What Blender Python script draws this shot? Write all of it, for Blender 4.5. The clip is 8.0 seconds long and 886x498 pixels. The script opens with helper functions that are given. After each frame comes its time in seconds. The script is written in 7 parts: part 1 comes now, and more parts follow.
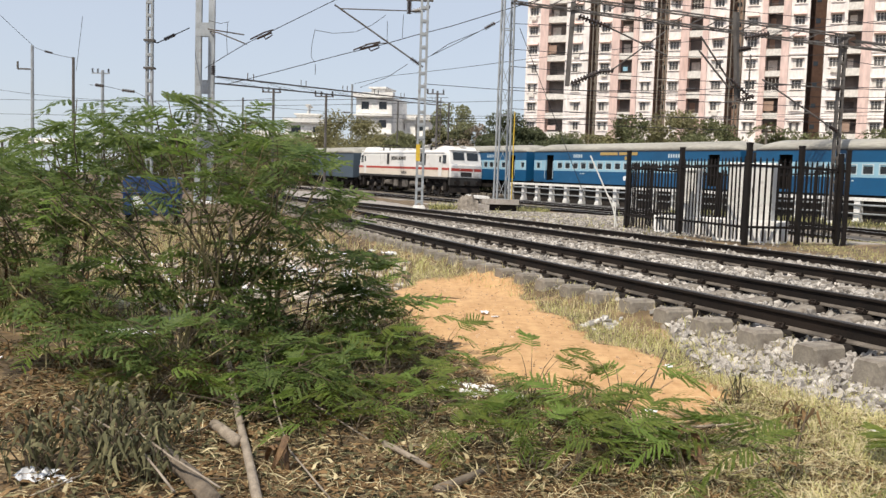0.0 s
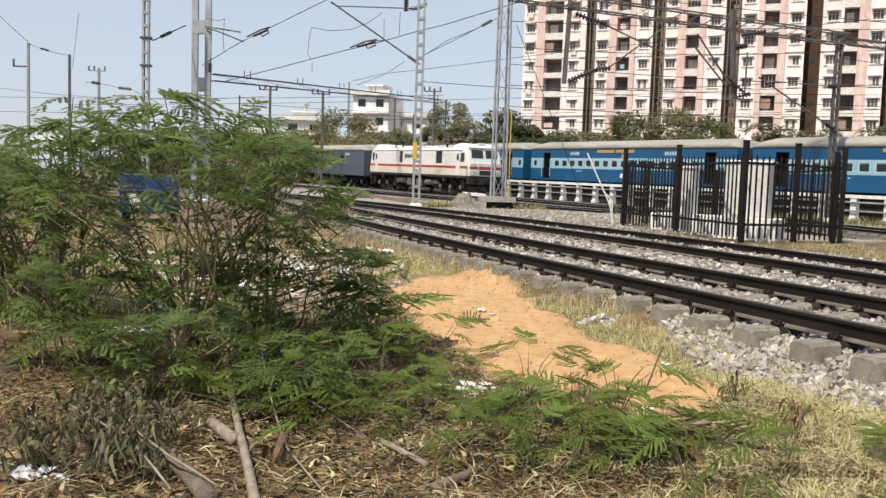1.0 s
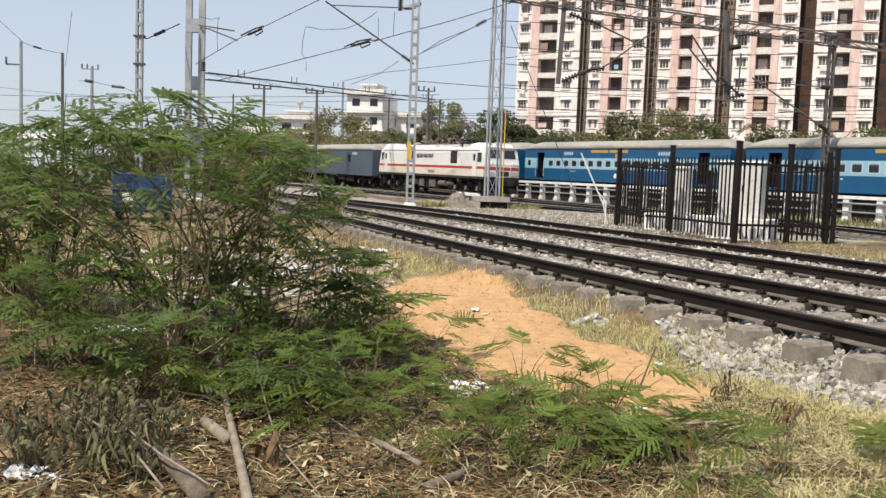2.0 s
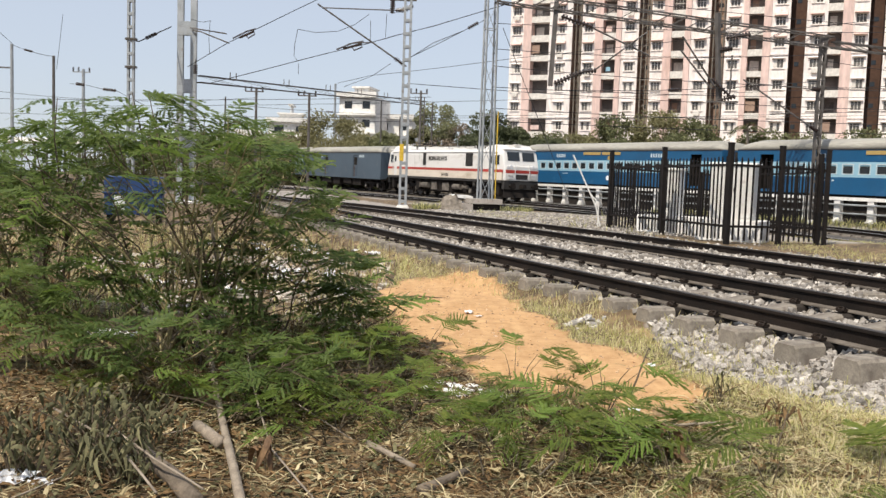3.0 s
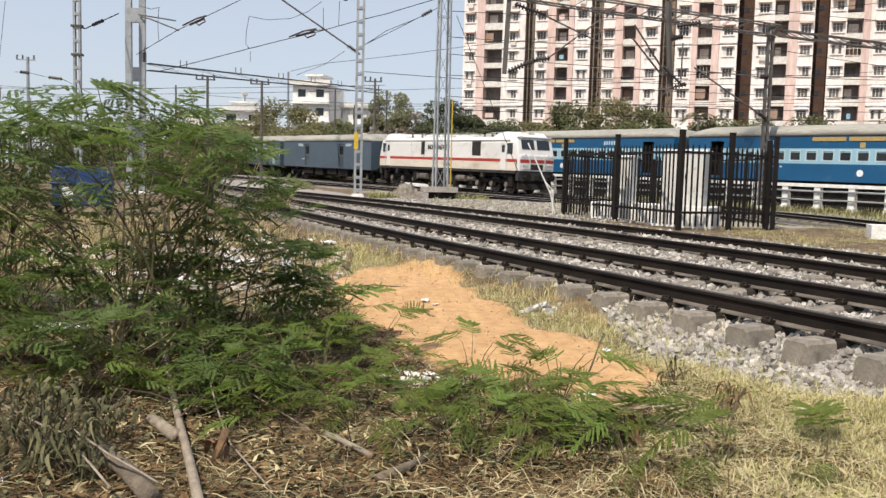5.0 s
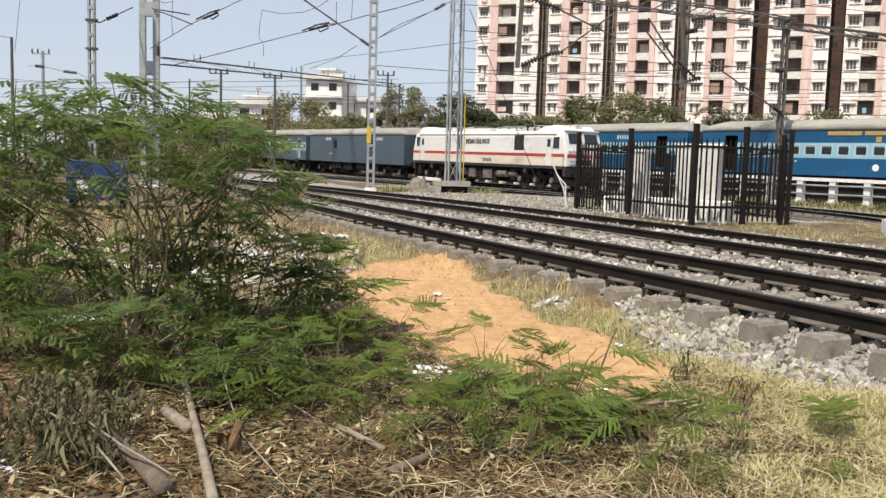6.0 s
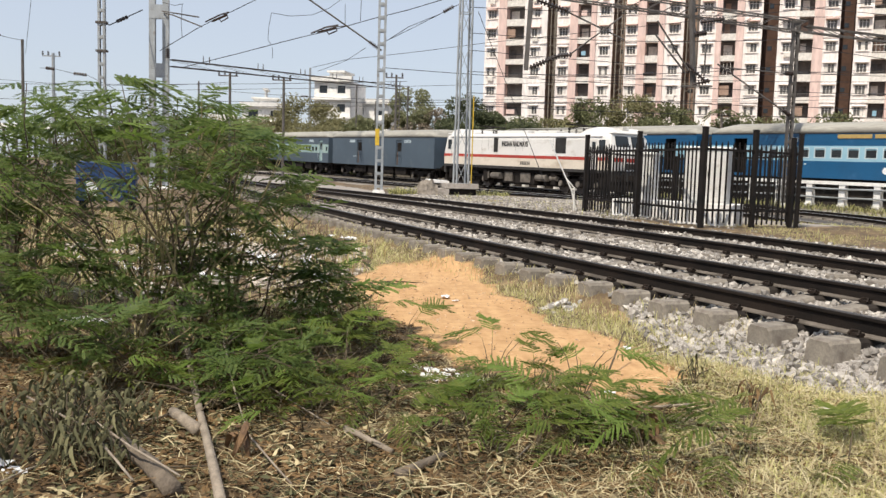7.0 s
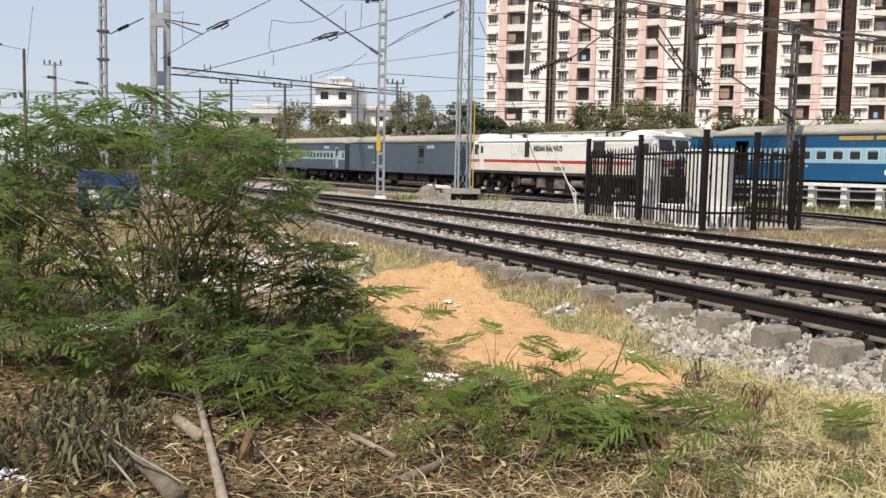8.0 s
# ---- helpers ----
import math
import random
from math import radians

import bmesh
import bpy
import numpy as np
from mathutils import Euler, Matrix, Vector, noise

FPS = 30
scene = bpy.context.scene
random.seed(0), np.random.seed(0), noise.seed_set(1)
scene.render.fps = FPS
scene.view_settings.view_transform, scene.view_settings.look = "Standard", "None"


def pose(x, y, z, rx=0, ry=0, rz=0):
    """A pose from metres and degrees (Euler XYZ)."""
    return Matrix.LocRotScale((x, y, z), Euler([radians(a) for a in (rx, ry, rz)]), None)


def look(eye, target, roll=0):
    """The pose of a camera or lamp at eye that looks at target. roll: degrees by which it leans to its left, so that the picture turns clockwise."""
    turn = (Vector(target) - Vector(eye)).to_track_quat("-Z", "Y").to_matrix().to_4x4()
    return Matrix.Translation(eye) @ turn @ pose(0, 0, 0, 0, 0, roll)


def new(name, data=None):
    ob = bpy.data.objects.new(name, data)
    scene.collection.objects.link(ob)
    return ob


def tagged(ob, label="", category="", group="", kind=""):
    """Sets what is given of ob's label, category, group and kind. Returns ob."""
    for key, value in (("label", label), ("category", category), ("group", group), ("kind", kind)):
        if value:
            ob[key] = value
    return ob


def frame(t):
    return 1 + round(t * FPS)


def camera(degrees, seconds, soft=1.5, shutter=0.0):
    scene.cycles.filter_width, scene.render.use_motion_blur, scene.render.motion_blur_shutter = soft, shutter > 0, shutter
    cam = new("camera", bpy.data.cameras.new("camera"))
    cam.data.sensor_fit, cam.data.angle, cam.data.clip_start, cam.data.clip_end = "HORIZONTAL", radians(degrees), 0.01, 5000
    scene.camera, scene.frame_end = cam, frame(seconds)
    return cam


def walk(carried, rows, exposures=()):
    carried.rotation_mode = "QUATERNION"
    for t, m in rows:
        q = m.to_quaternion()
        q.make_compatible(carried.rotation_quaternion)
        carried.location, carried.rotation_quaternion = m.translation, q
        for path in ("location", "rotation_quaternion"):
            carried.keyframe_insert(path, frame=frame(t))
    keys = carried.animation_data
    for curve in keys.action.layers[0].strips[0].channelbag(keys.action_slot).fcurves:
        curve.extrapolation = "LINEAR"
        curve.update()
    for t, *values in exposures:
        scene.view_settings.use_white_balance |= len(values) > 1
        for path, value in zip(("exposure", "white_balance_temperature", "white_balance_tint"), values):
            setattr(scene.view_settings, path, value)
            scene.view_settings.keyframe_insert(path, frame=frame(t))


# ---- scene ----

cam = camera(54.0, 8.0, soft=1.45)
walk(cam, [
    (0.0, pose(0, 0, 1.55, 85.65, -1.89, 0.14)),
    (0.5, pose(0, 0, 1.55, 85.56, -1.83, 0.19)),
    (1.0, pose(0, 0, 1.55, 85.50, -1.88, -0.06)),
    (1.5, pose(0, 0, 1.55, 85.43, -2.02, -0.33)),
    (3.0, pose(0, 0, 1.55, 85.66, -1.89, -0.94)),
    (3.5, pose(0, 0, 1.55, 85.55, -1.93, -1.58)),
    (4.0, pose(0, 0, 1.55, 85.14, -2.06, -2.78)),
    (4.2, pose(0, 0, 1.55, 85.08, -2.06, -3.61)),
    (5.3, pose(0, 0, 1.55, 84.88, -1.38, -3.75)),
    (5.5, pose(0, 0, 1.55, 84.74, -1.58, -3.31)),
    (6.0, pose(0, 0, 1.55, 84.57, -1.61, -3.05)),
    (6.5, pose(0, 0, 1.55, 84.63, -1.59, -2.85)),
    (7.0, pose(0, 0, 1.55, 84.71, -1.72, -2.51)),
    (7.5, pose(0, 0, 1.55, 84.95, -1.38, -2.50)),
    (8.0, pose(0, 0, 1.55, 85.05, -1.23, -2.41)),
])

# ---- light ----
SUN_UP, SUN_TURN = 55.0, 216.0          # elevation, and bearing clockwise from +y
world = bpy.data.worlds.new("world")
scene.world = world
world.use_nodes = True
wn = world.node_tree
sky = wn.nodes.new("ShaderNodeTexSky")
sky.sky_type, sky.sun_disc = "NISHITA", False
sky.sun_elevation, sky.sun_rotation = radians(SUN_UP), radians(SUN_TURN)
sky.air_density, sky.dust_density, sky.ozone_density = 1.0, 1.2, 2.5
haze = wn.nodes.new("ShaderNodeMix")          # bright dusty haze over the whole sky
haze.data_type = "RGBA"
haze.inputs[0].default_value = 0.72
haze.inputs[7].default_value = (4.5, 4.82, 5.45, 1)
wn.links.new(sky.outputs[0], haze.inputs[6])
wn.links.new(haze.outputs[2], wn.nodes["Background"].inputs[0])
wn.nodes["Background"].inputs[1].default_value = 0.147
sun_lamp = new("sun", bpy.data.lights.new("sun", "SUN"))
sun_lamp.data.energy, sun_lamp.data.angle, sun_lamp.data.color = 5.0, radians(0.6), (1.0, 0.915, 0.78)
su, st = radians(SUN_UP), radians(SUN_TURN)
TO_SUN = Vector((math.sin(st) * math.cos(su), math.cos(st) * math.cos(su), math.sin(su)))
sun_lamp.matrix_world = look(TO_SUN * 60, (0, 0, 0))
scene.view_settings.exposure = 0.0

# ---- materials ----


def mat(name, a, b=None, rough=0.7, metal=0.0, scale=3.0, fine=40.0, bump=0.15, dirt=None, dirt_at=0.62, random_value=0.0, island=False, stretch=None, mottle=0.16):
    """Two tones mixed by coarse noise, broken by fine noise, with fine relief and patches of dirt."""
    m = bpy.data.materials.new(name)
    m.use_nodes = True
    nt = m.node_tree
    n, l = nt.nodes, nt.links
    bs = n["Principled BSDF"]
    b = b or tuple(c * 0.8 for c in a)
    co = n.new("ShaderNodeTexCoord").outputs["Object"]
    if stretch:
        mp = n.new("ShaderNodeMapping")
        mp.inputs["Scale"].default_value = stretch
        l.new(co, mp.inputs[0])
        co = mp.outputs[0]
    n1, n2 = n.new("ShaderNodeTexNoise"), n.new("ShaderNodeTexNoise")
    n1.inputs["Scale"].default_value, n1.inputs["Detail"].default_value = scale, 4
    n2.inputs["Scale"].default_value, n2.inputs["Detail"].default_value = fine, 3
    l.new(co, n1.inputs["Vector"]), l.new(co, n2.inputs["Vector"])
    mr = n.new("ShaderNodeMapRange")
    mr.inputs[1].default_value, mr.inputs[2].default_value = 0.35, 0.65
    l.new(n1.outputs[0], mr.inputs[0])
    mx = n.new("ShaderNodeMix")
    mx.data_type = "RGBA"
    mx.inputs[6].default_value, mx.inputs[7].default_value = (*a, 1), (*b, 1)
    l.new(mr.outputs[0], mx.inputs[0])
    hs = n.new("ShaderNodeHueSaturation")
    l.new(mx.outputs[2], hs.inputs["Color"])
    va = n.new("ShaderNodeMapRange")
    va.inputs[1].default_value, va.inputs[2].default_value, va.inputs[3].default_value, va.inputs[4].default_value = 0.3, 0.7, 1 - mottle, 1 + mottle
    l.new(n2.outputs[0], va.inputs[0])
    val = va.outputs[0]
    if random_value:
        src = n.new("ShaderNodeNewGeometry").outputs["Random Per Island"] if island else n.new("ShaderNodeObjectInfo").outputs["Random"]
        rv = n.new("ShaderNodeMapRange")
        rv.inputs[3].default_value, rv.inputs[4].default_value = 1 - random_value, 1 + random_value
        l.new(src, rv.inputs[0])
        mu = n.new("ShaderNodeMath")
        mu.operation = "MULTIPLY"
        l.new(val, mu.inputs[0]), l.new(rv.outputs[0], mu.inputs[1])
        val = mu.outputs[0]
    l.new(val, hs.inputs["Value"])
    col = hs.outputs[0]
    if dirt:
        n3 = n.new("ShaderNodeTexNoise")
        n3.inputs["Scale"].default_value, n3.inputs["Detail"].default_value = scale * 2.3, 6
        l.new(co, n3.inputs["Vector"])
        dr = n.new("ShaderNodeMapRange")
        dr.inputs[1].default_value, dr.inputs[2].default_value = dirt_at - 0.08, dirt_at + 0.1
        l.new(n3.outputs[0], dr.inputs[0])
        dm = n.new("ShaderNodeMix")
        dm.data_type = "RGBA"
        dm.inputs[7].default_value = (*dirt, 1)
        l.new(col, dm.inputs[6]), l.new(dr.outputs[0], dm.inputs[0])
        col = dm.outputs[2]
    l.new(col, bs.inputs["Base Color"])
    bs.inputs["Roughness"].default_value, bs.inputs["Metallic"].default_value = rough, metal
    if bump:
        bp = n.new("ShaderNodeBump")
        bp.inputs["Strength"].default_value, bp.inputs["Distance"].default_value = bump, 0.02
        l.new(n2.outputs[0], bp.inputs["Height"]), l.new(bp.outputs[0], bs.inputs["Normal"])
    return m


def leaf_mat(name, a, b, through_light=0.35, rough=0.55):
    """Leaf: two tones, each leaflet a little different, with light passing through."""
    m = bpy.data.materials.new(name)
    m.use_nodes = True
    n, l = m.node_tree.nodes, m.node_tree.links
    bs = n["Principled BSDF"]
    rnd = n.new("ShaderNodeNewGeometry").outputs["Random Per Island"]
    tex = n.new("ShaderNodeTexNoise")
    tex.inputs["Scale"].default_value = 2.2
    l.new(n.new("ShaderNodeTexCoord").outputs["Object"], tex.inputs["Vector"])
    add = n.new("ShaderNodeMath")
    add.operation = "MULTIPLY_ADD"
    add.inputs[1].default_value = 0.55
    l.new(rnd, add.inputs[0]), l.new(tex.outputs[0], add.inputs[2])
    mr = n.new("ShaderNodeMapRange")
    mr.inputs[1].default_value, mr.inputs[2].default_value = 0.45, 1.1
    l.new(add.outputs[0], mr.inputs[0])
    mx = n.new("ShaderNodeMix")
    mx.data_type = "RGBA"
    mx.inputs[6].default_value, mx.inputs[7].default_value = (*a, 1), (*b, 1)
    l.new(mr.outputs[0], mx.inputs[0]), l.new(mx.outputs[2], bs.inputs["Base Color"])
    bs.inputs["Roughness"].default_value = rough
    bs.inputs["Specular IOR Level"].default_value = 0.3
    tr = n.new("ShaderNodeBsdfTranslucent")
    l.new(mx.outputs[2], tr.inputs[0])
    ms = n.new("ShaderNodeMixShader")
    ms.inputs[0].default_value = through_light
    l.new(bs.outputs[0], ms.inputs[1]), l.new(tr.outputs[0], ms.inputs[2])
    l.new(ms.outputs[0], n["Material Output"].inputs[0])
    return m


def glass_mat(name, tone=(0.02, 0.025, 0.03), rough=0.08):
    m = bpy.data.materials.new(name)
    m.use_nodes = True
    bs = m.node_tree.nodes["Principled BSDF"]
    bs.inputs["Base Color"].default_value = (*tone, 1)
    bs.inputs["Roughness"].default_value = rough
    return m


RAIL_RUST = mat("rail_rust", (0.011, 0.009, 0.008), (0.022, 0.016, 0.013), 0.8, 0.0, 2, 50, 0.2)
# paler foot tone paints in the light that falls on the flange
RAIL_FOOT = mat("rail_foot_dust", (0.17, 0.145, 0.12), (0.07, 0.058, 0.048), 0.9, 0, 3, 50, 0.2)
# oil on the sleepers, and the painted shade behind the walkway posts
OIL_AND_SHADE = mat("oil_stain", (0.045, 0.038, 0.033), (0.02, 0.017, 0.015), 0.7, 0, 5, 50, 0.2)
GRIME_LIGHT = mat("dusty_iron", (0.17, 0.15, 0.13), (0.09, 0.078, 0.066), 0.85, 0, 3, 30, 0.2)
RAIL_HEAD = mat("rail_head", (0.050, 0.045, 0.042), (0.075, 0.066, 0.060), 0.42, 0.6, 1.5, 60, 0.05)
RAIL_BRIGHT = mat("rail_head_bright", (0.62, 0.60, 0.57), (0.5, 0.48, 0.45), 0.38, 0.85, 1.5, 60, 0.05)
CONCRETE = mat("sleeper_concrete", (0.265, 0.235, 0.195), (0.175, 0.152, 0.125), 0.9, 0, 4, 60, 0.2, (0.15, 0.125, 0.105), 0.56, 0.12)
STONE = mat("ballast_stone", (0.48, 0.445, 0.405), (0.18, 0.16, 0.14), 0.9, 0, 6, 40, 0.3, None, 0.6, 0.45, True)
BLACK_IRON = mat("black_iron", (0.010, 0.009, 0.009), (0.019, 0.015, 0.013), 0.6, 0.0, 2, 40, 0.15)
CLIP_IRON = mat("clip_iron", (0.018, 0.015, 0.013), (0.035, 0.025, 0.02), 0.7, 0.2, 9, 60, 0.2)
GALV = mat("galvanised_steel", (0.40, 0.42, 0.44), (0.28, 0.30, 0.31), 0.55, 0.45, 1.2, 30, 0.1, (0.20, 0.17, 0.14), 0.68)
OLD_STEEL = mat("weathered_steel", (0.15, 0.14, 0.135), (0.09, 0.08, 0.072), 0.7, 0.2, 1.5, 30, 0.1)
WIRE = mat("wire_copper", (0.045, 0.045, 0.05), (0.03, 0.03, 0.034), 0.7, 0.0, 1, 20, 0)
INSUL = mat("insulator_brown", (0.045, 0.030, 0.025), (0.03, 0.022, 0.02), 0.25, 0, 4, 30, 0)
YELLOW = mat("yellow_paint", (0.62, 0.42, 0.03), (0.5, 0.33, 0.03), 0.6, 0, 6, 40, 0.05)
WHITE_PAINT = mat("white_paint", (0.80, 0.79, 0.76), (0.70, 0.69, 0.66), 0.45, 0, 0.8, 14, 0.02, (0.52, 0.48, 0.42), 0.70, mottle=0.04)
LOCO_WHITE = mat("loco_white", (0.70, 0.685, 0.665), (0.62, 0.605, 0.585), 0.45, 0, 0.6, 12, 0.02, (0.44, 0.40, 0.35), 0.66, 0, False, (0.5, 1, 1), mottle=0.04)
LOCO_CREAM = mat("loco_cream", (0.66, 0.59, 0.50), (0.57, 0.505, 0.425), 0.5, 0, 0.7, 12, 0.02, (0.42, 0.35, 0.27), 0.64, 0, False, (0.5, 1, 1), mottle=0.05)
RED_PAINT = mat("red_stripe", (0.40, 0.04, 0.026), (0.31, 0.033, 0.022), 0.45, 0, 0.8, 14, 0.02, mottle=0.04)
RUST_STREAK = mat("rust_streak", (0.10, 0.062, 0.045), (0.07, 0.06, 0.06), 0.8, 0, 4, 30, 0.1)
DARK_TRIM = mat("dark_trim", (0.05, 0.048, 0.047), (0.035, 0.033, 0.032), 0.6, 0, 2, 30, 0.05)
UNDER = mat("underframe_grime", (0.024, 0.020, 0.018), (0.013, 0.011, 0.010), 0.85, 0, 2, 25, 0.3)
WHEEL = mat("wheel_steel", (0.10, 0.085, 0.075), (0.06, 0.05, 0.045), 0.6, 0.4, 3, 30, 0.1)
COACH_BLUE = mat("coach_blue", (0.006, 0.080, 0.19), (0.007, 0.068, 0.16), 0.4, 0, 0.5, 10, 0.02, (0.03, 0.11, 0.23), 0.70, mottle=0.04)
COACH_PALE = mat("coach_pale_blue", (0.28, 0.46, 0.56), (0.23, 0.41, 0.52), 0.45, 0, 0.5, 10, 0.02, mottle=0.04)
COACH_ROOF = mat("coach_roof", (0.34, 0.325, 0.285), (0.26, 0.25, 0.22), 0.7, 0, 0.6, 8, 0.05, (0.24, 0.225, 0.20), 0.66, 0, False, (0.3, 3, 1))
VAN_GREY = mat("van_grey_blue", (0.062, 0.088, 0.118), (0.052, 0.074, 0.10), 0.5, 0, 0.5, 10, 0.02, (0.09, 0.11, 0.13), 0.68, mottle=0.04)
COACH_GREEN = mat("coach_green_band", (0.30, 0.40, 0.38), (0.22, 0.32, 0.33), 0.5, 0, 0.5, 10, 0.02, mottle=0.04)
WINDOW_TRIM = mat("window_trim", (0.52, 0.60, 0.63), (0.42, 0.51, 0.55), 0.5, 0, 3, 20, 0.02)
BAR_PALE = mat("lettering_pale", (0.5, 0.58, 0.62), (0.42, 0.5, 0.55), 0.6, 0, 5, 30, 0)
BAR_OCHRE = mat("board_ochre", (0.42, 0.29, 0.10), (0.36, 0.25, 0.09), 0.6, 0, 5, 30, 0)
GLASS = glass_mat("dark_glass")
CREAM = mat("wall_cream", (0.83, 0.77, 0.735), (0.76, 0.69, 0.655), 0.9, 0, 0.15, 2.5, 0.03, (0.55, 0.42, 0.31), 0.72, 0, False, (1, 1, 0.25))
PINK = mat("wall_pink", (0.70, 0.525, 0.475), (0.63, 0.465, 0.42), 0.9, 0, 0.15, 2.5, 0.03, (0.46, 0.26, 0.19), 0.72, 0, False, (1, 1, 0.25))
WHITE_WALL = mat("wall_white", (0.72, 0.68, 0.63), (0.60, 0.56, 0.51), 0.9, 0, 0.2, 2.5, 0.03, (0.5, 0.46, 0.42), 0.72)
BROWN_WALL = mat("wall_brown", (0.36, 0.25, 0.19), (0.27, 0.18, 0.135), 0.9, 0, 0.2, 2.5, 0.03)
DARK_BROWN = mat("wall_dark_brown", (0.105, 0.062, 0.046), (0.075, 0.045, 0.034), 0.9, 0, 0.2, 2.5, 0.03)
FAR_WHITE = mat("far_wall_white", (0.80, 0.78, 0.74), (0.68, 0.66, 0.63), 0.9, 0, 0.2, 2, 0.02)
# dark tone stands for the shade inside the recessed balconies
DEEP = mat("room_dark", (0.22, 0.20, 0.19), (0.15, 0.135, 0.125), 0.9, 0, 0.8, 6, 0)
CURTAINED = mat("curtained_glass", (0.14, 0.13, 0.12), (0.06, 0.057, 0.053), 0.25, 0, 0.6, 4, 0, None, 0.6, 0.4)
CAB_GREY = mat("cabinet_grey", (0.68, 0.67, 0.64), (0.58, 0.57, 0.545), 0.55, 0.1, 1.5, 25, 0.04, (0.25, 0.2, 0.17), 0.7, mottle=0.04)
PLINTH = mat("whitewashed_plinth", (0.80, 0.79, 0.77), (0.66, 0.64, 0.61), 0.9, 0, 3, 30, 0.15)
ROUGH_CONC = mat("rough_concrete", (0.42, 0.38, 0.34), (0.30, 0.27, 0.24), 0.95, 0, 2.5, 25, 0.5, (0.18, 0.15, 0.12), 0.64)
BARK = mat("bark_grey", (0.33, 0.275, 0.215), (0.21, 0.17, 0.13), 0.9, 0, 12, 90, 0.5)
OLD_WOOD = mat("old_wood", (0.17, 0.135, 0.10), (0.10, 0.078, 0.058), 0.9, 0, 9, 70, 0.5)
TWIG = mat("twig_brown", (0.115, 0.085, 0.052), (0.075, 0.058, 0.036), 0.85, 0, 10, 80, 0.3)
STEM = mat("stem_olive", (0.36, 0.30, 0.15), (0.22, 0.18, 0.09), 0.8, 0, 10, 80, 0.3)
LEAF = leaf_mat("feather_leaf", (0.074, 0.124, 0.034), (0.195, 0.25, 0.072), 0.5)
SEED_LEAF = leaf_mat("seedling_leaf", (0.086, 0.128, 0.024), (0.215, 0.255, 0.055), 0.48)
LEAF_YOUNG = leaf_mat("young_leaf", (0.13, 0.205, 0.04), (0.22, 0.30, 0.065), 0.45)
LEAF_DUST = leaf_mat("dusty_leaf", (0.042, 0.046, 0.022), (0.235, 0.218, 0.115), 0.2, 0.85)
LEAF_DRY = leaf_mat("dry_leaf", (0.060, 0.036, 0.017), (0.27, 0.17, 0.08), 0.15, 0.85)
STRAW = leaf_mat("straw", (0.26, 0.205, 0.105), (0.64, 0.54, 0.325), 0.2, 0.8)
STRAW_PALE = leaf_mat("straw_pale", (0.42, 0.355, 0.20), (0.74, 0.655, 0.42), 0.2, 0.8)
WEED = leaf_mat("weed_green", (0.40, 0.40, 0.14), (0.70, 0.65, 0.32), 0.45, 0.75)
FAR_LEAF = leaf_mat("tree_leaf", (0.115, 0.125, 0.058), (0.19, 0.195, 0.095), 0.3, 0.8)
FAR_LEAF_B = leaf_mat("tree_leaf_dusty", (0.18, 0.17, 0.082), (0.26, 0.24, 0.125), 0.3, 0.8)
FAR_LEAF_PALE = leaf_mat("tree_leaf_pale", (0.20, 0.21, 0.115), (0.30, 0.30, 0.17), 0.4, 0.8)
FAR_LEAF_BARE = leaf_mat("tree_leaf_bare", (0.21, 0.17, 0.13), (0.30, 0.25, 0.19), 0.2, 0.85)
FAR_LEAF_DARK = leaf_mat("tree_leaf_dark", (0.075, 0.088, 0.045), (0.13, 0.145, 0.075), 0.3, 0.8)
LITTER = mat("litter_white", (0.75, 0.75, 0.76), (0.62, 0.63, 0.66), 0.5, 0, 8, 40, 0.1)
TANK_BLUE = mat("tank_blue", (0.018, 0.052, 0.155), (0.016, 0.042, 0.115), 0.45, 0, 1.5, 20, 0.05)

for dull in (BLACK_IRON, RAIL_RUST, CLIP_IRON, UNDER, DARK_TRIM, OIL_AND_SHADE, WIRE, OLD_STEEL, DEEP, DARK_BROWN):
    dull.node_tree.nodes["Principled BSDF"].inputs["Specular IOR Level"].default_value = 0.15

# ---- mesh helpers ----


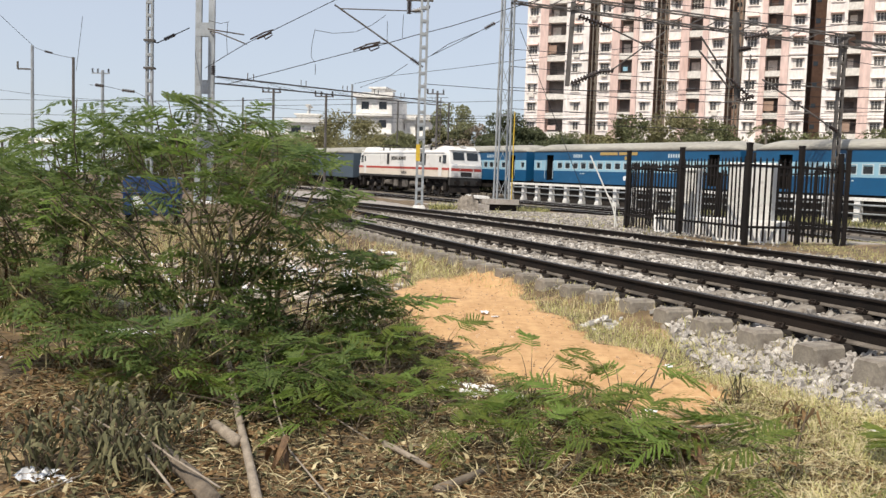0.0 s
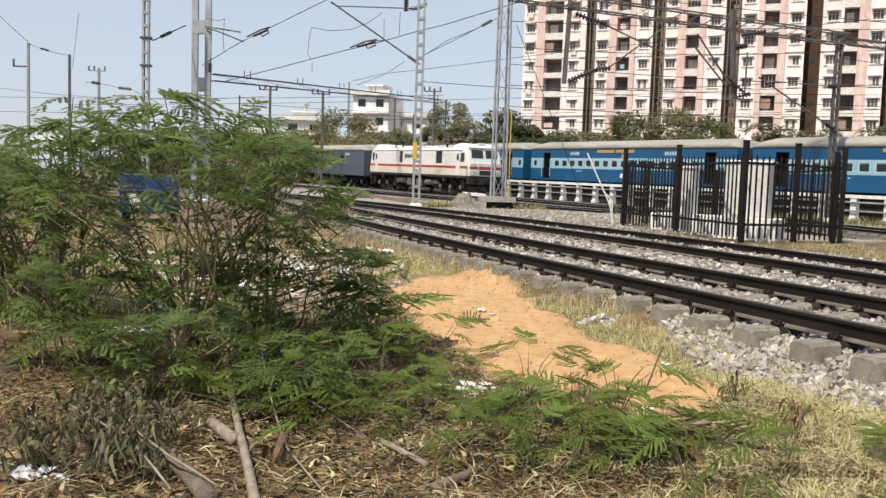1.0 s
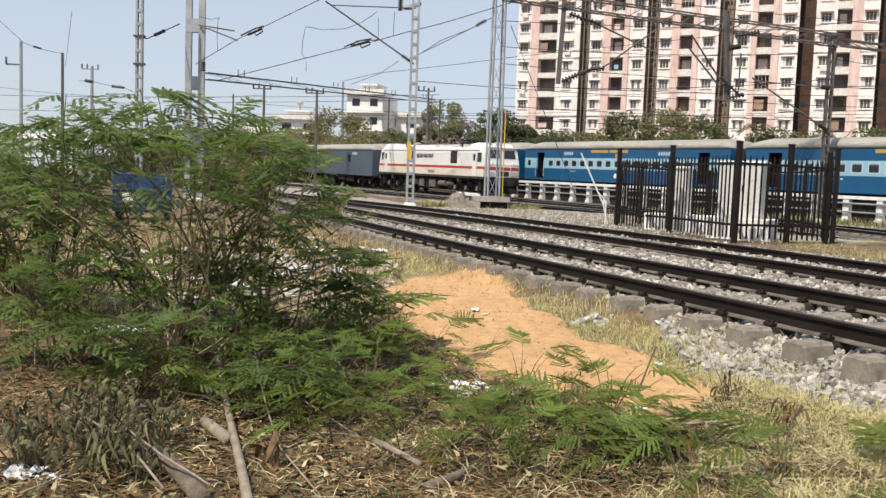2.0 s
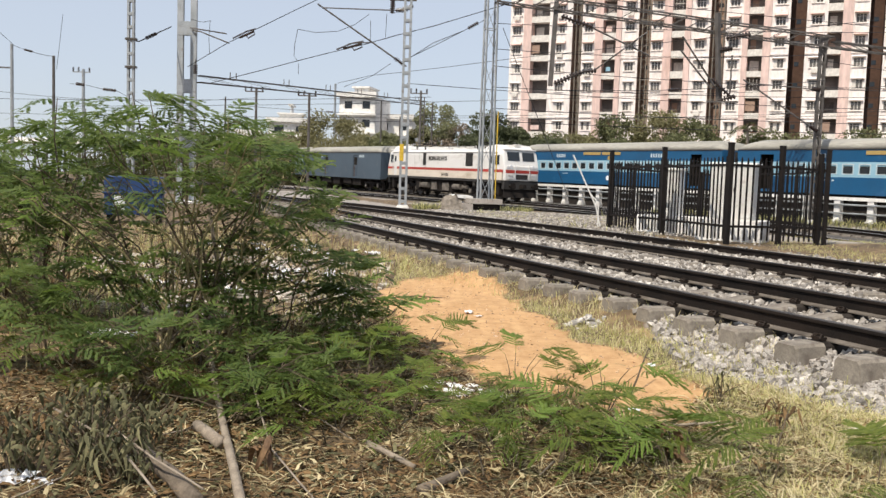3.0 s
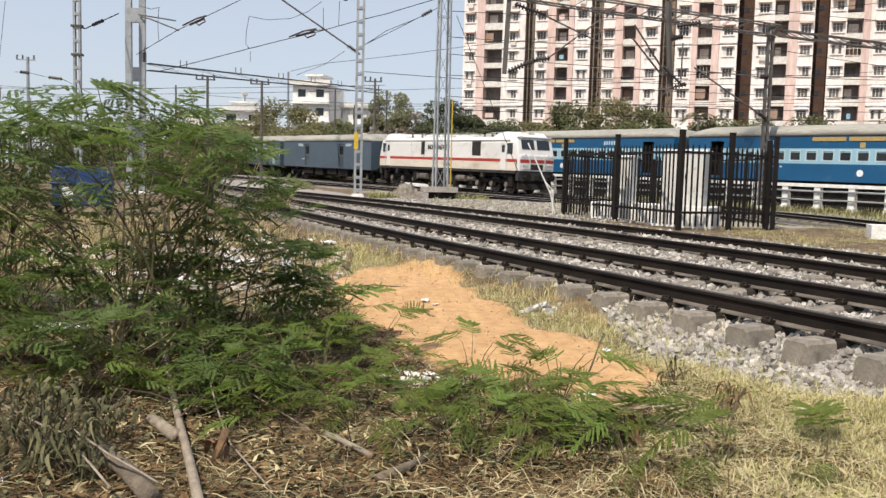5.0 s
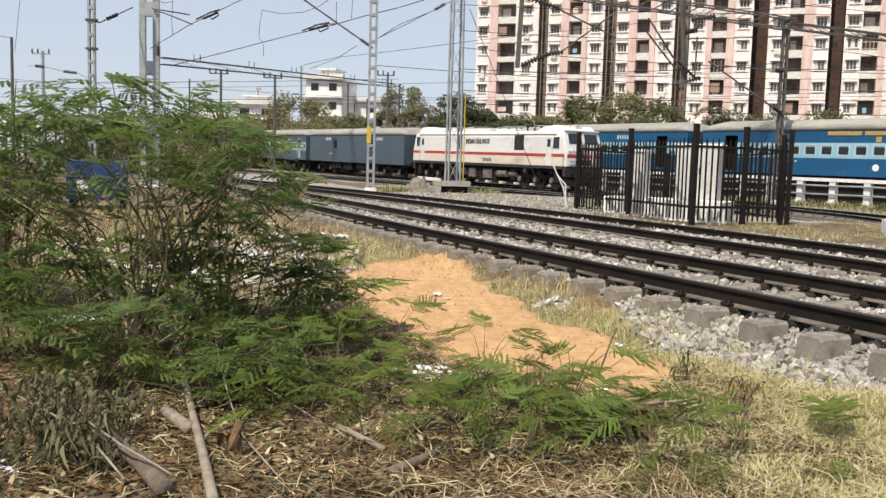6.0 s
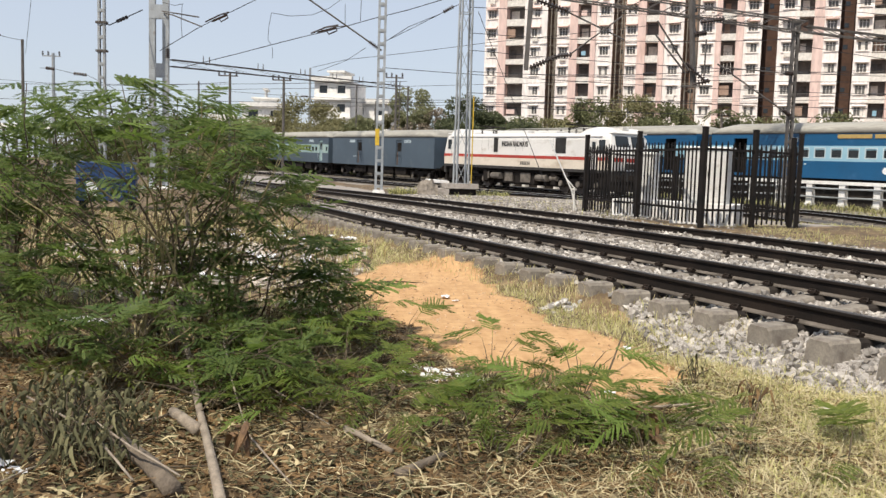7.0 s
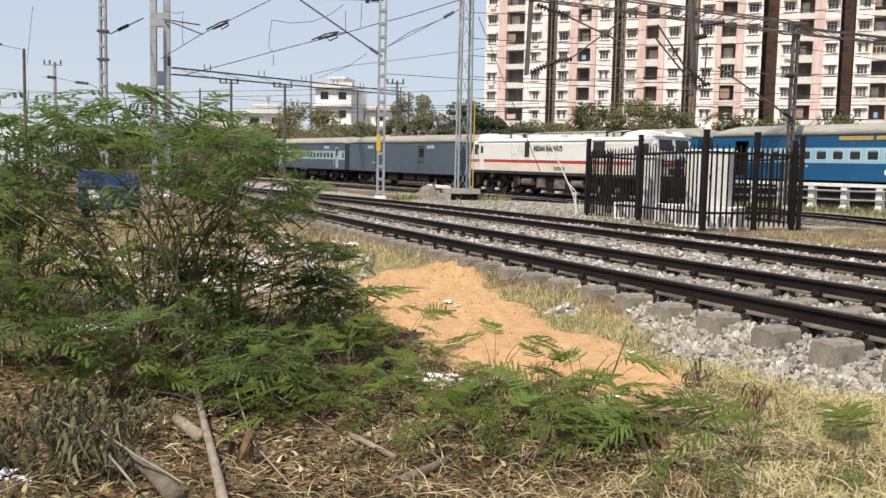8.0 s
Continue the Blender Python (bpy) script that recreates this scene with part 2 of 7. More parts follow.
class Geo:
    """Gathers vertices and faces of one mesh."""

    def __init__(self):
        self.v, self.f, self.m = [], [], []

    def add(self, verts, faces, mi=0):
        o = len(self.v)
        self.v += [tuple(p) for p in verts]
        self.f += [tuple(i + o for i in q) for q in faces]
        self.m += [mi] * len(faces)
        return self

    def box(self, x0, y0, z0, x1, y1, z1, mi=0, m=None):
        p = [Vector((x, y, z)) for x in (x0, x1) for y in (y0, y1) for z in (z0, z1)]
        if m:
            p = [m @ q for q in p]
        return self.add(p, [(0, 1, 3, 2), (4, 6, 7, 5), (0, 4, 5, 1), (2, 3, 7, 6), (0, 2, 6, 4), (1, 5, 7, 3)], mi)

    def bar(self, p, q, w, h=None, mi=0):
        """A box of width w and height h from p to q."""
        p, q = Vector(p), Vector(q)
        d = (q - p)
        t = d.to_track_quat("X", "Z").to_matrix().to_4x4()
        h = h or w
        return self.box(0, -w / 2, -h / 2, d.length, w / 2, h / 2, mi, Matrix.Translation(p) @ t)

    def tube(self, pts, r, n=6, mi=0, r1=None, cap=True):
        """A round bar along a line of points; r tapers to r1."""
        pts = [Vector(p) for p in pts]
        o, k = len(self.v), len(pts)
        for i, p in enumerate(pts):
            d = (pts[min(i + 1, k - 1)] - pts[max(i - 1, 0)]).normalized()
            a = d.orthogonal().normalized() if i == 0 else (a - d * a.dot(d)).normalized()
            b = d.cross(a)
            rr = r if r1 is None else r + (r1 - r) * i / (k - 1)
            self.v += [tuple(p + (a * math.cos(6.28318 * j / n) + b * math.sin(6.28318 * j / n)) * rr) for j in range(n)]
        for i in range(k - 1):
            for j in range(n):
                self.f.append((o + i * n + j, o + i * n + (j + 1) % n, o + (i + 1) * n + (j + 1) % n, o + (i + 1) * n + j))
                self.m.append(mi)
        if cap:
            self.f += [tuple(o + j for j in range(n))[::-1], tuple(o + (k - 1) * n + j for j in range(n))]
            self.m += [mi, mi]
        return self

    def loft(self, sections, mi=0, cap=True):
        """Joins rings of equal length."""
        o, n = len(self.v), len(sections[0])
        for s in sections:
            self.v += [tuple(p) for p in s]
        for i in range(len(sections) - 1):
            for j in range(n):
                self.f.append((o + i * n + j, o + i * n + (j + 1) % n, o + (i + 1) * n + (j + 1) % n, o + (i + 1) * n + j))
                self.m.append(mi)
        if cap:
            self.f += [tuple(o + j for j in range(n))[::-1], tuple(o + (len(sections) - 1) * n + j for j in range(n))]
            self.m += [mi, mi]
        return self

    def disc(self, c, axis, r, t, n=16, mi=0):
        c, axis = Vector(c), Vector(axis).normalized()
        return self.tube([c - axis * t / 2, c + axis * t / 2], r, n, mi)

    def rot(self, m):
        self.v = [tuple(m @ Vector(p)) for p in self.v]
        return self

    def mesh(self, name, mats, smooth=False):
        me = bpy.data.meshes.new(name)
        me.from_pydata(self.v, [], self.f)
        for q in (mats if isinstance(mats, (list, tuple)) else [mats]):
            me.materials.append(q)
        if any(self.m):
            me.polygons.foreach_set("material_index", self.m)
        if smooth:
            me.polygons.foreach_set("use_smooth", [True] * len(me.polygons))
        bm = bmesh.new()
        bm.from_mesh(me)
        if len(bm.faces) < 20000:
            bmesh.ops.remove_doubles(bm, verts=bm.verts, dist=1e-5)
            bmesh.ops.recalc_face_normals(bm, faces=bm.faces)
            bm.to_mesh(me)
        bm.free()
        me.update()
        return me


def raw_mesh(name, verts, faces, mats):
    """A mesh from arrays (faces all of one size)."""
    verts, faces = np.asarray(verts, np.float32), np.asarray(faces, np.int32)
    me = bpy.data.meshes.new(name)
    me.vertices.add(len(verts))
    me.vertices.foreach_set("co", verts.ravel())
    k = faces.shape[1]
    me.loops.add(faces.size)
    me.loops.foreach_set("vertex_index", faces.ravel())
    me.polygons.add(len(faces))
    me.polygons.foreach_set("loop_start", np.arange(0, faces.size, k, dtype=np.int32))
    me.polygons.foreach_set("use_smooth", np.zeros(len(faces), bool))
    me.update(calc_edges=True)
    for q in mats:
        me.materials.append(q)
    return me


def part(name, geo, material, parent, label="", smooth=False, bevel=0.0):
    ob = new(name, geo.mesh(name, material, smooth) if isinstance(geo, Geo) else geo)
    ob.parent = parent
    if label:
        tagged(ob, label)
    if bevel:
        b = ob.modifiers.new("bevel", "BEVEL")
        b.width, b.segments, b.limit_method = bevel, 2, "ANGLE"
    return ob


def thing(name, label, category, m=None, group="", kind=""):
    ob = new(name)
    ob.empty_display_size = 0.2
    if m is not None:
        ob.matrix_world = m
    return tagged(ob, label, category, group, kind)


# ---- plan: tracks and ground ----
GAUGE = 1.748                     # between rail heads
NEAR_RAIL = 0.45                  # rail top of the near tracks


def near_rail(y):
    return NEAR_RAIL


def run_rail(y):
    """Rail top of the running track, which falls gently towards the yard."""
    return 0.36 + 0.015 * (min(max(y, 20), 100) - 58)


def pit_rail(y):
    """Rail top of the washing line."""
    return 0.73 + 0.011 * (min(max(y, 20), 100) - 57)


def x_near(y):
    """The first rail of the near track."""
    return -4.45 - 0.3243 * (y - 30) + 0.0013 * (y - 30) ** 2 + 0.0125 * max(0.0, 14.0 - y)


def x_mid(y):
    """The first rail of the second track."""
    if y < 8:
        return x_mid(8) + x_near(y) - x_near(8)
    if y > 60:
        return x_mid(60) + (y - 60) * -0.59
    return -0.25 - 0.4099 * (y - 30) - 0.003 * (y - 30) ** 2


def x_side(y):
    """The near side of the standing train."""
    return 30.73 - 0.6132 * (y - 30) + 0.0005 * (y - 30) ** 2


def run_bend(y):
    """How far the running line swings out from the standing train near the equipment yard."""
    return 0.024 * max(0.0, 46 - max(y, 31)) ** 2


def x_run(y):
    return x_side(y) - run_bend(y)


def x_yard(y):
    """The siding between the running line and the near tracks."""
    return x_side(y) - 1.17 * (10.2 + 0.09 * max(0.0, 62 - y))


def beside(fx, y, off):
    """A point off metres to the right of a line, and its heading (unit vector with falling y)."""
    s = (fx(y + 0.05) - fx(y - 0.05)) / 0.1
    k = math.sqrt(1 + s * s)
    return Vector((fx(y) + off / k, y - off * s / k, 0)), Vector((-s / k, -1 / k, 0))


def lane(fx, off, y0, y1, step):
    """Points every step metres along a line, from y0 down to y1, each with its heading."""
    out, y = [], y0
    while y > y1:
        p, d = beside(fx, y, off)
        out.append((p, d))
        y -= step * abs(d.y)
    return out


def smooth01(a, b, x):
    t = min(max((x - a) / (b - a), 0), 1)
    return t * t * (3 - 2 * t)


def off_near(x, y):
    s = -0.3243 + 0.0026 * (min(y, 100) - 30)
    return (x - x_near(y)) / math.sqrt(1 + s * s) - GAUGE / 2


def off_pit(x, y):
    s = -0.6132 + 0.001 * (y - 30)
    return (x - x_side(y)) / math.sqrt(1 + s * s)


def ground_z(x, y):
    """Height of the soil."""
    if not -60 < y < 160 or not -90 < x < 120:
        return 0.3
    d = off_near(x, y)
    n = noise.noise((x * 0.35, y * 0.35, 0)) * 0.05 + noise.noise((x * 1.3, y * 1.3, 3)) * 0.02
    z = 0.05 * smooth01(-2.0, -1.3, d) + 0.125 * smooth01(-1.5 - 0.2 * smooth01(6.5, 10, y), -0.8 - 0.32 * smooth01(6.5, 10, y), d) + 0.10 * smooth01(1.5, 8, d) + 0.03 * smooth01(8, 13, y) * smooth01(-1.2, -0.7, d) * smooth01(9, 5, d)
    q = off_pit(x, y)
    k = smooth01(-14.5, -8.0, q + run_bend(y) / 1.17)
    z += (run_rail(y) - 0.24 - z) * k
    z += (pit_rail(y) - 0.46 - z) * smooth01(-3.2, -1.8, q)
    near = 1 - smooth01(-1.9, -1.3, d)
    z += n * (0.35 + 0.9 * near) * (1 - 0.6 * k)
    hollow = math.exp(-(((x + 1.4) / 2.2) ** 2 + ((y - 4.6) / 1.6) ** 2))
    return z - 0.04 * hollow


def sand_at(x, y):
    """How much orange sand lies at a place, 0 to 1."""
    cx = 0.25 + max(0, 12 - y) * 0.10 + max(0, 9.8 - y) * 0.20
    half = 0.92 if y < 12 else 0.92 - (y - 12) * 0.13
    if y < 6.6:
        half *= max(0, 1 - (6.6 - y) * 0.9)
    w = half - abs(x - cx) + noise.noise((x * 1.1, y * 1.1, 7)) * 0.24 + noise.noise((x * 2.3, y * 2.3, 8)) * 0.12 + noise.noise((x * 4, y * 4, 9)) * 0.12
    return smooth01(-0.20, 0.28, w) * smooth01(14.9, 13.1, y)


# ---- ground ----


def axis(*spans):
    out = []
    for a, b, s in spans:
        out += list(np.arange(a, b, s))
    return [float(q) for q in out]


def ground_material():
    m = mat("soil", (0.15, 0.10, 0.05), (0.062, 0.043, 0.025), 0.95, 0, 1.6, 26, 0.7, (0.33, 0.235, 0.125), 0.60)
    n, l = m.node_tree.nodes, m.node_tree.links
    bs = n["Principled BSDF"]
    col = bs.inputs["Base Color"].links[0].from_socket
    co = n.new("ShaderNodeTexCoord").outputs["Object"]
    for name, a, b, sc in (("gravel", (0.42, 0.38, 0.34), (0.17, 0.15, 0.135), 24.0), ("sand", (0.58, 0.363, 0.176), (0.395, 0.225, 0.098), 6.5), ("oil", (0.10, 0.09, 0.082), (0.04, 0.036, 0.033), 18.0)):
        tx = n.new("ShaderNodeTexNoise")
        tx.inputs["Scale"].default_value, tx.inputs["Detail"].default_value, tx.inputs["Roughness"].default_value = sc, 8, 0.7
        l.new(co, tx.inputs["Vector"])
        mr = n.new("ShaderNodeMapRange")
        mr.inputs[1].default_value, mr.inputs[2].default_value = 0.3, 0.7
        l.new(tx.outputs[0], mr.inputs[0])
        fac = mr.outputs[0]
        if name == "sand":
            # long wash marks and wheel lines drawn along the strip
            mp = n.new("ShaderNodeMapping")
            mp.inputs["Rotation"].default_value, mp.inputs["Scale"].default_value = (0, 0, radians(24)), (5.5, 0.5, 1)
            l.new(co, mp.inputs[0])
            t2 = n.new("ShaderNodeTexNoise")
            t2.inputs["Scale"].default_value, t2.inputs["Detail"].default_value = 1.3, 5
            l.new(mp.outputs[0], t2.inputs["Vector"])
            r2 = n.new("ShaderNodeMapRange")
            r2.inputs[1].default_value, r2.inputs[2].default_value, r2.inputs[3].default_value, r2.inputs[4].default_value = 0.35, 0.68, -0.15, 0.32
            l.new(t2.outputs[0], r2.inputs[0])
            ad = n.new("ShaderNodeMath")
            ad.operation, ad.use_clamp = "ADD", True
            l.new(fac, ad.inputs[0]), l.new(r2.outputs[0], ad.inputs[1])
            fac = ad.outputs[0]
        mx = n.new("ShaderNodeMix")
        mx.data_type = "RGBA"
        mx.inputs[6].default_value, mx.inputs[7].default_value = (*a, 1), (*b, 1)
        l.new(fac, mx.inputs[0])
        at = n.new("ShaderNodeAttribute")
        at.attribute_name = name
        ragged = n.new("ShaderNodeTexNoise")
        ragged.inputs["Scale"].default_value, ragged.inputs["Detail"].default_value, ragged.inputs["Roughness"].default_value = 5.0, 6, 0.7
        l.new(co, ragged.inputs["Vector"])
        shift = n.new("ShaderNodeMath")
        shift.operation = "MULTIPLY_ADD"
        shift.inputs[1].default_value = 1.1
        l.new(ragged.outputs[0], shift.inputs[0]), l.new(at.outputs["Fac"], shift.inputs[2])
        edge = n.new("ShaderNodeMapRange")
        edge.inputs[1].default_value, edge.inputs[2].default_value = 0.92, 1.22
        l.new(shift.outputs[0], edge.inputs[0])
        ov = n.new("ShaderNodeMix")
        ov.data_type = "RGBA"
        l.new(edge.outputs[0], ov.inputs[0]), l.new(col, ov.inputs[6]), l.new(mx.outputs[2], ov.inputs[7])
        col = ov.outputs[2]
    l.new(col, bs.inputs["Base Color"])
    return m


def gravel_at(x, y):
    d = off_near(x, y)
    w = noise.noise((x * 0.9, y * 0.9, 21)) * 0.35
    shoulder = -1.05 - 0.95 * smooth01(10.0, 7.0, y) + 0.9 * smooth01(6.3, 5.2, y)
    g = smooth01(shoulder - 0.25, shoulder + 0.15, d + w) * smooth01(6.9, 6.1, d + w * 1.2)
    q = off_pit(x, y)
    yard = 0.9 * smooth01(7.5, 9.0, d) * smooth01(17, 22, y) * smooth01(0.15, 0.75, 0.55 + noise.noise((x * 0.25, y * 0.25, 41)) * 0.9) * smooth01(-2, -6, q)
    return max(g, yard, smooth01(-8.2, -7.2, q + run_bend(y) / 1.17 + w) * smooth01(-1.6, -2.4, q + w) * 0.95)


def oily_shade_at(x, y):
    """Black oily ballast along the running line and siding, and shade painted dark under and beyond the standing
    coaches.
    """
    q = off_pit(x, y) + noise.noise((x * 0.7, y * 0.7, 51)) * 0.5
    b = run_bend(y) / 1.17
    yd = abs(x - x_yard(y)) / 1.17 + noise.noise((x * 0.7, y * 0.7, 52)) * 0.3
    return max(0.9 * smooth01(1.7, 1.1, yd), smooth01(-7.4 - b, -6.5 - b, q) * smooth01(-2.2 - b, -3.0 - b, q), smooth01(-7.4 - b, -6.5 - b, q) * smooth01(44, 38, q) * smooth01(40, 46, y), smooth01(-0.9, -0.3, q) * smooth01(44, 38, q)) * 0.95


gx = axis((-900, -100, 200), (-100, -14, 6), (-14, -6, 0.5), (-6, 8, 0.14), (8, 34, 0.6), (34, 100, 6), (100, 901, 200))
gy = axis((-600, -20, 116), (-20, 1, 1.5), (1, 18, 0.14), (18, 66, 0.6), (66, 120, 3), (120, 300, 20), (300, 1600, 260))
gv, gs, gg, go = [], [], [], []
for yy in gy:
    for xx in gx:
        far = abs(xx) > 100 or yy > 170 or yy < -20
        s = 0.0 if far else sand_at(xx, yy)
        gv.append((xx, yy, 0.32 if far else ground_z(xx, yy) + 0.03 * s))
        gs.append(s)
        gg.append(0.0 if far else gravel_at(xx, yy))
        go.append(0.0 if far else oily_shade_at(xx, yy))
nx = len(gx)
gf = [(j * nx + i, j * nx + i + 1, (j + 1) * nx + i + 1, (j + 1) * nx + i) for j in range(len(gy) - 1) for i in range(nx - 1)]
ground = new("ground", raw_mesh("ground", gv, gf, [ground_material()]))
for nm, vals in (("sand", gs), ("gravel", gg), ("oil", go)):
    ground.data.attributes.new(nm, "FLOAT", "POINT").data.foreach_set("value", vals)
ground.data.polygons.foreach_set("use_smooth", [True] * len(ground.data.polygons))
tagged(ground, "dry brown soil with a strip of orange sand", "ground", "", "structure")


# ---- tracks ----
RAIL_PROFILE = [(-0.068, 0), (0.068, 0), (0.068, 0.012), (0.012, 0.03), (0.009, 0.125), (0.034, 0.138), (0.034, 0.164), (0.026, 0.172),
                (-0.026, 0.172), (-0.034, 0.164), (-0.034, 0.138), (-0.009, 0.125), (-0.012, 0.03), (-0.068, 0.012)]


def rail_geo(fx, off, y0, y1, top):
    g = Geo()
    secs = []
    for p, d in lane(fx, off, y0, y1, 1.2):
        s = Vector((-d.y, d.x, 0))
        secs.append([p + s * a + Vector((0, 0, top(p.y) - 0.172 + b)) for a, b in RAIL_PROFILE])
    g.loft(secs)
    n = len(RAIL_PROFILE)
    for i in range(len(secs) - 1):
        for j in (6, 7, 8):
            g.m[i * n + j] = 1
        # foot faces take the lighter, sunlit-looking tone
        for j in (1, 2, 12, 13):
            g.m[i * n + j] = 2
    return g


def sleeper_mesh(seed):
    r = random.Random(seed)
    g = Geo()
    secs = []
    for x, h in ((-1.375, 0.195), (-1.345, 0.215), (-1.10, 0.212), (-1.04, 0.21), (-0.68, 0.205), (-0.45, 0.175), (0.45, 0.175), (0.68, 0.205), (1.04, 0.21), (1.10, 0.212), (1.345, 0.215), (1.375, 0.195)):
        h += r.uniform(-0.005, 0.005)
        e = r.uniform(-0.006, 0.006)
        secs.append([(x, -0.14, 0), (x, 0.14, 0), (x, 0.115 + e, h - 0.028), (x, 0.092 + e, h), (x, -0.092 + e, h), (x, -0.115 + e, h - 0.028)])
    g.loft(secs)
    for i in (3, 7):
        for j in range(6):
            g.m[i * 6 + j] = 1
    return g.mesh("sleeper", [CONCRETE, OIL_AND_SHADE])


def clip_mesh():
    g = Geo()
    for s in (1,):
        g.box(s * 0.055, -0.055, 0, s * 0.12, 0.055, 0.035)
        g.tube([(s * 0.13, -0.05, 0.02), (s * 0.10, -0.045, 0.05), (s * 0.06, -0.02, 0.045), (s * 0.065, 0.02, 0.045), (s * 0.11, 0.045, 0.055), (s * 0.135, 0.05, 0.02)], 0.011, 5)
    return g.mesh("rail_clip", CLIP_IRON)


SLEEPERS = [sleeper_mesh(k) for k in range(3)]
CLIPS = clip_mesh()


def track(fx, off, y0, y1, top, label, spacing=0.68, near_clips=0.0, head=RAIL_HEAD):
    """A railway track: two rails, sleepers and, near by, rail clips."""
    t = thing("railway_track", label, "railway track", None, "railway tracks")
    for k in (0, 1):
        part("rail", rail_geo(fx, off + k * GAUGE, y0, y1, top), [RAIL_RUST, head, RAIL_FOOT], t, "dark oily steel rail" if head is RAIL_HEAD else "dark rail with a bright worn head")
    r = random.Random(int(y0 * 7 + off))
    for p, d in lane(fx, off + GAUGE / 2, y0, y1, spacing):
        a = math.degrees(math.atan2(d.x, -d.y))
        ob = part("sleeper", SLEEPERS[r.randrange(3)], None, t)
        ob.matrix_basis = pose(p.x + r.uniform(-0.02, 0.02), p.y, top(p.y) - 0.172 - 0.21 + r.uniform(-0.008, 0.004), 0, 0, a + r.uniform(-0.8, 0.8))
        if p.y < near_clips:
            s = Vector((-d.y, d.x, 0))
            for k in (-0.5, 0.5):
                q = p + s * k * GAUGE
                for h in (0, 180):
                    part("rail_clip", CLIPS, None, t).matrix_basis = pose(q.x, q.y, top(p.y) - 0.172, 0, 0, a + h)
    return t


def yard_rail(y):
    return ground_z(x_yard(y), y) + 0.20


track(x_near, 0, 120, 1.0, near_rail, "black oily rails on grey concrete sleepers in pale ballast", 0.69, 20)
track(x_mid, 0, 120, 1.0, near_rail, "second pair of dark rails on concrete sleepers", 0.69, 16)
track(x_run, -4.9 - GAUGE / 2, 175, 20, run_rail, "running track with rusty rails behind the masts", 0.9, 0, RAIL_BRIGHT)
track(x_yard, -GAUGE / 2, 100, 24, yard_rail, "yard siding with bright rail heads in black ballast", 0.9, 0, RAIL_BRIGHT)
track(x_side, 1.62 - GAUGE / 2, 150, 18, pit_rail, "rails of the washing line under the standing coaches", 0.9)


def rock_shapes(k):
    """A few angular broken stones: blocks of eight shifted corners."""
    base = np.array([(x, y, z) for x in (-1, 1) for y in (-1, 1) for z in (-1, 1)], float) * 0.72
    tri = np.array([(0, 1, 3), (0, 3, 2), (4, 6, 7), (4, 7, 5), (0, 4, 5), (0, 5, 1), (2, 3, 7), (2, 7, 6), (0, 2, 6), (0, 6, 4), (1, 5, 7), (1, 7, 3)])
    rs = np.random.RandomState(k)
    out = []
    for _ in range(6):
        v = (base + rs.uniform(-0.42, 0.42, (8, 3))) * rs.uniform(0.55, 1.25, 3)
        out.append(v)
    return out, tri


def random_turns(rs, n):
    q = rs.normal(size=(n, 4))
    q /= np.linalg.norm(q, axis=1)[:, None]
    w, x, y, z = q.T
    return np.stack([np.stack([1 - 2 * (y * y + z * z), 2 * (x * y - z * w), 2 * (x * z + y * w)], 1),
                     np.stack([2 * (x * y + z * w), 1 - 2 * (x * x + z * z), 2 * (y * z - x * w)], 1),
                     np.stack([2 * (x * z - y * w), 2 * (y * z + x * w), 1 - 2 * (x * x + y * y)], 1)], 1)


def ballast():
    rs = np.random.RandomState(5)
    shapes, tri = rock_shapes(5)
    spots = []
    for y0, y1, dens, size in ((4.5, 9, 520, 0.030), (9, 16, 250, 0.034), (16, 34, 80, 0.040)):
        n = int((y1 - y0) * 11 * dens)
        ys = rs.uniform(y0, y1, n)
        ds = rs.uniform(-3.0, 8.0, n)
        for y, d in zip(ys, ds):
            p, _ = beside(x_near, float(y), float(d) + GAUGE / 2)
            if rs.uniform() < gravel_at(p.x, p.y):
                spots.append((p.x, p.y, ground_z(p.x, p.y) + rs.uniform(-0.012, 0.03), size * rs.uniform(0.55, 1.5)))
    spots = np.array(spots)
    n = len(spots)
    turn = random_turns(rs, n)
    kinds = rs.randint(0, 6, n)
    allv = np.einsum("nij,nkj->nki", turn, np.array(shapes)[kinds]) * spots[:, None, 3:] + spots[:, None, :3]
    # the stones beside the ends of the sleepers are pieces of their own
    own = np.where((spots[:, 1] < 8.2) & (spots[:, 3] > 0.040))[0]
    d = np.array([off_near(spots[i, 0], spots[i, 1]) for i in own])
    own = own[d < -0.9][:280]
    rest = np.setdiff1d(np.arange(n), own)
    v = allv[rest].reshape(-1, 3)
    f = (np.arange(len(rest))[:, None, None] * 8 + tri[None]).reshape(-1, 3)
    ob = new("ballast", raw_mesh("ballast", v, f, [STONE]))
    tagged(ob, "loose bed of pale grey crushed stone ballast", "ballast", "", "stuff")
    meshes = [raw_mesh("stone", s, tri, [STONE]) for s in shapes]
    for i in own:
        o = part("stone", meshes[kinds[i]], None, ob)
        m = Matrix(turn[i].tolist()).to_4x4()
        o.matrix_basis = Matrix.Translation(spots[i, :3].tolist()) @ m @ Matrix.Scale(spots[i, 3], 4)


# ---- walls with openings ----


